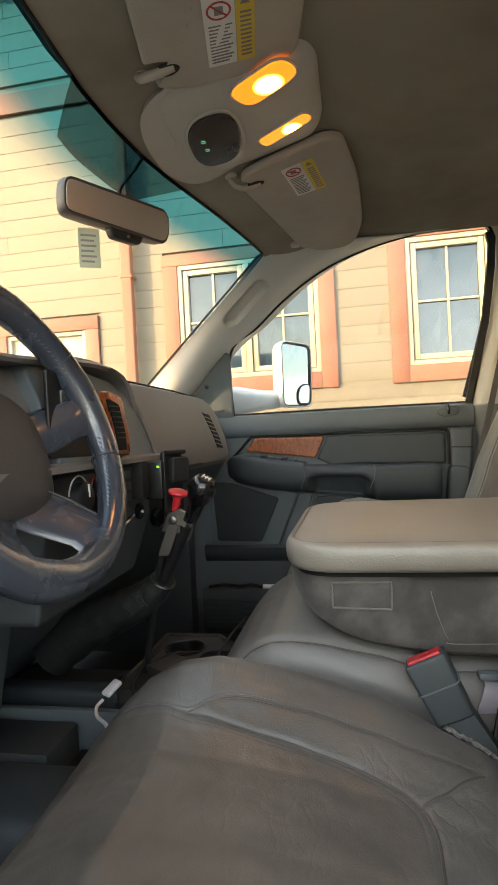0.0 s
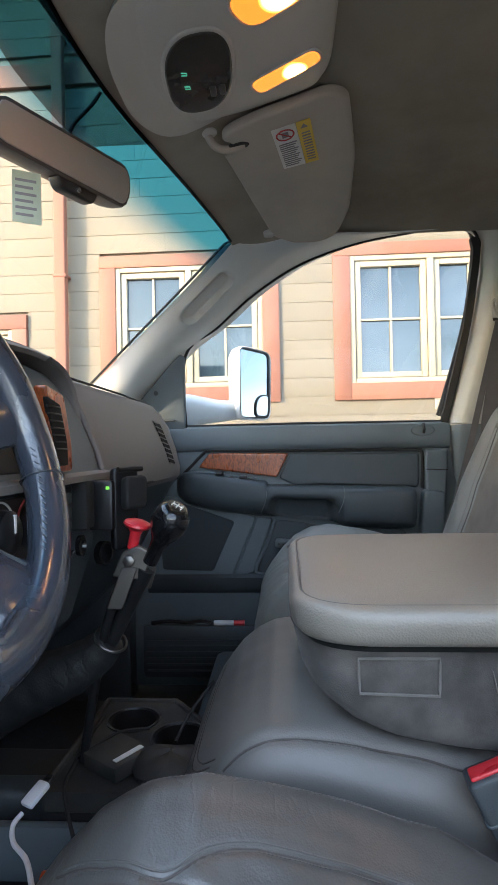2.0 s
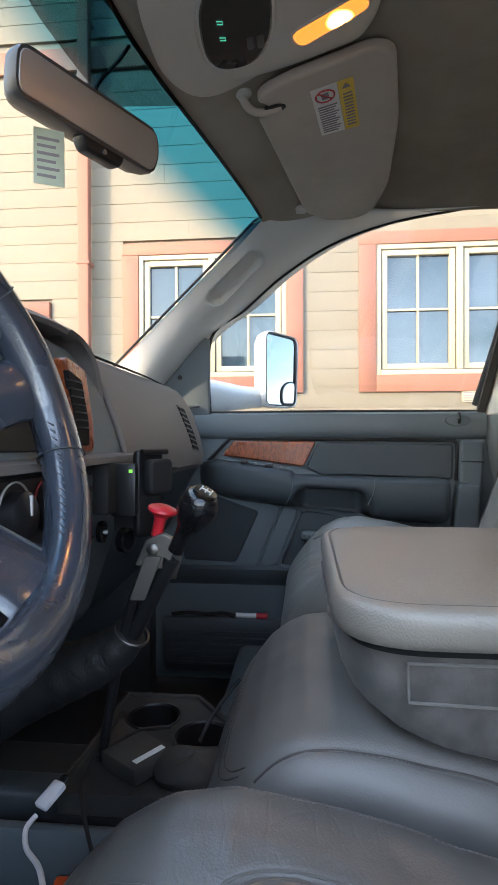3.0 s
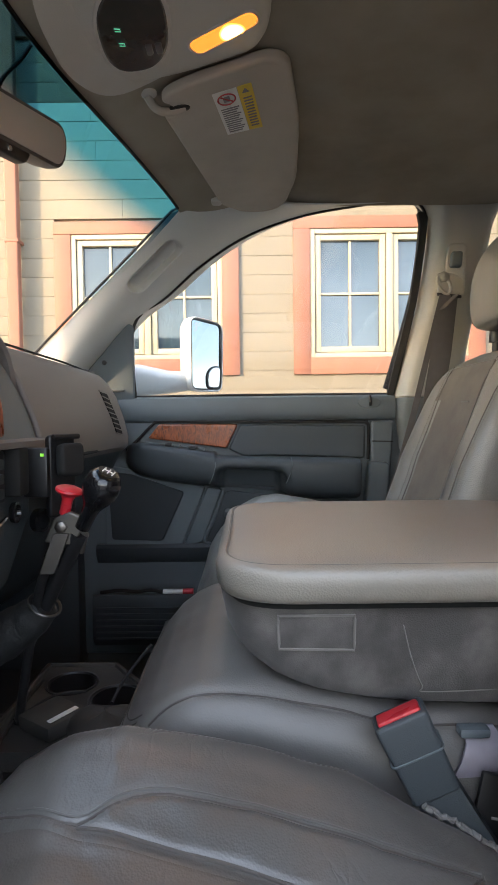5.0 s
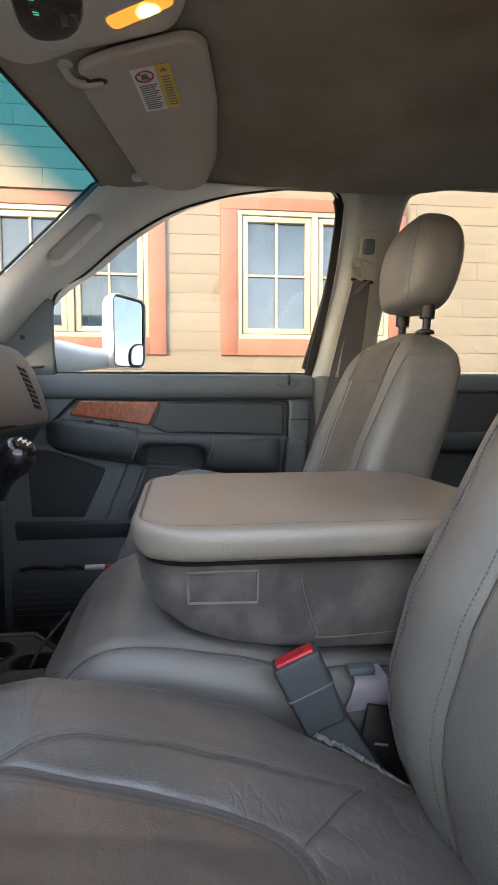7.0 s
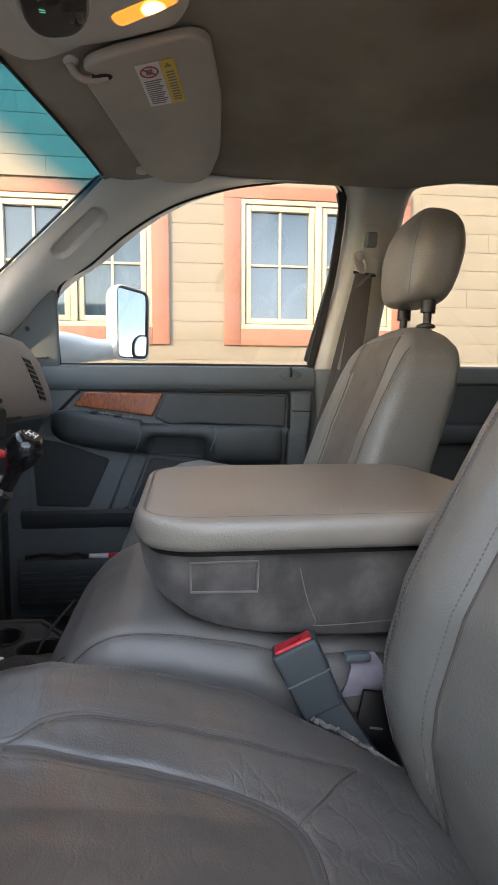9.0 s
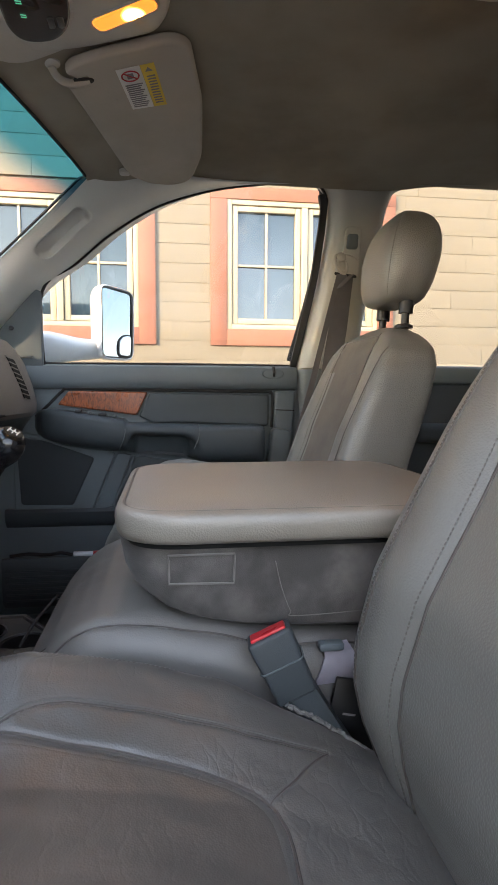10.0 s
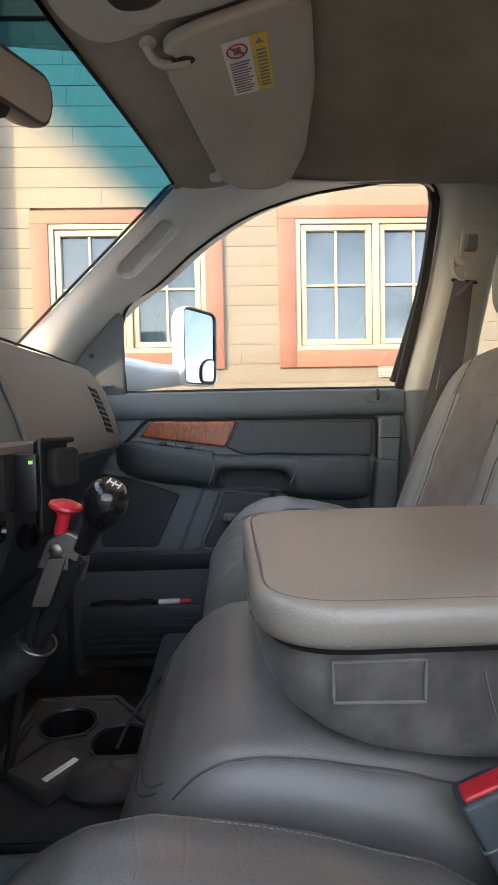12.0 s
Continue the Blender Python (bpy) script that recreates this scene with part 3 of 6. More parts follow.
# A-pillar and roof-rail trim on the passenger's side
W_LINE = [(-0.33, 0.89, 1.49), (-0.2, 0.85, 1.625), (-0.118, 0.822, 1.705), (-0.018, 0.804, 1.772), (0.082, 0.782, 1.851), (0.209, 0.762, 1.923), (0.358, 0.749, 1.969), (0.509, 0.742, 1.992), (0.64, 0.739, 2.003), (0.8, 0.737, 2.014), (1.1, 0.735, 2.038), (1.9, 0.735, 2.042)]
N_LINE = [(-0.47, 0.8, 1.525), (-0.34, 0.742, 1.627), (-0.24, 0.698, 1.705), (-0.142, 0.656, 1.781), (-0.043, 0.613, 1.858), (0.035, 0.58, 1.92), (0.16, 0.6, 1.952), (0.36, 0.64, 1.958), (0.56, 0.65, 1.962), (0.8, 0.65, 1.968), (1.1, 0.65, 1.984), (1.9, 0.65, 1.984)]


def side_rail(flip=1):
    """Pillar and rail trim between the windscreen or headliner edge and the door opening, bulged into the cab."""
    w, n = spline(W_LINE, 30), spline(N_LINE, 30)
    ru = Vector((0.14, -0.06, 0.11)).normalized()
    rn = Vector((0.25, -0.8, -0.45)).normalized()
    rv = rn.cross(ru).normalized()
    rings = []
    for a, b in zip(n, w):
        ring = []
        for t in [k / 40 for k in range(41)]:
            p = a.lerp(b, t)
            bulge = lerp(0.043, 0.028, smooth((p.x + 0.26) / 0.16)) * math.sin(math.pi * t) ** 1.1
            p = p + rn * bulge
            off = p - Vector((-0.026, 0.66, 1.812))
            along, across = off.dot(ru), off.dot(rv)
            p = p - rn * 0.03 * smooth((0.026 - math.hypot(max(abs(along) - 0.062, 0.0), across)) / 0.011)
            ring.append(Vector((p.x, p.y * flip, p.z)))
        back = [a.lerp(b, t) + Vector((0.03, 0.05, 0.02)) for t in (1.0, 0.5, 0.0)]
        ring += [Vector((p.x, p.y * flip, p.z)) for p in back]
        rings.append(ring)
    return loft(rings)


part("trim_rail_passenger", side_rail(), PILLAR, None, "light grey plastic pillar and roof rail trim", kind="structure")
part("trim_rail_driver", loft([[(x, -0.66, z - 0.0), (x, -0.74, z - 0.02), (x, -0.8, z + 0.04), (x, -0.68, z + 0.06)] for x, z in ((-0.05, 1.92), (0.15, 1.965), (0.6, 1.985), (1.2, 1.985), (2.1, 1.98))]), PILLAR, None, "light grey plastic roof rail trim", kind="structure")

# windscreen with a sun strip, and the dark patch round the mirror foot
def screen_at(y, s):
    """A place on the windscreen: s metres down from the roof header."""
    return Vector((header_x(y) - 0.015 - 0.79 * s, y * (1 + 0.25 * s), 1.938 - 0.03 * (y / 0.7) ** 4 - 0.613 * s))


glass_rows = [[screen_at(lerp(-0.7, 0.615, i / 30), 0.85 * j / 20) for j in range(21)] for i in range(31)]
part("window_windscreen", loft(glass_rows, caps=False, closed=False), WINDSHIELD, None, "raked windscreen with a teal sun strip", kind="structure")
part("trim_screen_seal", tube([screen_at(lerp(-0.7, 0.56, i / 30), 0.0) + Vector((0.002, 0, -0.005)) for i in range(31)] + spline([p for p in reversed([Vector(q) + Vector((-0.007, -0.001, 0.001)) for q in N_LINE[:6]])], 6), 0.0032, 8), RUBBER, None, "black windscreen seal", kind="structure")

# passenger's B-pillar: pale above the belt line, slate below
def b_pillar(z0, z1, n):
    """A flange along the door glass, a rounded corner, then the broad inner face; flared into the roof rail at its head."""
    rings = []
    for i in range(n + 1):
        z = lerp(z0, z1, i / n)
        xf = table(z, [0.75, 1.498, 1.734, 1.888, 1.949, 1.97, 1.985, 1.996, 2.006], [0.6, 0.614, 0.662, 0.676, 0.675, 0.669, 0.656, 0.636, 0.6])
        xb = table(z, [0.75, 1.5, 1.63, 1.87, 1.945, 1.97, 1.99, 2.006], [0.84, 0.8, 0.806, 0.832, 0.84, 0.85, 0.868, 0.905])
        yg, yi = lean(z), lean(z) - 0.058 - 0.02 * smooth((z - 1.93) / 0.07)
        rings.append([(xf + 0.004, yg + 0.02, z), (xf + 0.004, yg - 0.008, z), (xf + 0.01, yg - 0.026, z), (xf + 0.02, yi + 0.012, z), (xf + 0.03, yi + 0.003, z), (xf + 0.042, yi, z), ((xf + xb) / 2, yi - 0.005, z), (xb - 0.03, yi, z), (xb - 0.016, yi + 0.006, z), (xb - 0.006, yi + 0.02, z), (xb, yg - 0.012, z), (xb, yg + 0.02, z)])
    return loft(rings)


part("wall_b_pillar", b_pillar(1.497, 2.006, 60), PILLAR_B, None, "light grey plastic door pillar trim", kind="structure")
part("wall_b_pillar_lower", b_pillar(0.75, 1.494, 10), SLATE_PALE, None, "slate lower door pillar trim", kind="structure")

# floor, tunnel, firewall, rear wall, driver's side behind the open doorway
part("floor", box((-0.9, -0.88, 0.68), (2.1, 0.95, 0.74), 0.01), CARPET, None, "dark carpeted cab floor", kind="structure")
part("floor_tunnel", loft([[(x, -0.2, 0.74), (x, -0.15, h - 0.03), (x, -0.11, h), (x, 0.2, h), (x, 0.24, h - 0.03), (x, 0.3, 0.74)] for x, h in ((-0.88, 0.98), (-0.4, 0.95), (-0.1, 0.9), (0.6, 0.86), (1.4, 0.84))]), CARPET, None, "black carpeted transmission tunnel", kind="structure")
part("wall_firewall", box((-0.95, -0.88, 0.7), (-0.88, 0.95, 1.5)), SLATE_DARK, None, "dark footwell bulkhead", kind="structure")
part("wall_rear", box((2.06, -0.85, 0.7), (2.14, 0.9, 2.0)), SLATE, None, "slate rear cab wall", kind="structure")
part("wall_driver_rear", box((0.80, -0.92, 0.7), (2.1, -0.82, 1.95), 0.01), SLATE, None, "slate inner side wall behind the driver", kind="structure")
part("wall_kick_panel", box((-0.9, 0.82, 0.7), (-0.28, 0.9, 1.5), 0.01), SLATE_DARK, None, "dark footwell side panel", kind="structure")

# driver's side: pillar, scuttle and the door standing open beside the camera
part("trim_pillar_driver", tube([(-0.5, -0.84, 1.48), (-0.3, -0.78, 1.66), (-0.12, -0.72, 1.82), (0.02, -0.66, 1.93)], 0.045, 12), PILLAR, None, "light grey driver's pillar trim", kind="structure")
part("wall_scuttle", box((-1.0, -0.95, 0.7), (-0.42, -0.86, 1.46), 0.02), PAINT, None, "white front wing behind the door hinge", kind="structure")
open_door = empty("driver_door", "white driver's door standing open", "car door", (-0.4, -0.95, 0.7))
dm = axes((-0.4, -0.95, 0.0), (0.36, -0.93, 0), (0.93, 0.36, 0), (0, 0, 1))
own(part("panel", box((0.02, -0.06, 0.62), (1.05, 0.06, 1.5), 0.02, 3, m=dm), SLATE), open_door)
own(part("window_frame", tube([dm @ Vector(p) for p in ((0.04, 0, 1.48), (0.2, 0, 1.75), (0.42, 0, 1.95), (0.95, 0, 1.98), (1.02, 0, 1.5))], 0.022, 8), PAINT), open_door)
own(part("window_pane", loft([[dm @ Vector((u, w, v)) for u, v in ((0.05, 1.49), (0.2, 1.74), (0.42, 1.94), (0.95, 1.97), (1.01, 1.49))] for w in (-0.003, 0.003)]), CLEAR), open_door)

# white bonnet ahead of the windscreen
part("wall_bonnet", loft([[(x, y, z - 0.06 * (abs(y) / 0.85) ** 3) for y in (lerp(-0.86, 0.86, i / 16) for i in range(17))] + [(x, 0.86, 0.75), (x, -0.86, 0.75)] for x, z in ((-0.98, 1.4), (-1.3, 1.39), (-1.7, 1.36), (-2.0, 1.31), (-2.12, 1.22))]), PAINT, None, "white painted bonnet of the pickup", kind="structure")

# unseen plain wall added ahead on the driver's side to keep the low sun off the cab
part("wall_yard", box((-4.2, -2.75, 0.0), (-1.2, -2.55, 3.3), 0.01), SIDING, None, "unseen plain cream wall added to block the sun", kind="structure")


# ---- passenger door ----
door = empty("passenger_door", "slate truck door panel with burl wood insert, closed", "car door", (0.2, 0.9, 0.8))
DY = 0.875


def on_door(depth):
    return lambda u, v, w: (u, DY - depth - w, v)


WIN = [(-0.123, 1.497), (-0.112, 1.699), (-0.018, 1.772), (0.082, 1.851), (0.209, 1.923), (0.358, 1.969), (0.509, 1.992), (0.6, 2.002), (0.645, 1.993), (0.667, 1.965), (0.67, 1.93), (0.658, 1.75), (0.613, 1.497)]
own(part("panel", slab(fillet([(-0.34, 0.76), (0.63, 0.76), (0.645, 1.3), (0.64, 1.495), (-0.34, 1.495)], 0.03), 0.11, lambda u, v, w: (u, DY + 0.11 - w, v), 0.008), SLATE), door)
own(part("outer_skin", box((-0.36, 1.0, 0.6), (0.66, 1.012, 1.47), 0.004), PAINT, None, "white painted outer door skin"), door)
# belt rail, rolled over at the top, and the groove that frames the inserts below it
own(part("belt_rail", loft([[(x, DY + 0.03, 1.503), (x, DY + 0.005, 1.505), (x, DY - 0.01, 1.499), (x, DY - 0.016, 1.484), (x, DY - 0.017, 1.455), (x, DY - 0.012, 1.438), (x, DY - 0.004, 1.432), (x, DY + 0.03, 1.43)] for x in (-0.33, -0.1, 0.2, 0.5, 0.608, 0.618)]), SLATE), door)
own(part("belt_seal", tube([(-0.125, DY + 0.008, 1.505), (0.2, DY + 0.008, 1.507), (0.612, DY + 0.008, 1.505)], 0.0045, 6), RUBBER), door)
own(part("insert_groove", tube(spline([(-0.15, DY - 0.004, 1.352), (-0.115, DY - 0.005, 1.385), (-0.075, DY - 0.006, 1.425), (-0.05, DY - 0.006, 1.434), (0.1, DY - 0.006, 1.432), (0.5, DY - 0.006, 1.427), (0.535, DY - 0.006, 1.424), (0.543, DY - 0.006, 1.408), (0.541, DY - 0.006, 1.32)], 8), 0.0045, 8), RUBBER), door)
own(part("wood_insert", slab(fillet([(-0.088, 1.387), (-0.055, 1.4275), (0.17, 1.4245), (0.137, 1.356)], 0.007), 0.012, on_door(0.0), 0.004), WOOD, None, "glossy red-brown burl wood insert"), door)
own(part("upholstered_insert", slab(fillet([(0.1755, 1.4235), (0.535, 1.4175), (0.532, 1.322), (0.25, 1.334), (0.19, 1.33), (0.1415, 1.353)], 0.01), 0.011, on_door(-0.002), 0.006), SLATE_DARK, None, "dark vinyl insert"), door)


# armrest in one sweep: switch pod in front, pull bar over a hollow, elbow pad behind
def arm_section(x, top, low, out, cup):
    """Section of the armrest; cup from 0 (solid) to 1 (hollowed below the bar)."""
    tall = top - low
    return [(x, DY + 0.01, top + 0.002), (x, DY - out * 0.55, top + 0.003), (x, DY - out * 0.86, top - 0.001), (x, DY - out * 0.97, top - 0.007), (x, DY - out, top - 0.016),
            (x, DY - lerp(out, out * 0.98, cup), top - lerp(0.35 * tall, 0.024, cup)), (x, DY - lerp(out * 0.985, out * 0.86, cup), top - lerp(0.5 * tall, 0.031, cup)), (x, DY - lerp(out * 0.96, 0.032, cup), top - lerp(0.66 * tall, 0.034, cup)),
            (x, DY - lerp(out * 0.88, 0.026, cup), low + lerp(0.2, 0.3, cup) * tall), (x, DY - lerp(out * 0.72, 0.02, cup), low + 0.08 * tall), (x, DY - out * 0.3, low), (x, DY + 0.01, low)]


arm = [(-0.152, 1.348, 1.318, 0.006, 0), (-0.143, 1.362, 1.303, 0.026, 0), (-0.125, 1.371, 1.289, 0.045, 0), (-0.1, 1.3745, 1.279, 0.06, 0), (-0.05, 1.3695, 1.268, 0.074, 0), (0.0, 1.362, 1.26, 0.08, 0), (0.06, 1.353, 1.254, 0.084, 0), (0.104, 1.345, 1.25, 0.086, 0),
       (0.11, 1.336, 1.25, 0.085, 0.06), (0.118, 1.333, 1.249, 0.085, 0.3), (0.128, 1.333, 1.248, 0.085, 0.75), (0.14, 1.333, 1.247, 0.085, 1), (0.2, 1.331, 1.243, 0.086, 1), (0.27, 1.329, 1.236, 0.087, 1), (0.288, 1.328, 1.233, 0.088, 0.75), (0.302, 1.328, 1.228, 0.089, 0.3), (0.316, 1.327, 1.221, 0.09, 0.05),
       (0.33, 1.327, 1.215, 0.091, 0), (0.42, 1.326, 1.211, 0.091, 0), (0.495, 1.325, 1.211, 0.09, 0), (0.507, 1.322, 1.213, 0.085, 0), (0.512, 1.315, 1.22, 0.07, 0)]
arm_pts = [[Vector(p) for p in arm_section(*a)] for a in arm]
fine = []
for k, (a, b) in enumerate(zip(arm_pts, arm_pts[1:])):
    fine += [[p.lerp(q, j / 4) for p, q in zip(a, b)] for j in range(4)]
own(part("armrest", loft(fine + [arm_pts[-1]]), SLATE_DARK, None, "dark moulded armrest with pull bar", sharp=50), door)
for x, w in ((0.317, 0.0014), (0.1075, 0.0012)):
    own(part("armrest_seam", tube([(x, DY - 0.05, 1.331), (x, DY - 0.08, 1.328), (x + 0.001, DY - 0.0915, 1.312), (x - 0.004, DY - 0.0915, 1.29), (x - 0.016, DY - 0.086, 1.262)], w, 6), SLATE_PALE), door)
own(part("pod_ledge", tube(spline([(-0.135, DY - 0.03, 1.3715), (-0.05, DY - 0.05, 1.3735), (0.05, DY - 0.052, 1.3585), (0.098, DY - 0.04, 1.35)], 8), 0.002, 6), SLATE), door)
for x, w in ((-0.022, 0.018), (0.008, 0.006), (0.044, 0.022), (0.078, 0.008)):
    own(part("window_switch", box((x - w / 2, DY - 0.068, 1.3665 - 0.155 * (x + 0.022)), (x + w / 2, DY - 0.045, 1.3745 - 0.155 * (x + 0.022)), 0.002), BLACK if w > 0.01 else SLATE_PALE), door)
own(part("rear_column", slab(fillet([(0.546, 1.19), (0.598, 1.19), (0.614, 1.43), (0.548, 1.428)], 0.01), 0.02, on_door(0.0), 0.008), SLATE), door)
own(part("rear_column_step", slab(fillet([(0.524, 1.18), (0.592, 1.18), (0.597, 1.312), (0.538, 1.318)], 0.016), 0.044, on_door(0.0), 0.008), SLATE), door)
own(part("column_joint", tube([(0.55, DY - 0.0205, 1.372), (0.608, DY - 0.0205, 1.37)], 0.0016, 6), RUBBER), door)
bezel = own(part("lock_bezel", slab([(0.543 + 0.033 * math.cos(a), 1.481 + 0.017 * math.sin(a)) for a in (2 * math.pi * i / 24 for i in range(24))], 0.006, on_door(0.014), 0.003), SLATE), door)
own(part("lock_lever", tube([(0.545, DY - 0.022, 1.474), (0.544, DY - 0.03, 1.484), (0.543, DY - 0.026, 1.5)], 0.0042, 8), BLACK), door)
# lower panel: speaker grille, two ribs, hollow with the release lever, map pocket
own(part("grille_surround", slab(fillet([(-0.215, 1.312), (-0.12, 1.296), (0.01, 1.262), (0.075, 1.246), (0.0, 1.066), (-0.215, 1.07)], 0.012), 0.01, on_door(-0.001), 0.004), SLATE), door)
own(part("speaker_grille", slab(fillet([(-0.205, 1.295), (-0.126, 1.283), (0.014, 1.232), (-0.05, 1.092), (-0.195, 1.097)], 0.01), 0.008, on_door(0.006), 0.003), SLATE_CLOTH, None, "dark cloth speaker grille"), door)
own(part("grille_strip", slab(fillet([(0.079, 1.247), (0.122, 1.24), (0.066, 1.09), (0.004, 1.066)], 0.01), 0.012, on_door(-0.001), 0.004), SLATE), door)
own(part("reach_hollow", slab(fillet([(0.13, 1.237), (0.31, 1.212), (0.5, 1.205), (0.5, 1.07), (0.09, 1.07), (0.074, 1.09)], 0.025), 0.006, on_door(-0.001), 0.003), SLATE_DARK), door)
own(part("hollow_lip", tube(spline([(0.128, DY - 0.008, 1.236), (0.1, DY - 0.012, 1.16), (0.072, DY - 0.012, 1.1), (0.09, DY - 0.012, 1.082), (0.2, DY - 0.01, 1.078)], 8), 0.005, 8), SLATE), door)
lever = own(part("release_lever", box((-0.05, -0.017, -0.012), (0.05, 0.017, 0.012), 0.008, 3, m=pose(0.178, DY - 0.03, 1.17, 0, 4, 0)), SLATE_PALE, None, "dimpled grey release lever"), door)
for k in range(7):
    own(part("lever_dimple", lathe([(0.0028, 0.0), (0.0022, 0.0008), (0.0, 0.001)], axes((0.138 + 0.0125 * k, DY - 0.0472, 1.173 - 0.0009 * k), (1, 0, 0), (0, 0, 1), (0, -1, 0)), 10), SLATE_DARK), lever)
own(part("lever_screw", lathe([(0.006, 0.0), (0.005, 0.003), (0.0, 0.003)], axes((0.19, DY - 0.012, 1.192), (1, 0, 0), (0, 0, 1), (0, -1, 0)), 12), BLACK), door)
# ledge and pocket in dark slate, footwell shade partly in the colour
own(part("lower_ledge", loft([[(x, DY + 0.01, 1.085), (x, DY - 0.014, 1.083), (x, DY - 0.022, 1.074), (x, DY - 0.018, 1.05), (x, DY - 0.004, 1.03), (x, DY + 0.01, 1.02)] for x in (-0.24, -0.1, 0.2, 0.5)]), SLATE_DARK), door)
pocket = own(part("map_pocket", loft([[(x, DY + 0.01, 0.93), (x, DY - 0.05, 0.93), (x, DY - 0.056, 0.952), (x, DY - 0.066, 0.952), (x, DY - 0.07, 0.94), (x, DY - 0.07, 0.83), (x, DY - 0.05, 0.805), (x, DY + 0.01, 0.8)] for x in (-0.24, -0.1, 0.2, 0.5)]), SLATE_DARK, None, "ribbed dark map pocket, partly darkened for shade"), door)
for k in range(6):
    own(part("pocket_rib", tube([(-0.23, DY - 0.071, 0.832 + 0.017 * k), (0.48, DY - 0.071, 0.832 + 0.017 * k)], 0.003, 6), SLATE_DARK), door)
# mirror sail panel
own(part("sail_panel", slab(fillet([(-0.33, 1.495), (-0.123, 1.495), (-0.113, 1.698), (-0.13, 1.705), (-0.2, 1.63), (-0.3, 1.53)], 0.006), 0.02, lambda u, v, w: (u, lean(v) + 0.004 - w, v), 0.005), SLATE), door)
own(part("sail_screw", lathe([(0.0, 0.003), (0.006, 0.003), (0.007, 0.0)], axes((-0.2, 0.835, 1.6), (1, 0, 0), (0, 0.26, 1), (0, -1, 0.26)), 14), BLACK), door)
own(part("sail_slot", box((-0.195, 0.852, 1.519), (-0.15, 0.862, 1.527), 0.003), SLATE_DARK), door)
# window frame: black seal round the opening
seal = [(x, lean(z) - 0.004, z) for x, z in WIN]
own(part("window_seal", tube(spline(seal, 6), 0.0042, 8), RUBBER), door)
own(part("rear_channel", loft([[(x + dx, lean(z) + dy, z) for dx, dy in ((0.002, -0.012), (-0.015, -0.006), (-0.015, 0.01), (0.002, 0.012))] for x, z in ((0.662, 1.97), (0.671, 1.94), (0.67, 1.9), (0.658, 1.75), (0.612, 1.497))]), RUBBER), door)
own(part("upper_frame", tube(spline([(x + 0.012 * (x > 0.63), lean(z) + 0.05, z + 0.026) for x, z in WIN[1:]], 6), 0.014, 8), RUBBER), door)
pane = own(part("window_pane", loft([[(x, lean(z) + 0.006, z) for x, z in WIN], [(x, lean(z) + 0.011, z) for x, z in WIN]]), CLEAR, None, "clear side window glass"), door)
pane.visible_shadow = False

# things in the pocket
pen = empty("marker_pen", "white and red marker lying in the map pocket", "pen", (-0.02, 0.83, 0.935))
own(part("barrel", tube([(-0.045, 0.822, 0.957), (0.01, 0.822, 0.957)], 0.008, 10), WHITE), pen)
own(part("cap", tube([(0.01, 0.822, 0.957), (0.04, 0.822, 0.957)], 0.0085, 10), RED), pen)
cord = empty("charging_cable", "coiled black cable in the map pocket", "cable", (-0.12, 0.83, 0.935))
own(part("cable", tube(spline([(-0.22, 0.82, 0.957), (-0.17, 0.815, 0.964), (-0.12, 0.826, 0.957), (-0.08, 0.815, 0.964), (-0.05, 0.824, 0.955)], 8), 0.005, 8), RUBBER), cord)

# ---- tow mirror outside ----
tow = empty("tow_mirror", "white folding tow mirror with a round-edged glass", "mirror", (0.0, 1.05, 1.52))
mm = axes((0.055, 1.12, 1.652), (0.675, 0.738, 0), (0, 0, 1), (0.738, -0.675, 0.0))
shape = fillet([(-0.073, -0.122), (0.07, -0.122), (0.078, 0.11), (-0.073, 0.12)], 0.03, 7)
own(part("housing", loft([[mm @ Vector((p.x * s, p.y * s, w)) for p in resample(shape, 48)] for s, w in ((0.6, -0.055), (0.85, -0.045), (0.97, -0.025), (1.0, 0.0), (1.0, 0.012), (0.97, 0.018), (0.93, 0.012), (0.92, 0.004))]), PAINT), tow)
own(part("gasket", tube([mm @ Vector((p.x, p.y, 0.012)) for p in inset(resample(shape, 48), 0.007)], 0.004, 6, closed=True), BLACK), tow)
own(part("glass", slab(inset(resample(shape, 48), 0.009), 0.004, lambda u, v, w: mm @ Vector((u, v, 0.006 + w)), 0.001), MIRROR), tow)
low = fillet([(0.0, -0.112), (0.06, -0.112), (0.066, -0.035), (0.028, -0.035), (0.0, -0.06)], 0.02, 6)
own(part("spot_glass_rim", slab(low, 0.005, lambda u, v, w: mm @ Vector((u, v, 0.009 + w)), 0.002), BLACK), tow)
own(part("spot_glass", slab(inset(resample(low, 40), 0.004), 0.006, lambda u, v, w: mm @ Vector((u, v, 0.01 + w)), 0.002), MIRROR), tow)
own(part("arm", loft([[(x, y + ry * math.cos(a), z + rz * math.sin(a)) for a in (2 * math.pi * i / 20 for i in range(20))] for x, y, z, ry, rz in ((-0.21, 0.93, 1.555, 0.03, 0.05), (-0.13, 0.99, 1.56, 0.04, 0.05), (-0.05, 1.06, 1.56, 0.035, 0.036), (0.02, 1.11, 1.565, 0.03, 0.03))]), PAINT, None, "white mirror arm"), tow)

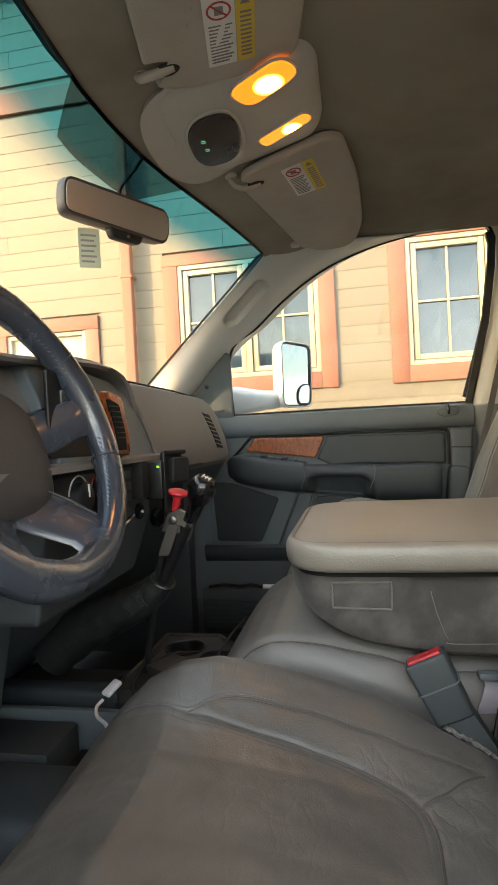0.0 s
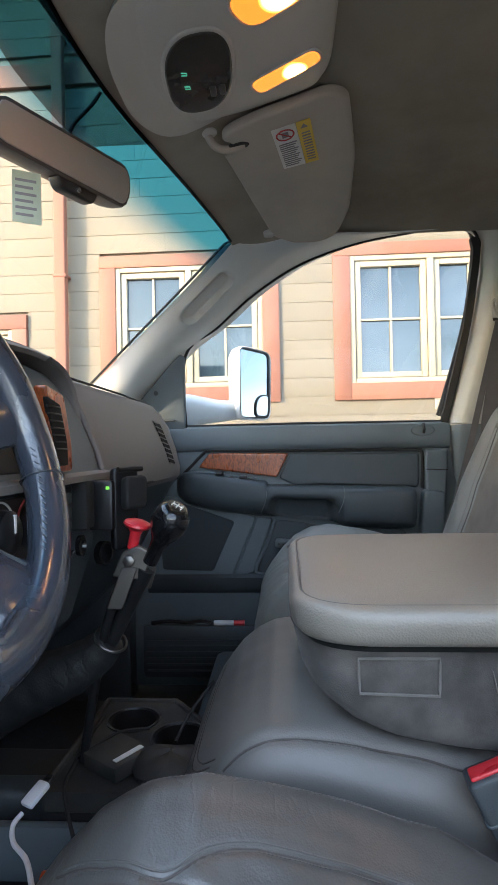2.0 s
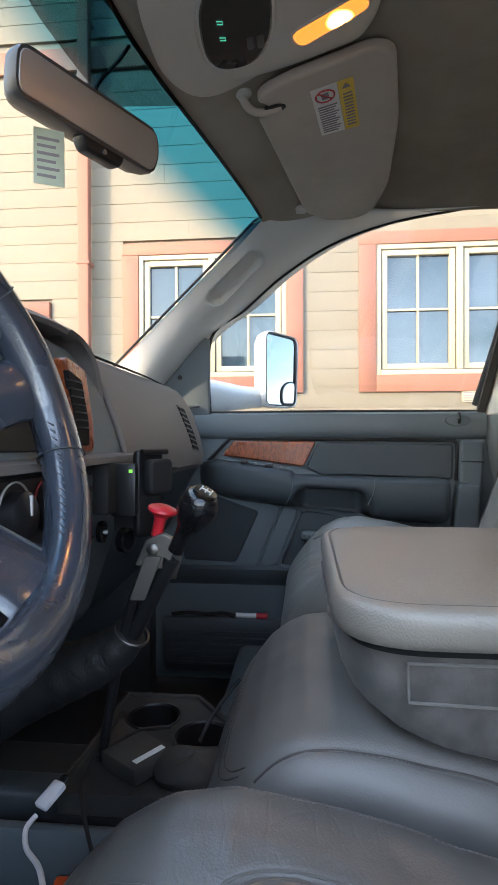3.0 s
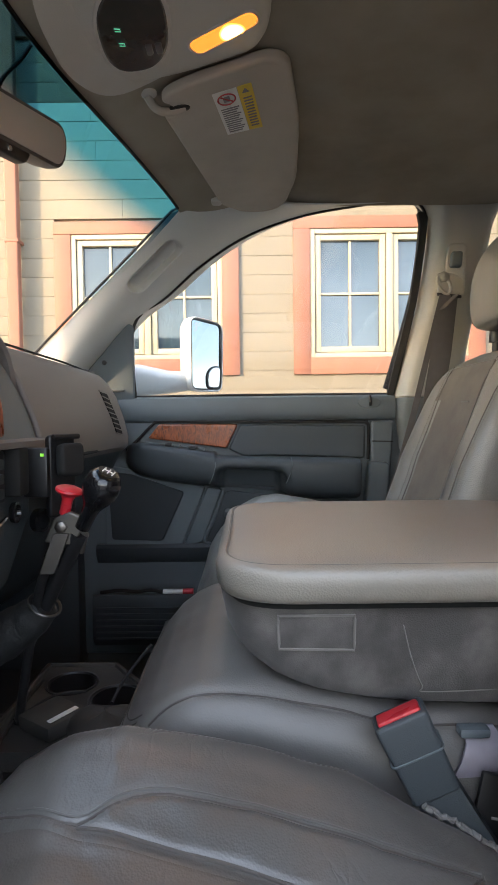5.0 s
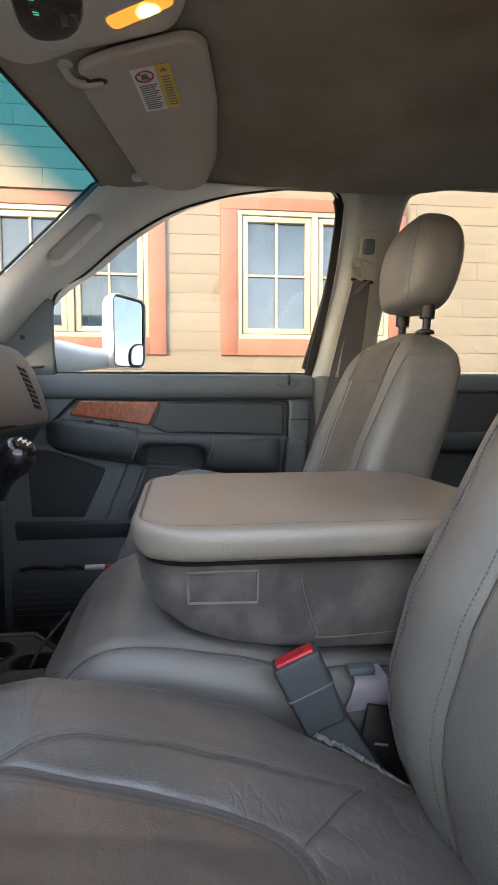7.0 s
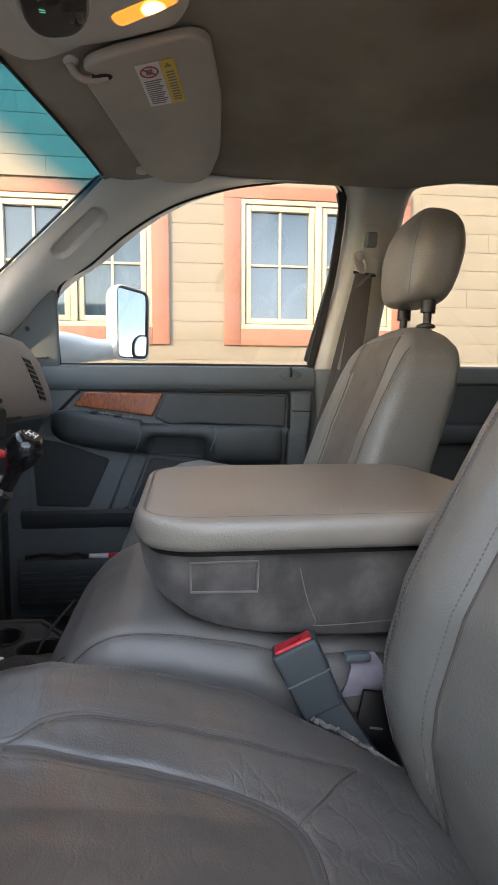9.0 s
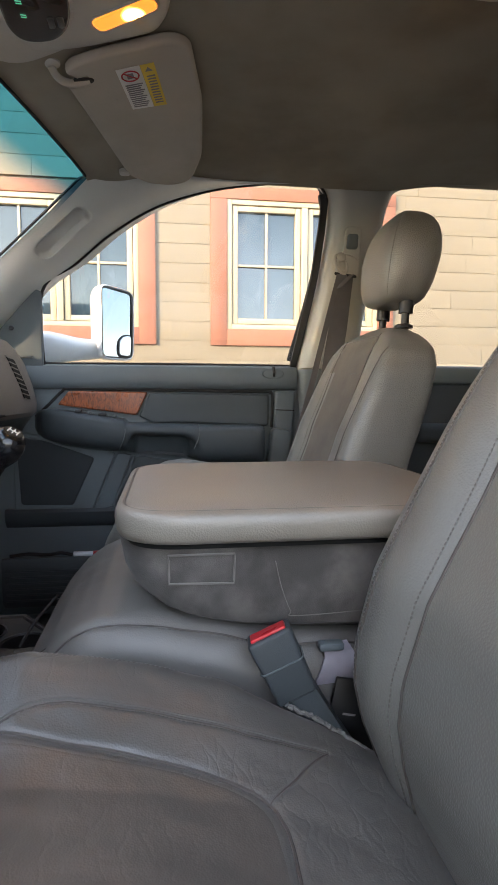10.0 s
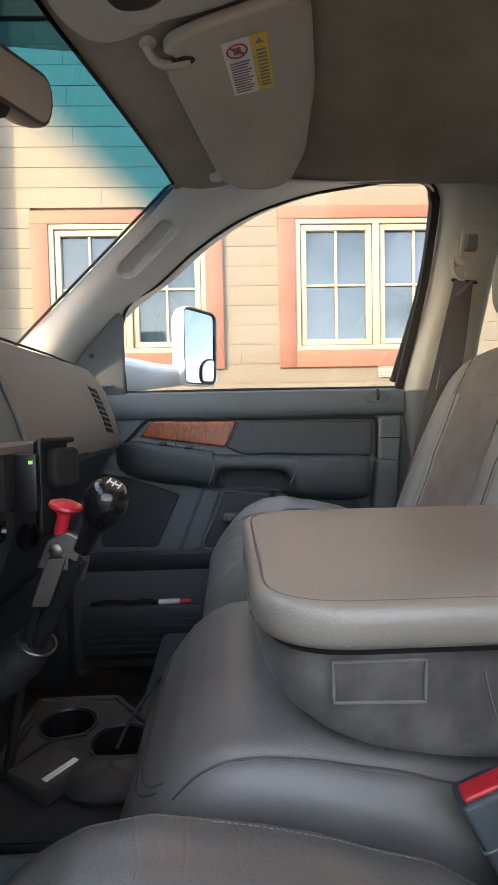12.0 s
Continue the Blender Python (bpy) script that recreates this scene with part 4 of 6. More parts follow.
# ---- rear door ----
rear = empty("rear_door", "dark slate rear door panel, closed", "car door", (1.3, 0.9, 0.8))
own(part("panel", box((0.81, DY - 0.02, 0.76), (1.9, DY + 0.09, 1.5), 0.02, 3), SLATE_DARK), rear)
own(part("belt_rail", box((0.8, DY - 0.034, 1.45), (1.9, DY - 0.005, 1.508), 0.012, 3), SLATE), rear)
own(part("armrest", box((0.98, DY - 0.075, 1.27), (1.6, DY - 0.01, 1.33), 0.02, 3), SLATE_DARK), rear)
RW = [(0.8, 1.515), (0.806, 1.63), (0.832, 1.87), (0.842, 1.945), (0.862, 1.994), (0.9, 2.02), (1.1, 2.034), (1.75, 2.02), (1.78, 1.515)]
own(part("window_seal", tube(spline([(x, lean(z) - 0.004, z) for x, z in RW], 6, closed=True), 0.0055, 8, closed=True), RUBBER), rear)
rp = own(part("window_pane", loft([[(x, lean(z) + 0.006, z) for x, z in RW], [(x, lean(z) + 0.011, z) for x, z in RW]]), CLEAR, None, "clear rear side glass"), rear)
rp.visible_shadow = False
own(part("rear_frame", box((1.78, 0.74, 1.5), (2.08, 0.9, 2.02), 0.01), PILLAR), rear)
# bench coloured black in place of the shade in the rear
bench = empty("rear_bench", "rear bench seat, its shade painted black", "car seat", (1.5, 0, 0.74))
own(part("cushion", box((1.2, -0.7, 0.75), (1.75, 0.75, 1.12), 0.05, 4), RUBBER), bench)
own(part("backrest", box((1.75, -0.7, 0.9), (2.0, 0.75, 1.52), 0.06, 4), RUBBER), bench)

# ---- seats ----
WELT = mat("dark_seam_leather", (0.075, 0.066, 0.06), 0.5, vary=0.2, scale=40)
FRAYED = mat("frayed_foam", (0.15, 0.145, 0.138), 0.95, vary=0.3, scale=120, grain=1.0, grain_scale=300)
PANEL_SUEDE = mat("brown_panel_suede", (0.15, 0.132, 0.112), 0.85, vary=0.2, scale=12, grain=0.4, grain_scale=600, stain=(0.09, 0.07, 0.058), stain_scale=14, stain_amount=0.6)


def snap(tree, x, y, lift=0.0):
    """The place on a skin straight below a point."""
    return tree.ray_cast(Vector((x, y, 1.9)), Vector((0, 0, -1)))[0] + Vector((0, 0, lift))


def ridge_z(x):
    return table(x, [-0.09, -0.036, 0.0, 0.04, 0.09, 0.165, 0.28, 0.33, 0.41, 0.48], [1.06, 1.115, 1.152, 1.172, 1.177, 1.162, 1.13, 1.102, 1.056, 1.03])


def base_z(x):
    return table(x, [-0.09, -0.03, 0.05, 0.2, 0.35, 0.48], [1.05, 1.095, 1.115, 1.095, 1.06, 1.03])


def dashes(pts, r, dash=0.0034, gap=0.0016):
    """A run of separate stitches along a line, in one mesh."""
    p = [Vector(q) for q in pts]
    cum = [0.0]
    for a, b in zip(p, p[1:]):
        cum.append(cum[-1] + (b - a).length)

    def at(d):
        return Vector([float(np.interp(d, cum, [q[k] for q in p])) for k in range(3)])

    bm, d = bmesh.new(), 0.0
    while d + dash < cum[-1]:
        tube([at(d), at(d + dash * 0.5), at(d + dash)], [r * 0.6, r, r * 0.6], 5, bm=bm)
        d += dash + gap
    return bm


SEAT_Y = 0.49
SEAM_A = [(-0.02, 0.172), (0.03, 0.158), (0.067, 0.15), (0.1, 0.166), (0.134, 0.173), (0.22, 0.172), (0.3, 0.17), (0.353, 0.175), (0.384, 0.181)]      # x, distance from the seat's middle
SEAM_B = [(0.067, 0.147), (0.117, 0.142), (0.16, 0.137), (0.204, 0.133), (0.248, 0.127), (0.282, 0.12), (0.307, 0.109), (0.319, 0.092), (0.323, 0.06), (0.32, 0.0)]


def seam_depth(x, d, seam, width, depth):
    best = 9.0
    for (ax, ad), (bx, bd) in zip(seam, seam[1:]):
        ux, ud = bx - ax, bd - ad
        t = min(max(((x - ax) * ux + (d - ad) * ud) / (ux * ux + ud * ud), 0), 1)
        best = min(best, math.hypot(x - ax - ux * t, d - ad - ud * t))
    return depth * max(0.0, 1 - best / width) ** 2


FINE_A = [(p.x, p.y) for p in spline([(a, b, 0) for a, b in SEAM_A], 5)]
FINE_B = [(p.x, p.y) for p in spline([(a, b, 0) for a, b in SEAM_B], 5)]


def seat_top(x, y):
    """Height of a front cushion, y measured from the seat's middle line."""
    d = abs(y)
    z = base_z(x) + (ridge_z(x) - base_z(x)) * table(d, [0.0, 0.07, 0.1, 0.13, 0.165, 0.19, 0.23, 0.3], [-0.04, 0.0, 0.05, 0.2, 0.52, 0.72, 0.95, 1.0])
    z -= seam_depth(x, d, FINE_A, 0.006, 0.0028) + seam_depth(x, d, FINE_B, 0.007, 0.0035)
    z -= seam_depth(x, d, [(0.311, 0.107), (0.348, 0.143), (0.384, 0.181)], 0.006, 0.0028)
    wr = noise.noise(Vector((x * 22, y * 30, 0))) * 0.0022 + noise.noise(Vector((x * 60, y * 60, 4))) * 0.0008
    return z + wr


FRONTS = {"driver": ([1.0, 1.033, 1.087, 1.127, 1.165, 1.239, 1.294, 1.391, 1.451, 1.5, 1.54, 1.568], [0.475, 0.452, 0.43, 0.421, 0.422, 0.442, 0.47, 0.519, 0.554, 0.585, 0.615, 0.65]),
          "passenger": ([1.0, 1.1, 1.2, 1.25, 1.298, 1.344, 1.411, 1.478, 1.52, 1.55, 1.568], [0.53, 0.505, 0.525, 0.545, 0.563, 0.578, 0.608, 0.638, 0.658, 0.68, 0.71])}
REARS = ([1.0, 1.285, 1.354, 1.423, 1.485, 1.52, 1.548, 1.568], [0.665, 0.722, 0.746, 0.767, 0.783, 0.781, 0.762, 0.73])


def back_ring(s, who):
    """A ring of the backrest: s from 0 at its foot to 1 at its crown; local y; the face hollowed between two bolsters."""
    z = lerp(1.0, 1.568, s)
    front = table(z, *FRONTS[who])
    rear_x = table(z, *REARS) - (0.045 if who == "driver" else 0.0)
    half = table(s, [0, 0.15, 0.5, 0.75, 0.84, 0.9, 0.95, 0.985, 1.0], [0.225, 0.235, 0.238, 0.232, 0.222, 0.208, 0.18, 0.142, 0.1])
    if who == "driver":
        front, half = front - 0.008, half + 0.012
    n = 72
    ring = []
    for i in range(n):
        a = 2 * math.pi * i / n
        c, sn = math.cos(a), math.sin(a)
        px = math.copysign(abs(c) ** (2 / 6.5), c)
        py = math.copysign(abs(sn) ** (2 / 6.5), sn)
        x = (front + rear_x) / 2 + (rear_x - front) / 2 * px
        y = half * py
        if px < -0.2:
            x += 0.026 * smooth((0.165 - abs(y)) / 0.07) * math.sin(math.pi * min(s * 1.02, 1)) ** 0.7 * min(1, -px)
            x += seam_dip(abs(y), 0.117) * (0.06 < s < 0.96)
        ring.append((x, y, z))
    return ring


def seam_dip(d, at):
    return 0.004 * max(0.0, 1 - abs(d - at) / 0.012) ** 2


def seat(name, y0, label, detailed, dx=0.0, cx=0.0, cz=0.0, who="passenger"):
    s = empty(name, label, "car seat", (0.25, y0, 0.74), "front seats")
    m = Matrix.Translation((dx, y0, 0))
    mc = Matrix.Translation((cx, y0, cz))
    outline = fillet([(-0.085, -0.23), (-0.085, 0.23), (0.2, 0.255), (0.5, 0.24), (0.5, -0.24), (0.2, -0.255)], 0.09, 8)
    bm = pad(outline, 0.93, seat_top, 0.045, n=420 if detailed else 260, rings=96 if detailed else 64)
    bmesh.ops.transform(bm, matrix=mc, verts=bm.verts)
    tree = BVHTree.FromBMesh(bm)
    if detailed:
        half = [(-0.076, 0.13), (-0.06, 0.165), (-0.02, 0.165), (0.03, 0.155)] + [tuple(q) for q in SEAM_B[:-1]]
        ring = resample([Vector(q) for q in [(p.x, p.y) for p in spline([(a, d, 0) for a, d in half], 6)] + [(p.x, -p.y) for p in reversed(spline([(a, d, 0) for a, d in half], 6))]], 320)
        c = Vector((0.14, 0.0))
        skin = bmesh.new()
        rows = []
        for k in range(71):
            g = 1.0 - k / 71
            lift = 0.003 * smooth(k / 5) - 0.0025
            rows.append([skin.verts.new(snap(tree, cx + (c + (p - c) * g).x, y0 + (c + (p - c) * g).y, lift)) for p in ring])
        for r0, r1 in zip(rows, rows[1:]):
            for k in range(320):
                q = (k + 1) % 320
                skin.faces.new((r0[k], r0[q], r1[q], r1[k]))
        skin.faces.new(rows[-1])
        own(part("insert", skin, LEATHER_SEAT, None, "dark creased leather seat insert", sharp=180), s)
    own(part("cushion", bm, LEATHER_WORN if detailed else LEATHER, sharp=180), s)
    for side in (1, -1):
        pts = [snap(tree, cx + x, y0 + side * (d + 0.003)) for x, d in FINE_A]
        if not detailed:
            own(part("stitching", dashes(pts, 0.0009), STITCH), s)
        own(part("welt", tube([snap(tree, cx + x, y0 + side * d, -0.0004) for x, d in FINE_A], 0.0013, 6), WELT), s)
        own(part("seam_lip", tube([p + Vector((0, 0, 0.0004)) for p in pts], 0.0012, 6), LEATHER_WORN if detailed else LEATHER), s)
        if detailed:
            own(part("welt", tube([snap(tree, cx + x, y0 + side * (d + 0.0015), 0.0) for x, d in FINE_B], 0.0016, 6), WELT), s)
            own(part("welt", tube([snap(tree, cx + lerp(0.312, 0.384, k / 20), y0 + side * lerp(0.108, 0.181, k / 20), -0.0004) for k in range(21)], 0.0013, 6), WELT), s)
        edge = [snap(tree, cx + x, y0 + side * 0.228) for x in (lerp(-0.02, 0.42, i / 60) for i in range(61))]
        own(part("edge_stitching", dashes(edge, 0.0008), STITCH), s)
    rows = [1 - (1 - i / 60) ** 1.25 for i in range(61)]
    rings = [[m @ Vector(p) for p in back_ring(q, who)] for q in rows]
    crown = sum((p for p in rings[-1]), Vector()) / 72 + Vector((0, 0, 0.004))
    rings += [[crown + (p - crown) * k + Vector((0, 0, 0.004 * (1 - k))) for p in rings[-1]] for k in (0.8, 0.4)]
    whole = loft(rings)
    whole.faces.ensure_lookup_table(), whole.faces.index_update()
    inner = whole.copy()
    inner.faces.ensure_lookup_table(), inner.faces.index_update()

    def in_panel(f):
        q = f.calc_center_median()
        return f.index % 72 in range(27, 45) and abs(q.y - y0) < 0.117 and 1.06 < q.z < 1.548 and f.index // 72 < 60

    bmesh.ops.delete(whole, geom=[f for f in whole.faces if in_panel(f)], context="FACES")
    bmesh.ops.delete(inner, geom=[f for f in inner.faces if not in_panel(f)], context="FACES")
    own(part("backrest", whole, LEATHER, sharp=180), s)
    own(part("centre_panel", inner, LEATHER if detailed else PANEL_SUEDE, None, "" if detailed else "worn brown suede centre panel", sharp=180), s)
    skin = BVHTree.FromPolygons([p for ring in rings for p in ring], [(a * 72 + b, a * 72 + (b + 1) % 72, a * 72 + 72 + (b + 1) % 72, a * 72 + 72 + b) for a in range(len(rings) - 1) for b in range(72)])

    def on_face(d, z, lift=0.0006):
        """The place on the backrest's front at a distance from its middle line."""
        hit = skin.ray_cast(Vector((0.1, y0 + d, z)), Vector((1, 0, 0)))[0]
        return hit + Vector((-lift, 0, 0)) if hit else None

    def on_side(side, frac, z):
        """The place on the backrest's flank, frac of the way from its front to its rear."""
        f, r = table(z, *FRONTS[who]), table(z, *REARS) - (0.045 if who == "driver" else 0.0)
        hit = skin.ray_cast(Vector((lerp(f, r, frac) + dx, y0 + side * 0.5, z)), Vector((0, -side, 0)))[0]
        return hit + Vector((0, side * 0.0006, 0)) if hit else None

    for side in (1, -1):
        for d, r0, material in ((0.117, 0.0016, WELT), (0.128, 0.0009, STITCH), (0.196, 0.0014, WELT), (0.203, 0.0008, STITCH)):
            pts = [q for q in (on_face(side * d, lerp(1.04, 1.556 - 1.3 * max(d - 0.1, 0) ** 1.5, k / 60)) for k in range(61)) if q]
            own(part("stitching", dashes(pts, r0), material) if material is STITCH else part("welt", tube(pts, r0, 5), material), s)
        for frac in (0.9,):
            pts = [q for q in (on_side(side, frac, lerp(1.05, 1.5, k / 40)) for k in range(41)) if q]
            own(part("stitching", dashes(pts, 0.0012), STITCH), s)
    if not detailed:
        # worn mark and a row of thread high on the centre panel
        own(part("thread_mark", tube([on_face(d, 1.468, 0.0012) for d in (-0.07, -0.05, -0.03)], 0.0014, 5), STITCH), s)
    own(part("seat_base", box((-0.02, y0 - 0.2, 0.75), (0.5, y0 + 0.2, 0.94), 0.02), SLATE_DARK), s)
    # headrest on two posts
    hx = 0.752 if who == "passenger" else 0.7
    hr = Matrix.Translation((hx, y0 - 0.045, 1.717)) @ Matrix.Rotation(radians(4), 4, "Y")
    rings = []
    for i in range(33):
        a = lerp(-math.pi / 2, math.pi / 2, i / 32)
        pw = 2.3 if a > 0 else 5.0
        zz = (0.112 if a > 0 else 0.098) * math.copysign(abs(math.sin(a)) ** (2 / pw), math.sin(a))
        k = max(abs(math.cos(a)), 0.004) ** (2 / pw)
        taper = 1 - 0.16 * smooth(-zz / 0.1)
        rings.append([hr @ Vector(p) for p in ring_section(0.01 * zz / 0.1, 0, 0.066 * k * taper, 0.112 * k * (1 - 0.1 * smooth(-zz / 0.1)), zz, 52, 3.6)])
    own(part("headrest", loft(rings), LEATHER), s)
    for side in (-1, 1):
        pts = []
        for q in (lerp(-0.085, 0.09, k / 24) for k in range(25)):
            pw, tall = (2.3, 0.112) if q > 0 else (5.0, 0.098)
            k_ = max(1 - (abs(q) / tall) ** pw, 0.0) ** (1 / pw)
            taper, ty = 1 - 0.16 * smooth(-q / 0.1), 1 - 0.1 * smooth(-q / 0.1)
            rest = max(1 - 0.82 ** 3.6, 0.0) ** (1 / 3.6)
            pts.append(hr @ Vector((0.01 * q / 0.1 - 0.066 * k_ * taper * rest - 0.0004, side * 0.112 * 0.82 * k_ * ty, q)))
        own(part("stitching", dashes(pts, 0.0011), STITCH), s)
        py = y0 - 0.042 + side * 0.066
        own(part("post", tube([(hx - 0.012, py, 1.52), (hx - 0.006, py, 1.64)], 0.0085, 14), BLACK), s)
        own(part("post_sleeve", tube([(hx - 0.008, py, 1.598), (hx - 0.006, py, 1.632)], 0.0155, 16), BLACK), s)
        own(part("post_collar", lathe([(0.0, 0.0), (0.02, 0.0), (0.019, 0.006), (0.012, 0.009), (0.0, 0.009)], Matrix.Translation((hx - 0.012, py, 1.566)), 18), BLACK), s)
    return s


driver_seat = seat("front_seat", -SEAT_Y, "taupe leather driver's seat with worn creased cushion", True, 0.0, who="driver")
rnd = random.Random(11)
fray = [Vector(p) for p in ((0.353, -0.258, 1.086), (0.384, -0.26, 1.07), (0.412, -0.268, 1.055), (0.436, -0.28, 1.042), (0.46, -0.3, 1.03))]
fray = [p + Vector((rnd.uniform(-1, 1), rnd.uniform(-1, 1), rnd.uniform(-1, 1))) * 0.0012 for p in spline(fray, 14)]
own(part("frayed_piping", tube(fray, [rnd.uniform(0.0018, 0.0034) for p in fray], 7), FRAYED, None, "pale frayed piping"), driver_seat)
seat("front_seat", SEAT_Y - 0.02, "taupe leather passenger seat with headrest", False, 0.0, 0.18, 0.08)

# ---- centre seat: cushion, folded backrest with suede shell and leather lid ----
mid = empty("centre_seat", "taupe leather centre seat, backrest folded down as armrest", "car seat", (0.3, 0, 0.86))


def mid_top(x, y):
    z = table(x, [0.0, 0.02, 0.04, 0.06, 0.09, 0.115, 0.14, 0.168, 0.22, 0.27, 0.32, 0.375, 0.6], [0.985, 1.035, 1.075, 1.107, 1.139, 1.155, 1.165, 1.169, 1.165, 1.155, 1.145, 1.138, 1.125])
    z -= 0.0035 * max(0.0, 1 - abs(abs(y) - MID_SEAM) / 0.009) ** 2
    return z + noise.noise(Vector((x * 18, y * 18, 7))) * 0.0015


MID_SEAM = 0.19
mid_bm = pad(fillet([(0.012, -0.14), (0.012, 0.14), (0.08, 0.212), (0.3, 0.214), (0.6, 0.2), (0.6, -0.2), (0.3, -0.214), (0.08, -0.212)], 0.07, 10), 0.9, mid_top, 0.055, 320, 84, power=2.0)
mid_tree = BVHTree.FromBMesh(mid_bm)
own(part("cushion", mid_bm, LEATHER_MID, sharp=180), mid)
for dx in (0.0, 0.006):
    own(part("end_seam", tube(spline([(p.x, p.y, p.z - 0.0004) for p in (snap(mid_tree, x + dx, y) for x, y in ((0.078, -0.17), (0.062, -0.15), (0.052, -0.12), (0.05, -0.07), (0.052, 0.0), (0.056, 0.07), (0.064, 0.14)))], 8), 0.0011, 5), WELT), mid)
side_seam = [snap(mid_tree, x, -MID_SEAM - 0.001 * math.sin(x * 40)) for x in (lerp(0.094, 0.5, k / 24) for k in range(25))]
own(part("side_seam", tube(spline(side_seam, 3), 0.0014, 6), WELT), mid)
own(part("side_stitching", tube(spline([p + Vector((0, 0.006, 0.001)) for p in side_seam], 3), 0.0007, 5), STITCH), mid)


def shell_ring(t):
    """Suede shell of the folded backrest: t from its front to its hinge."""
    x = lerp(0.162, 0.66, t)
    low = table(x, [0.162, 0.168, 0.172, 0.187, 0.225, 0.269, 0.321, 0.375, 0.436, 0.66], [1.256, 1.246, 1.22, 1.194, 1.168, 1.153, 1.143, 1.138, 1.136, 1.13])
    half = table(x, [0.162, 0.175, 0.2, 0.25, 0.66], [0.12, 0.155, 0.183, 0.2, 0.2])
    ring = []
    for a, b in ((-1, 1), (-1, 0.55), (-0.995, 0.25), (-0.96, 0.1), (-0.85, 0.0), (0, -0.05), (0.85, 0.0), (0.96, 0.1), (0.995, 0.25), (1, 0.55), (1, 1)):
        ring.append((x, half * a, lerp(low, 1.258, max(b, -0.02))))
    return ring


own(part("shell", loft([shell_ring((i / 40) ** 1.6) for i in range(41)]), SUEDE, None, "scuffed grey suede shell"), mid)
frame_pts = [(0.226, 1.241), (0.302, 1.241), (0.301, 1.206), (0.227, 1.208)]
own(part("badge_outline", tube([(x, -0.2015, z) for p, q in zip(frame_pts, frame_pts[1:] + frame_pts[:1]) for x, z in (Vector(p).lerp(Vector(q), k / 6) for k in range(6))], 0.0015, 6, closed=True), SUEDE_LIGHT, None, "pale rubbed rectangle"), mid)
own(part("seam_crease", tube(spline([(0.35, -0.2015, 1.23), (0.357, -0.2015, 1.2), (0.368, -0.2015, 1.17), (0.378, -0.2015, 1.163), (0.5, -0.2015, 1.167)], 8), 0.0007, 6), SUEDE_LIGHT), mid)
lid_shape = resample(fillet([(0.163, -0.225), (0.163, 0.215), (0.64, 0.215), (0.64, -0.225)], 0.085, 12), 120)
lid_rings = []
for z, ins in ((1.279, 0.02), (1.2745, 0.0165), (1.2735, 0.011), (1.2755, 0.005), (1.28, 0.0015), (1.286, 0.0), (1.294, -0.0008), (1.302, -0.0004), (1.3075, 0.002), (1.3108, 0.0058), (1.312, 0.0095), (1.3104, 0.0118), (1.3118, 0.0138), (1.3132, 0.018), (1.3155, 0.032), (1.317, 0.05), (1.3185, 0.085), (1.319, 0.13), (1.319, 0.2)):
    lid_rings.append([(p.x, p.y, z - 0.017) for p in (inset(lid_shape, ins) if ins < 0.02 else [Vector((0.4, -0.005)) + (p - Vector((0.4, -0.005))) * (1 - ins / 0.23) for p in lid_shape])])
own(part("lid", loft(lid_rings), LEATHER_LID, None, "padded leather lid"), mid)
own(part("lid_piping", tube([(p.x, p.y, 1.2942) for p in inset(lid_shape, 0.0116)], 0.0009, 5, closed=True), LEATHER_WORN), mid)
# solid black band painted in for the shade between lid and shell
own(part("lid_gap_shade", loft([[(p.x, p.y, z) for p in inset(lid_shape, 0.014)] for z in (1.2505, 1.262)]), DEEP), mid)

# seat-belt buckle and the strap stub beside it
buckle = empty("seat_belt_buckle", "dark grey seat belt buckle with red release button", "buckle", (0.41, -0.235, 1.0))
bm_ = axes((0.336, -0.237, 1.158), (0.9, -0.05, 0.42), (0.1, 1, 0.0), (-0.42, 0.05, 0.9))
own(part("housing", slab(fillet([(-0.026, -0.016), (0.026, -0.016), (0.026, 0.016), (-0.026, 0.016)], 0.006), 0.078, lambda u, v, w: bm_ @ Vector((u * (1 - 0.12 * (w - 0.078) / -0.078), v, w - 0.075)), 0.004), SLATE_DARK), buckle)
own(part("button", slab(fillet([(-0.021, -0.011), (0.021, -0.011), (0.021, 0.007), (-0.021, 0.007)], 0.003), 0.006, lambda u, v, w: bm_ @ Vector((u, v, w)), 0.002), RED, None, "red release button"), buckle)
own(part("stalk", loft([[bm_ @ Vector((u, v, w)) for u, v in ((-0.02 + o, -0.012), (0.022 + o, -0.012), (0.022 + o, 0.012), (-0.02 + o, 0.012))] for w, o in ((-0.07, 0.0), (-0.12, 0.006), (-0.19, 0.016))]), SLATE_DARK), buckle)
own(part("seam_ring", slab(fillet([(-0.0265, -0.0165), (0.0265, -0.0165), (0.0265, 0.0165), (-0.0265, 0.0165)], 0.006), 0.0025, lambda u, v, w: bm_ @ Vector((u, v, w - 0.035)), 0.001), SLATE), buckle)
stub = empty("strap_stub", "pale lilac belt strap tucked between the seats", "strap", (0.42, -0.17, 1.0))
own(part("webbing", loft([[(x, -0.214 + y, z), (x + w, -0.216 + y, z + 0.004), (x + w, -0.213 + y, z + 0.004), (x, -0.211 + y, z)] for x, y, z, w in ((0.408, 0.012, 1.126, 0.03), (0.408, 0.0, 1.116, 0.036), (0.402, -0.003, 1.1, 0.042), (0.398, 0.002, 1.086, 0.048), (0.4, 0.004, 1.08, 0.045))]), mat("lilac_webbing", (0.3, 0.28, 0.33), 0.8, vary=0.15, scale=40)), stub)
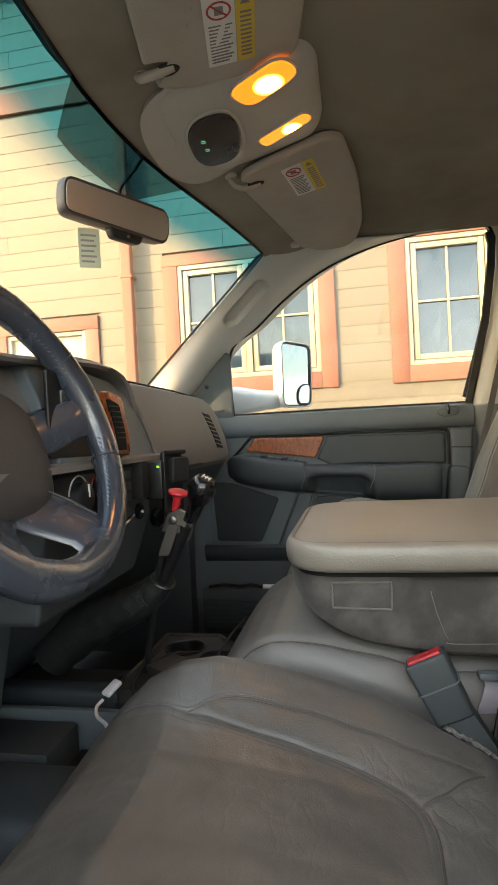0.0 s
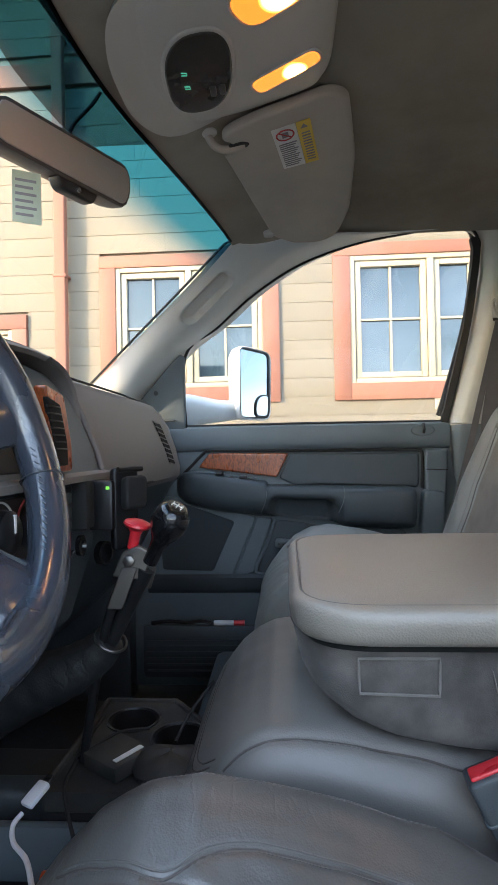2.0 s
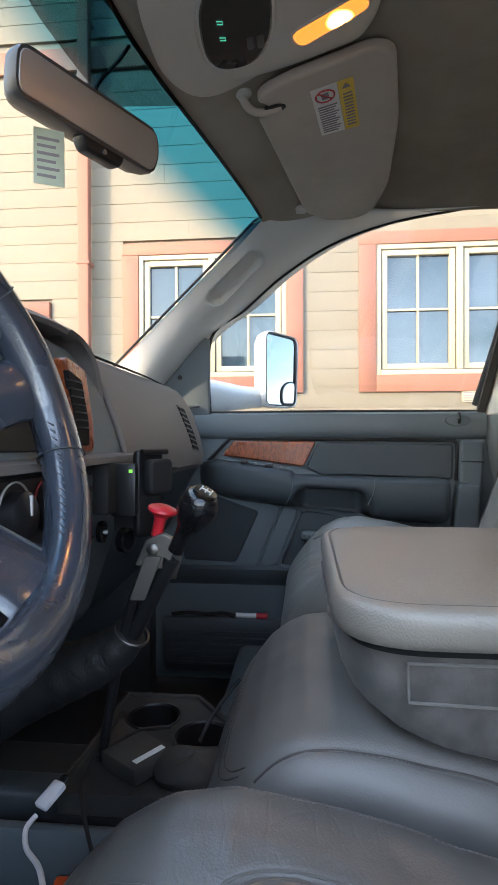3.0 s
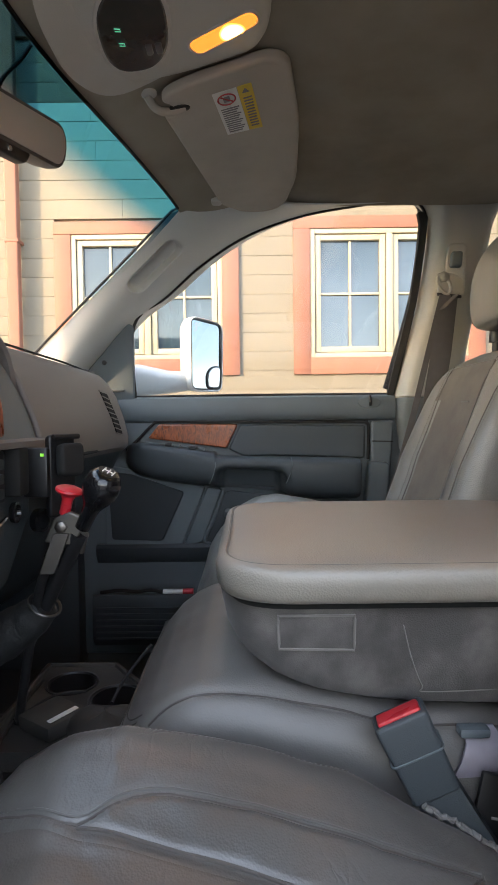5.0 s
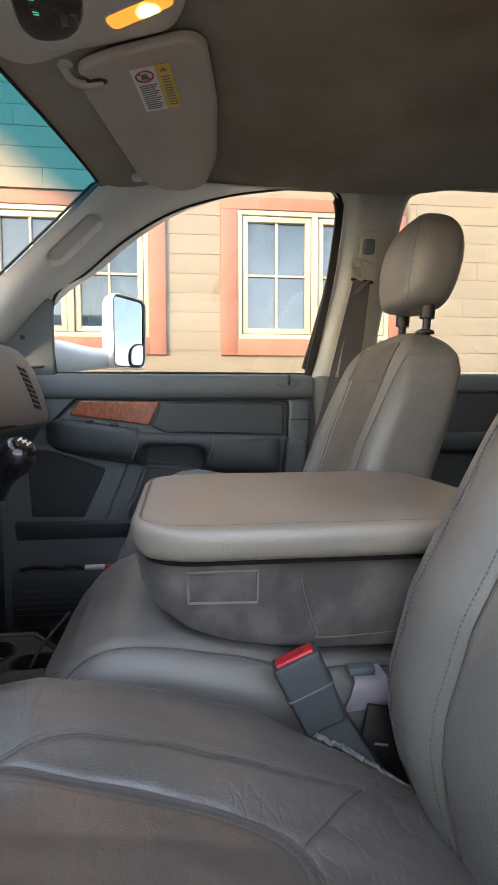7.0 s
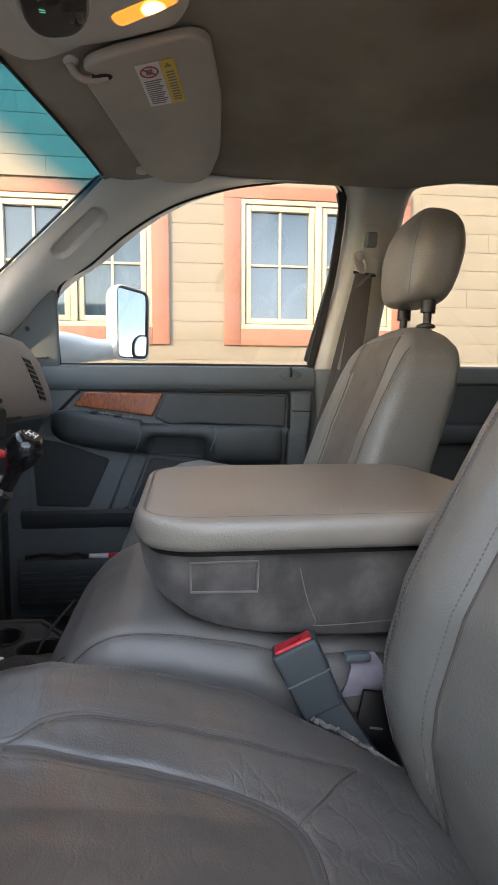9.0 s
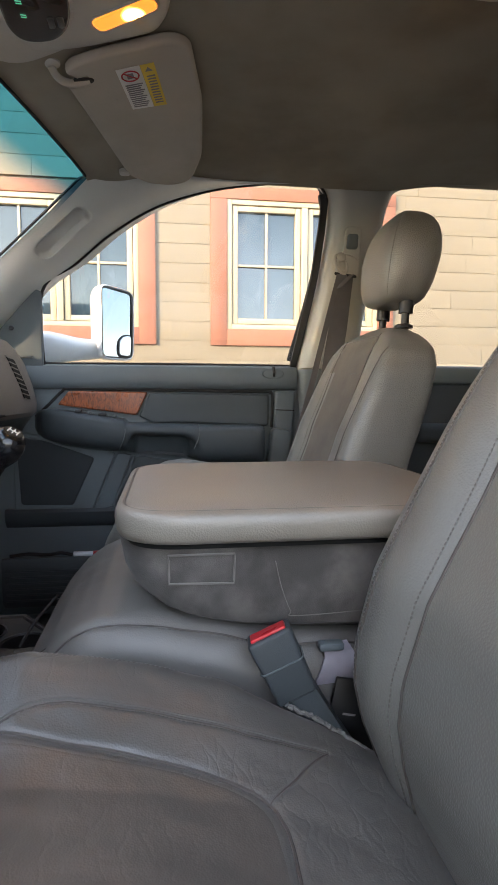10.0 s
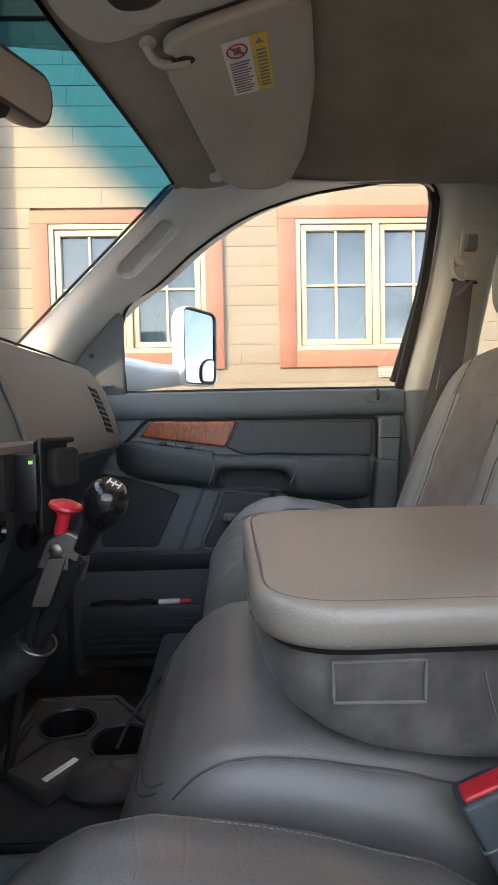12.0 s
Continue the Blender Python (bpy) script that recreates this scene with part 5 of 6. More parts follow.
own(part("clip", box((0.4, -0.219, 1.124), (0.43, -0.204, 1.134), 0.003), SLATE), stub)
folder = empty("black_folder", "thin black folder wedged between the seats", "folder", (0.44, -0.222, 0.95))
own(part("cover", box((-0.036, -0.003, -0.09), (0.036, 0.003, 0.045), 0.002, m=pose(0.445, -0.2235, 1.045, 0, 12, 2)), BLACK), folder)
own(part("print_bar", box((-0.02, -0.0036, 0.002), (-0.004, -0.0028, 0.0045), m=pose(0.445, -0.2235, 1.045, 0, 12, 2)), INK), folder)

# passenger seat belt on the pillar
belt = empty("seat_belt", "grey shoulder belt hanging from its pillar anchor", "seat belt", (0.67, 0.66, 1.4))
own(part("slide_slot", slab(fillet([(-0.026, -0.05), (0.026, -0.05), (0.024, 0.05), (-0.024, 0.05)], 0.014), 0.012, lambda u, v, w: (0.735 + u, 0.722 - w - 0.28 * v, 1.826 + v), 0.004), PILLAR_B), belt)
own(part("slide_button", slab(fillet([(-0.016, -0.018), (0.016, -0.018), (0.015, 0.02), (-0.015, 0.02)], 0.008), 0.026, lambda u, v, w: (0.733 + u, 0.724 - w - 0.28 * v, 1.836 + v), 0.006), SLATE_PALE), belt)
own(part("anchor_plate", slab(fillet([(-0.032, 0.004), (-0.02, 0.03), (0.012, 0.026), (0.036, 0.012), (0.038, -0.03), (0.0, -0.03), (-0.03, -0.024)], 0.012, 5), 0.02, lambda u, v, w: (0.716 + u, 0.712 - w - 0.2 * v, 1.772 + v), 0.007), PILLAR_B), belt)
ring = [(0.697 + 0.015 * math.cos(t) - 0.008 * math.sin(t), 0.69, 1.772 + 0.024 * math.sin(t)) for t in (2 * math.pi * i / 28 for i in range(28))]
own(part("anchor_loop", tube(ring, 0.0046, 10, closed=True), PILLAR_B, None, "grey belt guide loop"), belt)
own(part("anchor_cap", lathe([(0.013, 0.0), (0.013, 0.004), (0.01, 0.007), (0.0, 0.008)], axes((0.697, 0.69, 1.79), (1, 0, 0), (0, 0.2, 1), (0, -1, 0.2)), 22), PILLAR_B), belt)
own(part("anchor_slot", slab(fillet([(-0.032, -0.004), (0.03, -0.004), (0.03, 0.004), (-0.032, 0.004)], 0.003), 0.003, lambda u, v, w: (0.712 + u, 0.694 - w, 1.744 + v - 0.12 * u), 0.001), BLACK), belt)
own(part("webbing", loft([[(x - w / 2, yy, z), (x + w / 2, yy + 0.01, z), (x + w / 2, yy + 0.012, z), (x - w / 2, yy + 0.002, z)] for x, yy, z, w in ((0.712, 0.694, 1.742, 0.05), (0.707, 0.7, 1.7, 0.054), (0.7, 0.715, 1.6, 0.056), (0.69, 0.735, 1.5, 0.056), (0.68, 0.75, 1.35, 0.056), (0.67, 0.76, 1.05, 0.056))]), BELT), belt)
own(part("webbing", loft([[(x - w / 2, yy, z), (x + w / 2, yy + 0.006, z), (x + w / 2, yy + 0.008, z), (x - w / 2, yy + 0.002, z)] for x, yy, z, w in ((0.703, 0.686, 1.745, 0.036), (0.683, 0.682, 1.702, 0.02), (0.664, 0.68, 1.636, 0.016), (0.644, 0.68, 1.553, 0.017), (0.62, 0.68, 1.453, 0.018), (0.592, 0.68, 1.344, 0.02), (0.56, 0.69, 1.2, 0.02))]), BELT), belt)
own(part("webbing_fold", loft([[(x - 0.004, 0.683, z), (x + 0.012, 0.68, z + 0.004), (x + 0.012, 0.682, z + 0.004), (x - 0.004, 0.685, z)] for x, z in ((0.722, 1.742), (0.7, 1.722), (0.686, 1.706))]), BELT), belt)

# ---- dashboard ----
dash = empty("dashboard", "dark grey vinyl dashboard with burl wood centre bezel", "dashboard", (-0.4, 0.1, 1.2))


def dash_section(y, push=0.0, top=1.562):
    """Profile of the dash at y, from under the windscreen round to its underside."""
    p = [(-0.66, 1.44), (-0.5, top - 0.035), (-0.3, top + 0.004), (-0.215, top + 0.004), (-0.19, top - 0.004), (-0.178, top - 0.018), (-0.158, 1.5), (-0.138, 1.44), (-0.128, 1.395), (-0.13, 1.372), (-0.142, 1.36), (-0.16, 1.335), (-0.2, 1.25), (-0.27, 1.12), (-0.4, 1.0), (-0.66, 1.0)]
    return [(x + push * smooth((z - 1.05) / 0.2) * (x > -0.45), y, z) for x, z in p]


def dash_face(y, z):
    """The x of the dash face towards the seats."""
    return table(z, [1.36, 1.372, 1.395, 1.44, 1.5, 1.544], [-0.142, -0.13, -0.128, -0.138, -0.158, -0.178]) + table(y, [0.4, 0.6, 0.7, 0.755, 0.79], [0.0, 0.006, 0.011, 0.008, -0.01])


rings = [dash_section(y, q, t) for y, q, t in ((-0.84, -0.06, 1.535), (-0.72, -0.03, 1.55), (0.12, -0.0, 1.562), (0.4, 0.0, 1.562), (0.6, 0.006, 1.56), (0.7, 0.011, 1.557), (0.755, 0.008, 1.55), (0.79, -0.01, 1.54), (0.82, -0.06, 1.52))]
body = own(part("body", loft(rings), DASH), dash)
# underside faces below z 1.36 get dark slate in place of shade
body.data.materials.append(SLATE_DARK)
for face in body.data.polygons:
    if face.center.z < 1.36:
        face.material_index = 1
own(part("face_seam", tube([(x, y, z) for x, y, z in ((-0.186, 0.12, 1.5605), (-0.186, 0.45, 1.5605), (-0.19, 0.62, 1.558), (-0.205, 0.74, 1.55))], 0.0022, 6), RUBBER), dash)
own(part("glovebox_line", tube(spline([(-0.132, 0.12, 1.372), (-0.13, 0.4, 1.372), (-0.135, 0.62, 1.375), (-0.152, 0.75, 1.385)], 6), 0.0035, 6), RUBBER), dash)
# side vent with slats over a backing painted black for its inner shade, and a demister slot
vent = own(part("side_vent", slab(fillet([(0.629, 1.409), (0.677, 1.404), (0.649, 1.504), (0.601, 1.51)], 0.004), 0.008, lambda u, v, w: (dash_face(u, v) - 0.0052 + w, u, v), 0.001, n=60), DEEP), dash)
for k in range(9):
    z, ya, yb = 1.4085 + 0.0126 * k, 0.625 - 0.0034 * k, 0.68 - 0.0034 * k
    own(part("vent_slat", loft([[(dash_face(y, z) + d, y, z + e - 0.12 * (y - ya)) for d, e in ((-0.001, -0.001), (0.0048, -0.0018), (0.0048, 0.0008), (-0.001, 0.002))] for y in (lerp(ya, yb, i / 6) for i in range(7))]), DASH), vent)
for k in range(3):
    own(part("demister_slot", box((-0.255 + 0.02 * k, 0.66, 1.558), (-0.24 + 0.02 * k, 0.735, 1.5665), 0.003), BLACK), dash)

# centre stack: arched hood, wood bezel with vent, screen, shelf, lower controls
hood_pts = [(-0.66, 1.46), (-0.6, 1.52), (-0.5, 1.55), (-0.4, 1.556), (-0.3, 1.558), (-0.2, 1.565), (-0.1, 1.574), (-0.02, 1.575), (0.05, 1.566), (0.095, 1.54), (0.118, 1.49), (0.132, 1.412)]
hood = spline([(0, y, z) for y, z in hood_pts], 6)
hood_rings = []
for dx, dn in ((-0.42, 0.0), (-0.28, 0.0), (-0.172, 0.0), (-0.158, -0.002), (-0.152, -0.007), (-0.156, -0.012), (-0.24, -0.014)):
    hood_rings.append([Vector((dx, p.y, p.z + dn)) if p.y < 0.0 else Vector((dx, p.y + dn, p.z + dn * 0.5)) for p in hood])
own(part("cluster_hood", loft(hood_rings, caps=False, closed=False), DASH, None, "arched grey cluster hood"), dash)
SX = -0.122
own(part("stack_face", slab(fillet([(-0.24, 1.40), (0.118, 1.40), (0.108, 1.47), (0.085, 1.525), (0.04, 1.55), (-0.1, 1.56), (-0.24, 1.552)], 0.012), 0.05, lambda u, v, w: (dash_face(0.1, v) - 0.045 + w, u, v), 0.004, n=90), SLATE), dash)
own(part("stack_rim", tube([(dash_face(0.1, p.z) + 0.005 - 0.05 * max(0.0, p.z - 1.544), p.y, p.z) for p in hood if p.y > -0.12], 0.005, 10), DASH, None, "rounded grey rim of the centre stack"), dash)
bez = own(part("wood_bezel", slab(fillet([(-0.068, 1.416), (-0.014, 1.416), (-0.016, 1.45), (-0.041, 1.514), (-0.098, 1.522), (-0.083, 1.47)], 0.008), 0.016, lambda u, v, w: (SX - 0.012 + w, u, v), 0.003), WOOD, None, "glossy burl wood bezel"), dash)
# flat black plate stands in for the shade within the vent
own(part("vent_box", slab(fillet([(-0.066, 1.424), (-0.033, 1.424), (-0.035, 1.452), (-0.056, 1.5), (-0.0955, 1.508), (-0.081, 1.468)], 0.004), 0.006, lambda u, v, w: (SX - 0.001 + w, u, v), 0.001), DEEP), dash)
for k in range(7):
    z = 1.444 + 0.0086 * k
    own(part("vent_slat", box((SX + 0.003, -0.071 - 0.0042 * k, z), (SX + 0.0065, -0.038 - 0.0032 * k, z + 0.0018), 0.0006), BLACK), bez)
own(part("radio_surround", slab(fillet([(-0.26, 1.42), (-0.079, 1.418), (-0.096, 1.47), (-0.111, 1.523), (-0.26, 1.54)], 0.008), 0.006, lambda u, v, w: (SX - 0.012 + w, u, v), 0.002), BLACK), dash)
own(part("radio_screen", slab(fillet([(-0.23, 1.448), (-0.1, 1.447), (-0.12, 1.506), (-0.23, 1.514)], 0.004), 0.003, lambda u, v, w: (SX - 0.006 + w, u, v), 0.001), SCREEN, None, "dusty radio screen"), dash)
own(part("radio_button", box((SX - 0.008, -0.095, 1.437), (SX + 0.002, -0.084, 1.4405), 0.001), CHROME), dash)
own(part("shelf", loft([[(x, -0.6, z), (x, 0.1, z), (x, 0.13, z - 0.001)] + [(x, 0.13, z - 0.006), (x, 0.1, z - 0.008), (x, -0.6, z - 0.008)] for x, z in ((-0.2, 1.415), (-0.114, 1.412), (-0.108, 1.409))]), DASH, None, "grey shelf under the bezel"), dash)
LX = -0.125
own(part("lower_fascia", slab(fillet([(-0.28, 1.2), (0.05, 1.2), (0.08, 1.30), (0.09, 1.398), (-0.28, 1.398)], 0.015), 0.09, lambda u, v, w: (LX - 0.09 + w - 0.25 * max(0, 1.3 - v), u, v), 0.006), SLATE_DARK), dash)
own(part("climate_panel", slab(fillet([(-0.27, 1.33), (-0.075, 1.325), (-0.075, 1.395), (-0.27, 1.395)], 0.008), 0.006, lambda u, v, w: (LX - 0.002 + w, u, v), 0.002), BLACK), dash)
for y, red in ((-0.205, False), (-0.14, True)):
    kn = own(part("climate_knob", lathe([(0.024, 0.0), (0.023, 0.012), (0.018, 0.016), (0.0, 0.017)], axes((LX + 0.004, y, 1.362), (0, 1, 0), (0, 0, 1), (1, 0, 0)), 24), BLACK), dash)
    own(part("knob_scale", tube([(LX + 0.0055, y + 0.03 * math.sin(a), 1.362 + 0.031 * math.cos(a)) for a in (lerp(-1.4, 1.4, i / 16) for i in range(17))], 0.0012, 5), INK_RED if red else PILLAR_B), kn)
    own(part("knob_pointer", box((LX + 0.017, y - 0.0015, 1.363), (LX + 0.022, y + 0.0015, 1.381)), PAPER), kn)
own(part("switch_column", slab(fillet([(-0.06, 1.33), (-0.012, 1.33), (-0.012, 1.396), (-0.06, 1.396)], 0.005), 0.006, lambda u, v, w: (LX - 0.002 + w, u, v), 0.002), BLACK), dash)
for z in (1.344, 1.363, 1.382):
    own(part("toggle", box((LX + 0.003, -0.05, z - 0.007), (LX + 0.009, -0.024, z + 0.006), 0.002), SLATE_DARK), dash)
own(part("socket", lathe([(0.014, 0.0), (0.0145, 0.006), (0.011, 0.007), (0.009, 0.002), (0.0, 0.001)], axes((LX + 0.0, 0.02, 1.312), (0, 1, 0), (0, 0, 1), (1, 0, 0)), 24), GLOSS_BLACK), dash)
own(part("socket", lathe([(0.017, 0.0), (0.0175, 0.01), (0.013, 0.011), (0.011, 0.002), (0.0, 0.001)], axes((LX + 0.012, 0.075, 1.292), (0.3, 1, 0), (0, 0, 1), (1, -0.3, 0)), 24), GLOSS_BLACK), dash)
own(part("ash_drawer", slab(fillet([(-0.11, 1.275), (-0.0, 1.28), (-0.0, 1.322), (-0.11, 1.322)], 0.006), 0.008, lambda u, v, w: (LX - 0.012 + w, u, v), 0.003), SLATE_DARK), dash)
own(part("drawer_handle", tube([(LX + 0.002, -0.085, 1.298), (LX + 0.006, -0.05, 1.302), (LX + 0.003, -0.01, 1.309)], 0.003, 8), CHROME), dash)
own(part("knee_panel", slab(fillet([(-0.8, 1.02), (-0.22, 1.02), (-0.22, 1.36), (-0.8, 1.36)], 0.03), 0.05, lambda u, v, w: (-0.24 + w - 0.3 * max(0, 1.25 - v), u, v), 0.01), SLATE_DARK), dash)
own(part("cluster_panel", slab(fillet([(-0.6, 1.4), (-0.24, 1.4), (-0.24, 1.6), (-0.3, 1.615), (-0.5, 1.59), (-0.6, 1.55)], 0.02), 0.02, lambda u, v, w: (-0.24 + w, u, v), 0.004), WOOD, None, "burl wood cluster panel"), dash)
own(part("cluster_dial", lathe([(0.05, 0.0), (0.05, 0.012), (0.046, 0.012), (0.044, 0.004), (0.0, 0.003)], axes((-0.222, -0.33, 1.51), (0, 1, 0), (0, 0, 1), (1, 0, 0)), 28), BLACK), dash)
own(part("hood_sensor", box((-0.205, 0.133, 1.563), (-0.19, 0.148, 1.573), 0.003), BLACK), dash)

# ---- phone cradle and black box fixed to the dash ----
cradle = empty("phone_cradle", "black phone cradle clipped to the dash", "phone holder", (-0.1, 0.1, 1.33))
pm = axes((-0.066, 0.062, 1.362), (0.55, 0.83, 0), (0, 0, 1), (0.83, -0.55, 0.1))
own(part("back_plate", slab(fillet([(-0.026, -0.062), (0.02, -0.062), (0.02, 0.056), (-0.026, 0.056)], 0.009), 0.012, lambda u, v, w: pm @ Vector((u, v, w - 0.012)), 0.004), BLACK), cradle)
own(part("rubber_pad", slab(fillet([(-0.017, -0.006), (0.024, -0.006), (0.024, 0.042), (-0.017, 0.042)], 0.01), 0.016, lambda u, v, w: pm @ Vector((u, v, w)), 0.005), RUBBER), cradle)
own(part("top_lip", tube([pm @ Vector((-0.022, 0.052, 0.004)), pm @ Vector((0.022, 0.052, 0.004))], 0.004, 8), BLACK), cradle)
own(part("side_arm", box((-0.115, 0.03, 1.33), (-0.08, 0.05, 1.4), 0.004), BLACK), cradle)
own(part("mount_box", box((-0.135, 0.0, 1.335), (-0.105, 0.034, 1.402), 0.006), RUBBER), cradle)
own(part("indicator", box((-0.088, 0.026, 1.388), (-0.084, 0.03, 1.392)), GREEN_LED), cradle)

# ---- steering wheel and column ----
HUB = mat("airbag_vinyl", (0.058, 0.052, 0.05), 0.55, vary=0.1, scale=6, grain=0.4, grain_scale=700)
WHEEL_THREAD = mat("grey_wheel_thread", (0.14, 0.15, 0.17), 0.7)
WC, WT, WR = Vector((-0.104, -0.366, 1.458)), 0.352, 0.1755
wn_ = Vector((math.cos(WT), -0.05, math.sin(WT))).normalized()
wu = Vector((0, 0, 1)).cross(wn_).normalized()
wv = wn_.cross(wu).normalized()
WM = axes(WC, wu, wv, wn_)
wheel = empty("steering_wheel", "worn leather steering wheel with dark grey airbag hub", "steering wheel", WC)


def rim_ring(a):
    thick = 0.0207 + 0.0024 * math.exp(-((math.sin(a * 2) - 0.6) ** 2) * 6)
    c = Vector((WR * math.cos(a), WR * math.sin(a), 0))
    out, up = Vector((math.cos(a), math.sin(a), 0)), Vector((0, 0, 1))
    return [WM @ (c + out * math.cos(t) * thick + up * math.sin(t) * thick * 0.92) for t in (2 * math.pi * i / 20 for i in range(20))]


rr = [rim_ring(2 * math.pi * i / 96) for i in range(96)]
own(part("rim", loft(rr + [rr[0]], caps=False), WHEEL, None, "shiny worn leather rim"), wheel)
own(part("hub", loft([[WM @ Vector((p[0], p[1] - 0.012, p[2] - 0.055)) for p in ring_section(0, 0, rx, ry, z, 40, 2.8)] for rx, ry, z in ((0.06, 0.05, -0.06), (0.085, 0.075, -0.03), (0.092, 0.082, 0.0), (0.09, 0.08, 0.018), (0.075, 0.066, 0.03), (0.04, 0.036, 0.035), (0.01, 0.01, 0.036))]), HUB, None, "dark brown-grey airbag cover"), wheel)
for a0, wide, material in ((0.15, 0.027, WHEEL), (math.pi - 0.15, 0.027, WHEEL), (-1.06, 0.036, WHEEL), (math.pi + 1.06, 0.036, WHEEL)):
    sec = []
    for r, w, h in ((0.06, wide * 1.5, 0.012), (0.1, wide * 1.15, 0.011), (0.14, wide, 0.011), (0.165, wide * 1.15, 0.012), (0.182, wide * 1.5, 0.012)):
        c = Vector((r * math.cos(a0), r * math.sin(a0) - 0.01 * (1 - r / 0.18), lerp(-0.055, -0.004, smooth((r - 0.07) / 0.1))))
        t = Vector((-math.sin(a0), math.cos(a0), 0))
        sec.append([WM @ (c + t * math.cos(k) * w + Vector((0, 0, 1)) * math.sin(k) * h) for k in (2 * math.pi * i / 16 for i in range(16))])
    own(part("spoke", loft(sec), material), wheel)
own(part("spoke_trim", tube([WM @ Vector((r * math.cos(-1.06), r * math.sin(-1.06) + 0.022, lerp(-0.055, -0.004, smooth((r - 0.07) / 0.1)) + 0.012)) for r in (0.09, 0.13, 0.16)], 0.0014, 6), SLATE_DARK), wheel)
for a0, a1 in ((0.36, 1.1), (-0.78, -0.06)):
    for k in range(int((a1 - a0) / 0.045)):
        a = a0 + 0.045 * k
        c = Vector(((WR - 0.0195) * math.cos(a), (WR - 0.0195) * math.sin(a), 0.008))
        d = Vector((-math.sin(a), math.cos(a), 0)) * 0.0022
        own(part("stitch", tube([WM @ (c - d + Vector((0, 0, 0.002))), WM @ (c + d - Vector((0, 0, 0.002)))], 0.0008, 4), WHEEL_THREAD), wheel)
for a in (-0.26, 0.62):
    own(part("leather_joint", tube([WM @ (Vector((WR * math.cos(a), WR * math.sin(a), 0)) + Vector((math.cos(a), math.sin(a), 0)) * math.cos(t) * 0.0222 + Vector((0, 0, 1)) * math.sin(t) * 0.0205) for t in (2 * math.pi * i / 20 for i in range(20))], 0.0008, 5, closed=True), SLATE_DARK), wheel)
own(part("column", tube([WM @ Vector((0, -0.01, -0.1)), WM @ Vector((0, -0.012, -0.15)), (-0.42, -0.36, 1.33)], [0.055, 0.06, 0.06], 20), SLATE_DARK), wheel)
own(part("column_stalk", tube(spline([WM @ Vector((0.05, 0.0, -0.07)), WM @ Vector((0.12, 0.02, -0.06)), WM @ Vector((0.165, 0.03, -0.05))], 6), 0.006, 10), BLACK), wheel)

# ---- gear lever, red-knobbed lever ----
BOOT = mat("creased_black_leather", (0.008, 0.009, 0.01), 0.65, vary=0.25, scale=15, grain=0.2, grain_scale=350, cell=True, crease=0.35)
gear = empty("gear_lever", "black manual gear lever with leather boot", "gear lever", (-0.13, 0.0, 0.98))
top_, ring_ = Vector((0.022, -0.076, 1.356)), Vector((-0.068, -0.03, 1.196))
ax = (top_ - ring_).normalized()
side_ = ax.cross(Vector((0, 1, 0))).normalized()
gm = axes(top_, side_, ax.cross(side_), ax)
own(part("knob", lathe([(0.009, -0.06), (0.0095, -0.04), (0.011, -0.029), (0.0145, -0.022), (0.019, -0.014), (0.0222, -0.004), (0.0224, 0.004), (0.0205, 0.0128), (0.0165, 0.0185), (0.013, 0.0213), (0.0, 0.0222)], gm, 32), GLOSS_BLACK, None, "glossy black gear knob"), gear)
own(part("pattern_disc", lathe([(0.0125, 0.0), (0.0128, 0.0012), (0.0, 0.002)], gm @ Matrix.Translation((0, 0, 0.021)), 24), SMOKE), gear)
for px in (-0.006, 0.0, 0.006):
    own(part("pattern_line", box((px - 0.0007, -0.006, 0.0222), (px + 0.0007, 0.006, 0.0238), m=gm), PAPER), gear)
own(part("pattern_line", box((-0.006, -0.0007, 0.0222), (0.006, 0.0007, 0.0238), m=gm), PAPER), gear)
own(part("shaft", tube([top_ - ax * 0.07, ring_ + ax * 0.01, (-0.105, -0.01, 1.13)], [0.0105, 0.0105, 0.0105], 14), BLACK), gear)
own(part("boot", tube(spline([(-0.066, -0.03, 1.2), (-0.09, -0.026, 1.178), (-0.125, -0.02, 1.156), (-0.17, -0.01, 1.135), (-0.23, 0.0, 1.105), (-0.3, 0.01, 1.06)], 8), [lerp(0.019, 0.046, (i / 40) ** 0.8) * (1 + 0.025 * math.sin(i * 1.3)) for i in range(41)], 20), BOOT, None, "creased black leather boot"), gear)
own(part("boot_ring", tube([Vector((-0.066, -0.031, 1.2)) + (gm.to_3x3() @ Vector((math.cos(t), math.sin(t), 0))) * 0.021 for t in (2 * math.pi * i / 20 for i in range(20))], 0.0019, 8, closed=True), STEEL), gear)
redl = empty("lever_with_red_knob", "steel bracket lever with red mushroom knob", "lever", (-0.08, 0.0, 1.2))
rk = axes((-0.023, -0.06, 1.345), (1, 0, -0.25), (0, 1, 0.1), (0.25, -0.1, 1))
own(part("knob", lathe([(0.0068, -0.024), (0.0068, -0.006), (0.009, 0.0), (0.015, 0.003), (0.0172, 0.006), (0.0162, 0.0088), (0.01, 0.0112), (0.0, 0.012)], rk, 28), RED, None, "red mushroom knob"), redl)
own(part("stem", tube([rk @ Vector((0, 0, -0.02)), rk @ Vector((-0.004, 0, -0.05))], 0.004, 10), STEEL), redl)
own(part("bracket", slab(fillet([(-0.018, -0.016), (0.02, -0.02), (0.026, 0.012), (0.004, 0.022), (-0.014, 0.014)], 0.004), 0.008, lambda u, v, w: (-0.03 + u + 0.3 * v, -0.066 + w, 1.304 + v), 0.002), STEEL), redl)
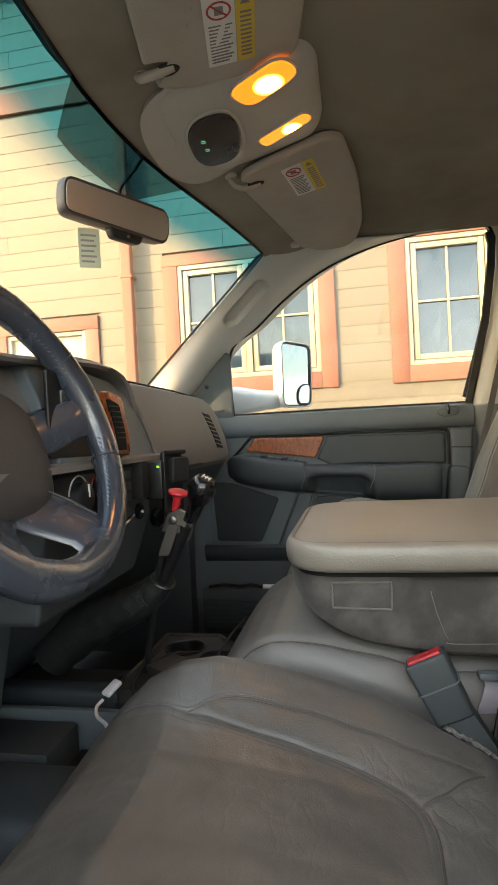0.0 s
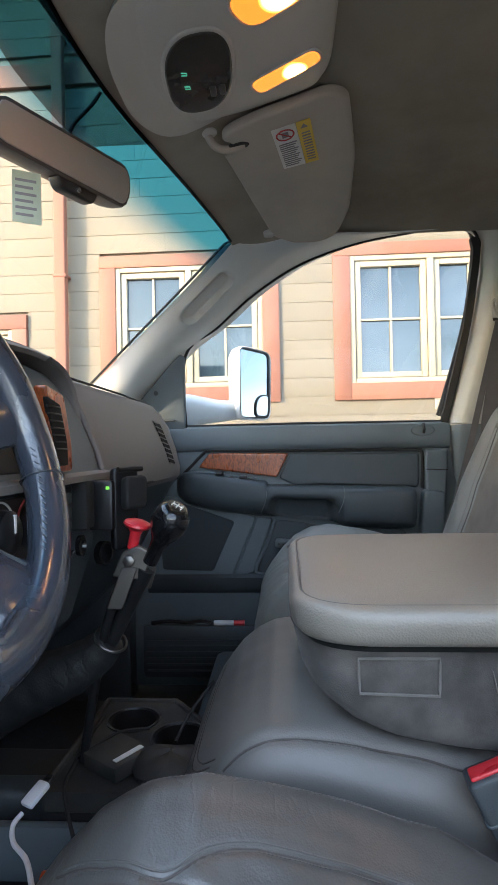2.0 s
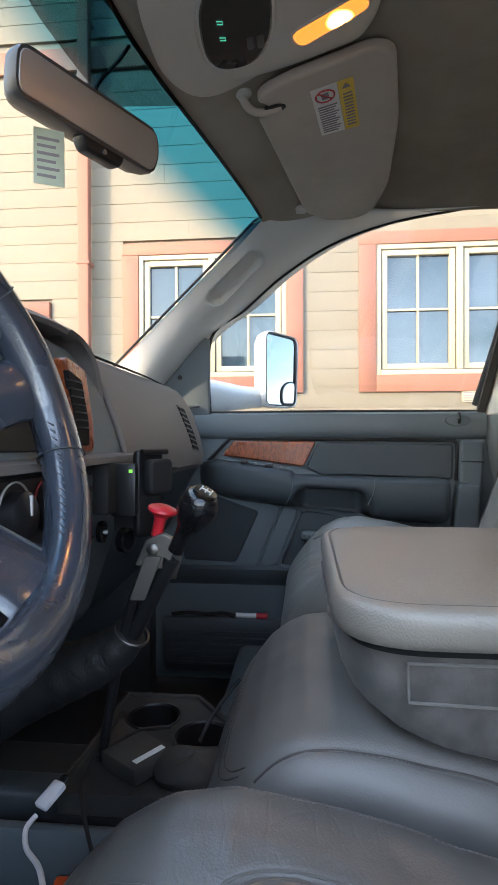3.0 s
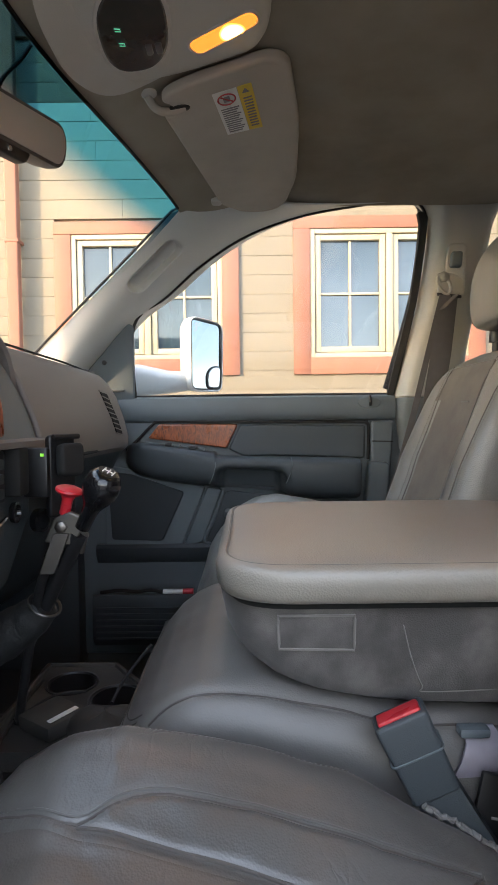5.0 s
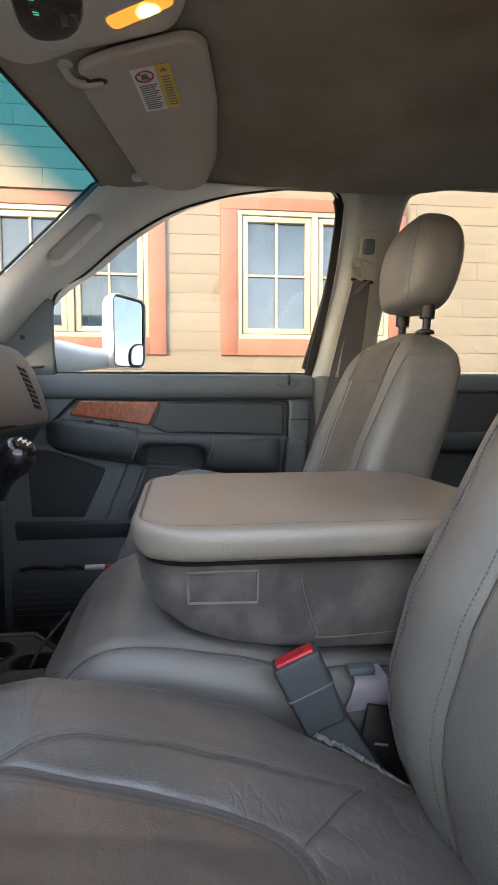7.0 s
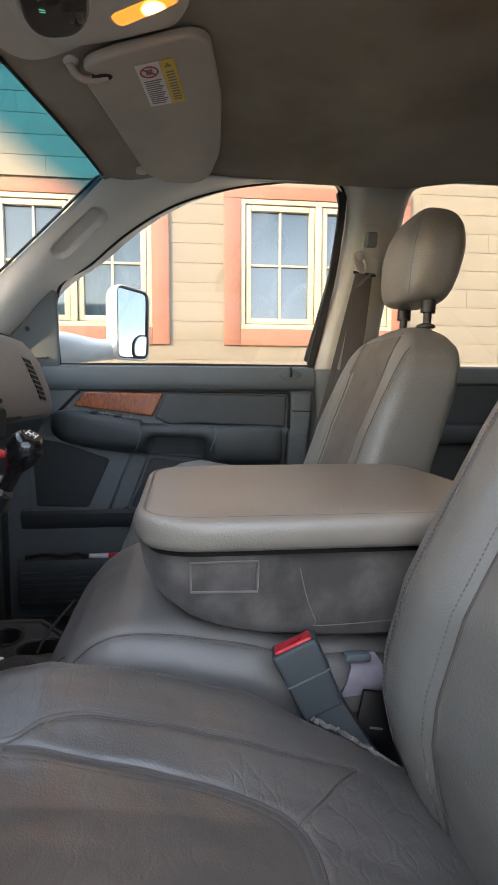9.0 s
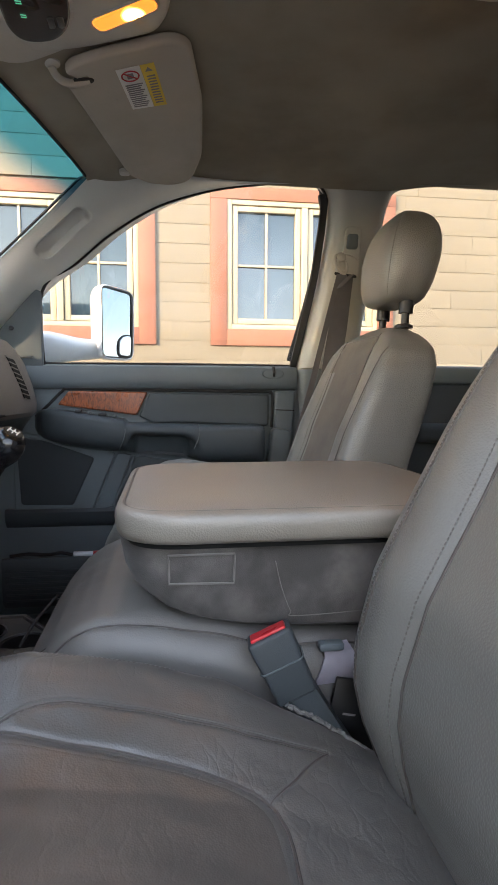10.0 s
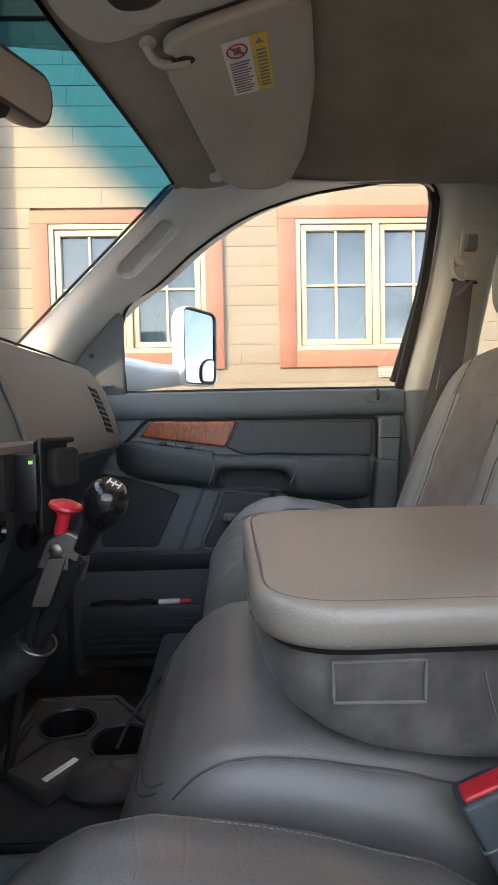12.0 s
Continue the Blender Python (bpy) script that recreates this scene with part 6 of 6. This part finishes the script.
own(part("bolt", lathe([(0.0075, 0.0), (0.0075, 0.006), (0.005, 0.0075), (0.0, 0.0075)], axes((-0.03, -0.067, 1.308), (1, 0, 0), (0, 0, 1), (0, -1, 0)), 6), STEEL), redl)
own(part("strap", slab(fillet([(-0.009, 0.0), (0.01, 0.0), (0.009, -0.05), (-0.01, -0.05)], 0.003), 0.004, lambda u, v, w: (-0.03 + u + 0.36 * v, -0.071 + w, 1.3 + v), 0.001), STEEL, None, "scratched steel strap"), redl)
own(part("fork", tube([(-0.018, -0.058, 1.315), (-0.004, -0.054, 1.295), (-0.012, -0.05, 1.272)], 0.004, 8), STEEL), redl)
own(part("rod", tube([(-0.05, -0.056, 1.268), (-0.068, -0.045, 1.22), (-0.085, -0.03, 1.16), (-0.13, 0.0, 0.95)], 0.0062, 10), BLACK), redl)

# ---- floor console: tray with cup holders, clutter ----
tray = empty("floor_console", "dusty dark floor console with two cup holders", "console", (-0.1, 0.1, 0.9))
tray_shape = [(-0.14, -0.08), (-0.135, 0.165), (-0.02, 0.165), (0.06, 0.06), (0.11, -0.02), (0.11, -0.08)]
CUPS = ((-0.075, 0.1, 0.036), (0.005, 0.052, 0.038))


def tray_plate(outline, top, low):
    """The tray's top with two round wells cut into it."""
    bm = bmesh.new()
    loops = [[(p.x, p.y) for p in outline]] + [[(x + r * math.cos(2 * math.pi * i / 30), y + r * math.sin(2 * math.pi * i / 30)) for i in range(30)] for x, y, r in CUPS]
    edges = []
    for n, loop in enumerate(loops):
        up = [bm.verts.new((x, y, top)) for x, y in loop]
        down = [bm.verts.new((x, y, low)) for x, y in loop]
        for i in range(len(up)):
            k = (i + 1) % len(up)
            bm.faces.new((up[i], up[k], down[k], down[i]))
            edges.append(bm.edges.get((up[i], up[k])))
        if n:
            bm.faces.new(down)
    bmesh.ops.triangle_fill(bm, edges=edges, use_beauty=True)
    return bm


own(part("base", tray_plate(fillet(tray_shape, 0.008), 1.035, 0.95), DUSTY), tray)
own(part("foot", slab(fillet(tray_shape, 0.008), 0.044, lambda u, v, w: (u, v, 0.905 + w), 0.002), DUSTY), tray)
own(part("side_wall", box((-0.42, -0.045, 0.9), (-0.142, 0.0, 1.012), 0.01, 3), SLATE_DARK, None, "slate console side wall"), tray)
own(part("tunnel_cover", box((-0.42, -0.0, 0.9), (-0.142, 0.12, 0.985), 0.015, 3), BIN_BLACK), tray)
own(part("bin_wall", box((-0.42, -0.34, 0.88), (0.12, -0.2, 0.985), 0.02, 3), SLATE_DARK), tray)
own(part("bin_end", box((-0.42, -0.2, 0.88), (-0.195, -0.1005, 0.99), 0.008, 2), BIN_BLACK), tray)
own(part("bin_floor", box((-0.195, -0.2, 0.9), (0.1, -0.1005, 0.945), 0.004), BLACK), tray)
own(part("rim_lip", tube([(-0.137, -0.076, 1.036), (-0.132, 0.162, 1.036), (-0.022, 0.162, 1.036), (0.057, 0.058, 1.036), (0.106, -0.02, 1.036)], 0.005, 8), DUSTY), tray)
for x, y, r in CUPS:
    own(part("cup_holder", lathe([(r - 0.0008, -0.07), (r - 0.0008, 0.0), (r + 0.001, 0.0025), (r + 0.004, 0.0025), (r + 0.004, 0.0003), (r - 0.0015, 0.0003), (r - 0.0025, -0.069), (0.0, -0.0685)], Matrix.Translation((x, y, 1.035)), 30), BLACK, None, "round black cup well"), tray)
own(part("bin_liner", box((-0.215, -0.0385, 0.93), (-0.073, -0.0355, 0.998), 0.001), BLACK), tray)
own(part("bin_liner", box((-0.14, -0.0835, 0.93), (0.1, -0.0805, 1.012), 0.001), BLACK), tray)
own(part("side_panel", box((-0.42, -0.1, 0.9), (0.1, -0.0842, 1.006), 0.006, 2), SLATE, None, "slate blue console flank"), tray)
book = empty("small_box", "flat dark box with a pale label", "box", (-0.06, -0.02, 1.035))
bx = pose(-0.062, -0.022, 1.046, 3, -3, -38)
own(part("case", box((-0.035, -0.03, -0.01), (0.035, 0.03, 0.01), 0.003, m=bx), DUSTY), book)
own(part("label", box((0.018, -0.02, 0.0095), (0.026, 0.022, 0.0112), m=bx), PAPER), book)
pouch = empty("pouch", "dusty dark zip pouch", "pouch", (0.012, -0.04, 1.035))
own(part("bag", loft([[(0.012 + 0.046 * k * math.cos(a), -0.04 + 0.036 * k * math.sin(a), 1.035 + h + 0.003 * math.sin(a * 3)) for a in (2 * math.pi * i / 28 for i in range(28))] for k, h in ((0.85, 0.0), (1.02, 0.006), (1.08, 0.012), (1.0, 0.02), (0.75, 0.026), (0.4, 0.029), (0.05, 0.03))]), DUSTY), pouch)
for name, pts in (("black_cable", [(-0.12, 0.1, 1.04), (-0.122, 0.03, 1.04), (-0.115, -0.04, 1.042), (-0.11, -0.08, 1.04), (-0.09, -0.115, 1.02), (-0.06, -0.15, 0.985)]), ("black_cable", [(-0.115, -0.02, 1.042), (-0.08, 0.03, 1.05), (-0.04, 0.055, 1.045)]), ("black_cable", [(0.005, 0.02, 1.045), (0.02, 0.05, 1.07), (0.05, 0.085, 1.1)])):
    c = empty(name, "thin black charging cable on the console", "cable", pts[0])
    own(part("cord", tube(spline(pts, 8), 0.0025, 6), RUBBER), c)
usb = empty("usb_cable", "white charging cable with plug", "cable", (-0.16, -0.1, 0.95))
own(part("plug", box((-0.009, -0.016, -0.004), (0.009, 0.015, 0.004), 0.003, m=pose(-0.135, -0.102, 1.046, 25, 0, -28)), WHITE), usb)
own(part("tip", box((-0.005, 0.015, -0.002), (0.005, 0.024, 0.002), 0.001, m=pose(-0.135, -0.102, 1.046, 25, 0, -28)), CHROME), usb)
own(part("cord", tube(spline([(-0.143, -0.12, 1.035), (-0.147, -0.134, 1.03), (-0.136, -0.155, 1.026), (-0.108, -0.185, 1.03), (-0.085, -0.222, 1.03)], 8), 0.0028, 8), WHITE), usb)
screwd = empty("screwdriver", "orange-handled screwdriver in the bin", "screwdriver", (-0.1, -0.14, 0.94))
own(part("handle", tube([(-0.125, -0.112, 0.957), (-0.11, -0.113, 0.957), (-0.08, -0.116, 0.955)], [0.007, 0.009, 0.006], 10), mat("orange_plastic", (0.6, 0.09, 0.02), 0.4)), screwd)

# ---- overhead console with lamps ----
over = empty("overhead_console", "beige overhead console with two lit amber map lamps", "overhead console", (0.1, 0, 1.98))


def op(ob, parent):
    """Hangs a part on the overhead console, which follows the rise of the headliner."""
    for vert in ob.data.vertices:
        vert.co.z += 0.13 * (vert.co.x - 0.12)
    return own(ob, parent)


shape = fillet([(-0.045, -0.06), (-0.045, 0.06), (-0.01, 0.128), (0.1, 0.125), (0.22, 0.09), (0.235, 0.05), (0.235, -0.11), (0.22, -0.14), (0.1, -0.15), (-0.02, -0.14)], 0.045, 7)
shape = resample(shape, 80)
op(part("body", loft([[(p.x, p.y, roof_z(p.x, p.y) + 0.004 if k == 0 else z) for p in (inset(shape, d) if d < 0.02 else [Vector((0.09, -0.01)) + (q - Vector((0.09, -0.01))) * (1 - d / 0.14) for q in shape])] for k, (d, z) in enumerate(((-0.006, 1.975), (0.0, 1.965), (0.006, 1.957), (0.016, 1.953), (0.035, 1.951), (0.06, 1.951)))]), CONSOLE), over)
oval = [Vector((0.056 + 0.05 * math.copysign(abs(math.cos(a)) ** 0.8, math.cos(a)) - 0.12 * 0.075 * math.sin(a), 0.004 + 0.083 * math.copysign(abs(math.sin(a)) ** 0.8, math.sin(a)))) for a in (2 * math.pi * i / 48 for i in range(48))]
op(part("display_rim", slab(oval, 0.008, lambda u, v, w: (u, v, 1.956 - w), 0.003), CONSOLE), over)
disp = op(part("display", slab(inset(oval, 0.005), 0.008, lambda u, v, w: (u, v, 1.9545 - w), 0.003), SMOKE, None, "smoked display window"), over)
for k, y in enumerate((-0.012, 0.016)):
    pts = [(0.034, y, 1.9455), (0.041, y + 0.002, 1.9455), (0.041, y + 0.007, 1.9455), (0.034, y + 0.005, 1.9455)]
    op(part("digit", tube(pts, 0.0007, 5), DIGIT), disp)
for x in (0.071, 0.084):
    op(part("console_button", box((x - 0.0045, 0.026, 1.9435), (x + 0.0045, 0.048, 1.949), 0.0025), FRAME_GREY), disp)


def lens(name, cx, cy, lx, ly, turn, material, label):
    o = [Vector((cx, cy)) + Matrix.Rotation(turn, 2) @ p for p in (Vector(q).to_2d() for q in fillet([(-lx, -ly), (lx, -ly * 0.9), (lx, ly * 0.9), (-lx, ly)], ly * 0.9, 7))]
    op(part(name, slab(o, 0.009, lambda u, v, w: (u, v, 1.956 - w), 0.004), material, None, label), over)
    op(part("lens_rim", tube([(p.x, p.y, 1.951) for p in inset(resample(o, 40), -0.002)], 0.0022, 6, closed=True), CONSOLE), over)


lens("map_lamp", 0.158, -0.108, 0.05, 0.03, -0.5, LAMP_A, "lit amber map lamp")
lens("map_lamp", 0.172, 0.032, 0.05, 0.015, -0.5, LAMP_B, "lit amber map lamp")

# ---- visors with warning labels ----
def visor(flip, label, vx=0.0):
    v = empty("sun_visor", label, "sun visor", (0.15, 0.3 * flip - (0.02 if flip < 0 else 0), 1.96))
    f = lambda y: y * flip - (0.02 if flip < 0 else 0.0)
    outline = [(0.067, 0.2), (0.078, 0.199), (0.1, 0.192), (0.107, 0.181), (0.1, 0.17), (0.074, 0.164), (0.068, 0.152), (0.08, 0.138), (0.12, 0.122), (0.235, 0.1), (0.268, 0.12), (0.297, 0.28), (0.308, 0.47), (0.29, 0.585), (0.25, 0.625), (0.19, 0.622), (0.168, 0.6), (0.152, 0.588), (0.14, 0.57), (0.105, 0.4)]
    vz = lambda a, b: 1.931 + 0.2 * (a - 0.06) * max(0.0, 1 - (b - 0.1) / 0.5)
    o = resample(fillet(outline, 0.03, 5), 240)
    own(part("panel", plate(o, 0.019, lambda a, b, w: (a + vx, f(b), vz(a, b) + 0.019 - w), 0.006, 4, 240), VISOR, sharp=180), v)
    own(part("seam", tube([(p.x + vx, f(p.y), vz(p.x, p.y) + 0.001) for p in inset(o, 0.009)], 0.0014, 5, closed=True), VISOR), v)
    own(part("hinge_arm", tube(spline([(0.046 + vx, f(0.162), 1.948), (0.054 + vx, f(0.172), 1.937), (0.068 + vx, f(0.18), 1.933), (0.088 + vx, f(0.182), 1.935), (0.104 + vx, f(0.181), 1.94)], 6), 0.0065, 12), VISOR), v)
    own(part("hinge_cup", lathe([(0.014, 0.0), (0.014, 0.004), (0.009, 0.008), (0.0, 0.009)], Matrix.Translation((0.047 + vx, f(0.162), 1.955)) @ Matrix.Rotation(math.pi, 4, "X"), 20), CONSOLE), v)
    own(part("clip", box((0.12 + vx, min(f(0.55), f(0.58)), 1.93), (0.145 + vx, max(f(0.55), f(0.58)), 1.947), 0.006), CONSOLE), v)
    # dark oval paints the shade in the hinge notch
    own(part("hinge_hole_shade", slab([(0.095 + vx + 0.017 * math.cos(t), f(0.179 + 0.011 * math.sin(t))) for t in (2 * math.pi * i / 24 for i in range(24))], 0.006, lambda a, b, w: (a, b, vz(a - vx, 0.18) + 0.0045 - w), 0.002), DUSTY), v)
    lz = 1.9296
    place = f

    def g(y):
        """The label reads the same way round on both visors."""
        return place(y) if flip > 0 else place(0.38 - y)


    def keep(ob, parent):
        """Tilts a flat piece of the label with the visor."""
        spin = Matrix.Translation((0.175, f(0.19), 0)) @ Matrix.Rotation(-0.17 * flip, 4, "Z") @ Matrix.Translation((-0.175, -f(0.19), 0))
        ob.data.transform(spin)
        ob.data.transform(Matrix.Translation((0.015 + vx, 0.022 * flip, 0)))
        for vert in ob.data.vertices:
            vert.co.z += vz(vert.co.x - vx, (vert.co.y + (0.02 if flip < 0 else 0.0)) * flip) - lz - 0.0006
        return own(ob, parent)

    lab = keep(part("warning_label", box((0.143, min(g(0.128), g(0.252)), lz - 0.0008), (0.182, max(g(0.128), g(0.252)), lz), 0.0), PAPER, None, "white warning label"), v)
    keep(part("yellow_strip", box((0.183, min(g(0.128), g(0.252)), lz - 0.0008), (0.206, max(g(0.128), g(0.252)), lz), 0.0), YELLOW, None, "yellow label strip"), v)
    keep(part("print_ring", tube([(0.1625 + 0.014 * math.cos(t), g(0.15 + 0.014 * math.sin(t)), lz - 0.0012) for t in (2 * math.pi * i / 24 for i in range(24))], 0.0014, 4, closed=True), INK_RED), lab)
    keep(part("print_slash", tube([(0.153, g(0.14), lz - 0.0012), (0.172, g(0.16), lz - 0.0012)], 0.0014, 4), INK_RED), lab)
    keep(part("print_mark", box((0.157, min(g(0.143), g(0.157)), lz - 0.0015), (0.168, max(g(0.143), g(0.157)), lz - 0.001)), INK), lab)
    for k in range(12):
        y = 0.174 + 0.0062 * k
        keep(part("print_bar", box((0.148, min(g(y), g(y + 0.0026)), lz - 0.0014), (0.178 - 0.003 * (k % 3), max(g(y), g(y + 0.0026)), lz - 0.0008)), INK), lab)
    bm = bmesh.new()
    tri = [bm.verts.new((x, g(y), lz - 0.0014)) for x, y in ((0.188, 0.146), (0.201, 0.146), (0.1945, 0.134))]
    bm.faces.new(tri)
    keep(part("print_triangle", bm, INK), lab)
    for k in range(11):
        y = 0.158 + 0.008 * k
        keep(part("print_bar", box((0.188, min(g(y), g(y + 0.0032)), lz - 0.0014), (0.202, max(g(y), g(y + 0.0032)), lz - 0.0008)), INK), lab)


visor(1, "beige passenger sun visor folded up, with label")
visor(-1, "beige driver's sun visor folded up, with label", -0.055)

# ---- rear dome lamp ----
dome = empty("dome_lamp", "lit warm rear dome lamp on the headliner", "lamp", (0.8, 0, 1.985))
own(part("base", slab(fillet([(0.57, -0.2), (0.71, -0.2), (0.71, -0.04), (0.57, -0.04)], 0.03), 0.016, lambda u, v, w: (u, v, 1.99 - w), 0.005), CONSOLE), dome)
own(part("lens", slab(fillet([(0.595, -0.18), (0.685, -0.18), (0.685, -0.055), (0.595, -0.055)], 0.02), 0.012, lambda u, v, w: (u, v, 1.978 - w), 0.005), LAMP_C), dome)

# ---- interior mirror ----
rear_view = empty("rear_view_mirror", "black-framed rear-view mirror hung from the windscreen", "mirror", (-0.13, 0, 1.9))
rm = axes((-0.133, 0.03, 1.85), (0.385, 0.915, 0.06), (0.05, -0.08, 1), (0.915, -0.385, -0.05))
frm = resample(fillet([(-0.132, -0.027), (0.118, -0.034), (0.132, 0.0), (0.124, 0.034), (-0.128, 0.034)], 0.02, 7), 64)
own(part("housing", loft([[rm @ Vector((p.x * s, p.y * s, w)) for p in frm] for s, w in ((0.7, -0.034), (0.9, -0.028), (0.985, -0.014), (1.0, 0.0), (0.985, 0.006), (0.955, 0.006))]), FRAME_GREY), rear_view)
own(part("glass", slab(inset(frm, 0.0055), 0.003, lambda u, v, w: rm @ Vector((u, v, 0.0045 + w)), 0.001), MIRROR_DIM), rear_view)
own(part("button_bar", slab(fillet([(-0.02, -0.046), (0.045, -0.048), (0.055, -0.03), (-0.03, -0.028)], 0.008), 0.02, lambda u, v, w: rm @ Vector((u, v, w - 0.014)), 0.004), BLACK), rear_view)
own(part("button", lathe([(0.004, 0.0), (0.0035, 0.002), (0.0, 0.002)], rm @ Matrix.Translation((0.012, -0.038, 0.006)), 14), CHROME), rear_view)
own(part("arm", tube(spline([rm @ Vector((0.0, 0.0, -0.03)), rm @ Vector((0.0, 0.03, -0.06)), (-0.2, 0.0, 1.9)], 6), 0.008, 10), BLACK), rear_view)
own(part("wire", tube(spline([(-0.135, 0.03, 1.87), (-0.13, 0.035, 1.9), (-0.1, 0.03, 1.925), (-0.085, 0.025, 1.94)], 6), 0.0028, 6), RUBBER), rear_view)
tag = empty("hanging_pass", "pale green card hung behind the mirror", "card", (-0.167, -0.033, 1.81))
own(part("card", box((-0.0006, -0.018, -0.034), (0.0006, 0.018, 0.034), m=pose(-0.17, -0.025, 1.775, 0, 0, -60)), mat("pale_green_card", (0.42, 0.46, 0.34), 0.6, vary=0.1, scale=30)), tag)
for k in range(6):
    own(part("print_bar", box((0.0006, -0.014, 0.02 - 0.009 * k), (0.001, 0.012 - 0.004 * (k % 2), 0.0235 - 0.009 * k), m=pose(-0.17, -0.025, 1.775, 0, 0, -60)), INK), tag)
patch = tagged(part("trim_tint_band", loft([[screen_at(lerp(lerp(-0.235, 0.15, k / 12), lerp(-0.165, 0.06, k / 12), s / 0.078), s) + Vector((0.006, 0, -0.006)) for s in (0.0, 0.025, 0.05, 0.078 - 0.006 * abs(k / 6 - 1) ** 4)] for k in range(13)], caps=False, closed=False), glass_mat("dark_dot_band", (0.42, 0.3, 0.27), 0.03), None, "dark tinted band on the windscreen round the mirror foot"), kind="structure")
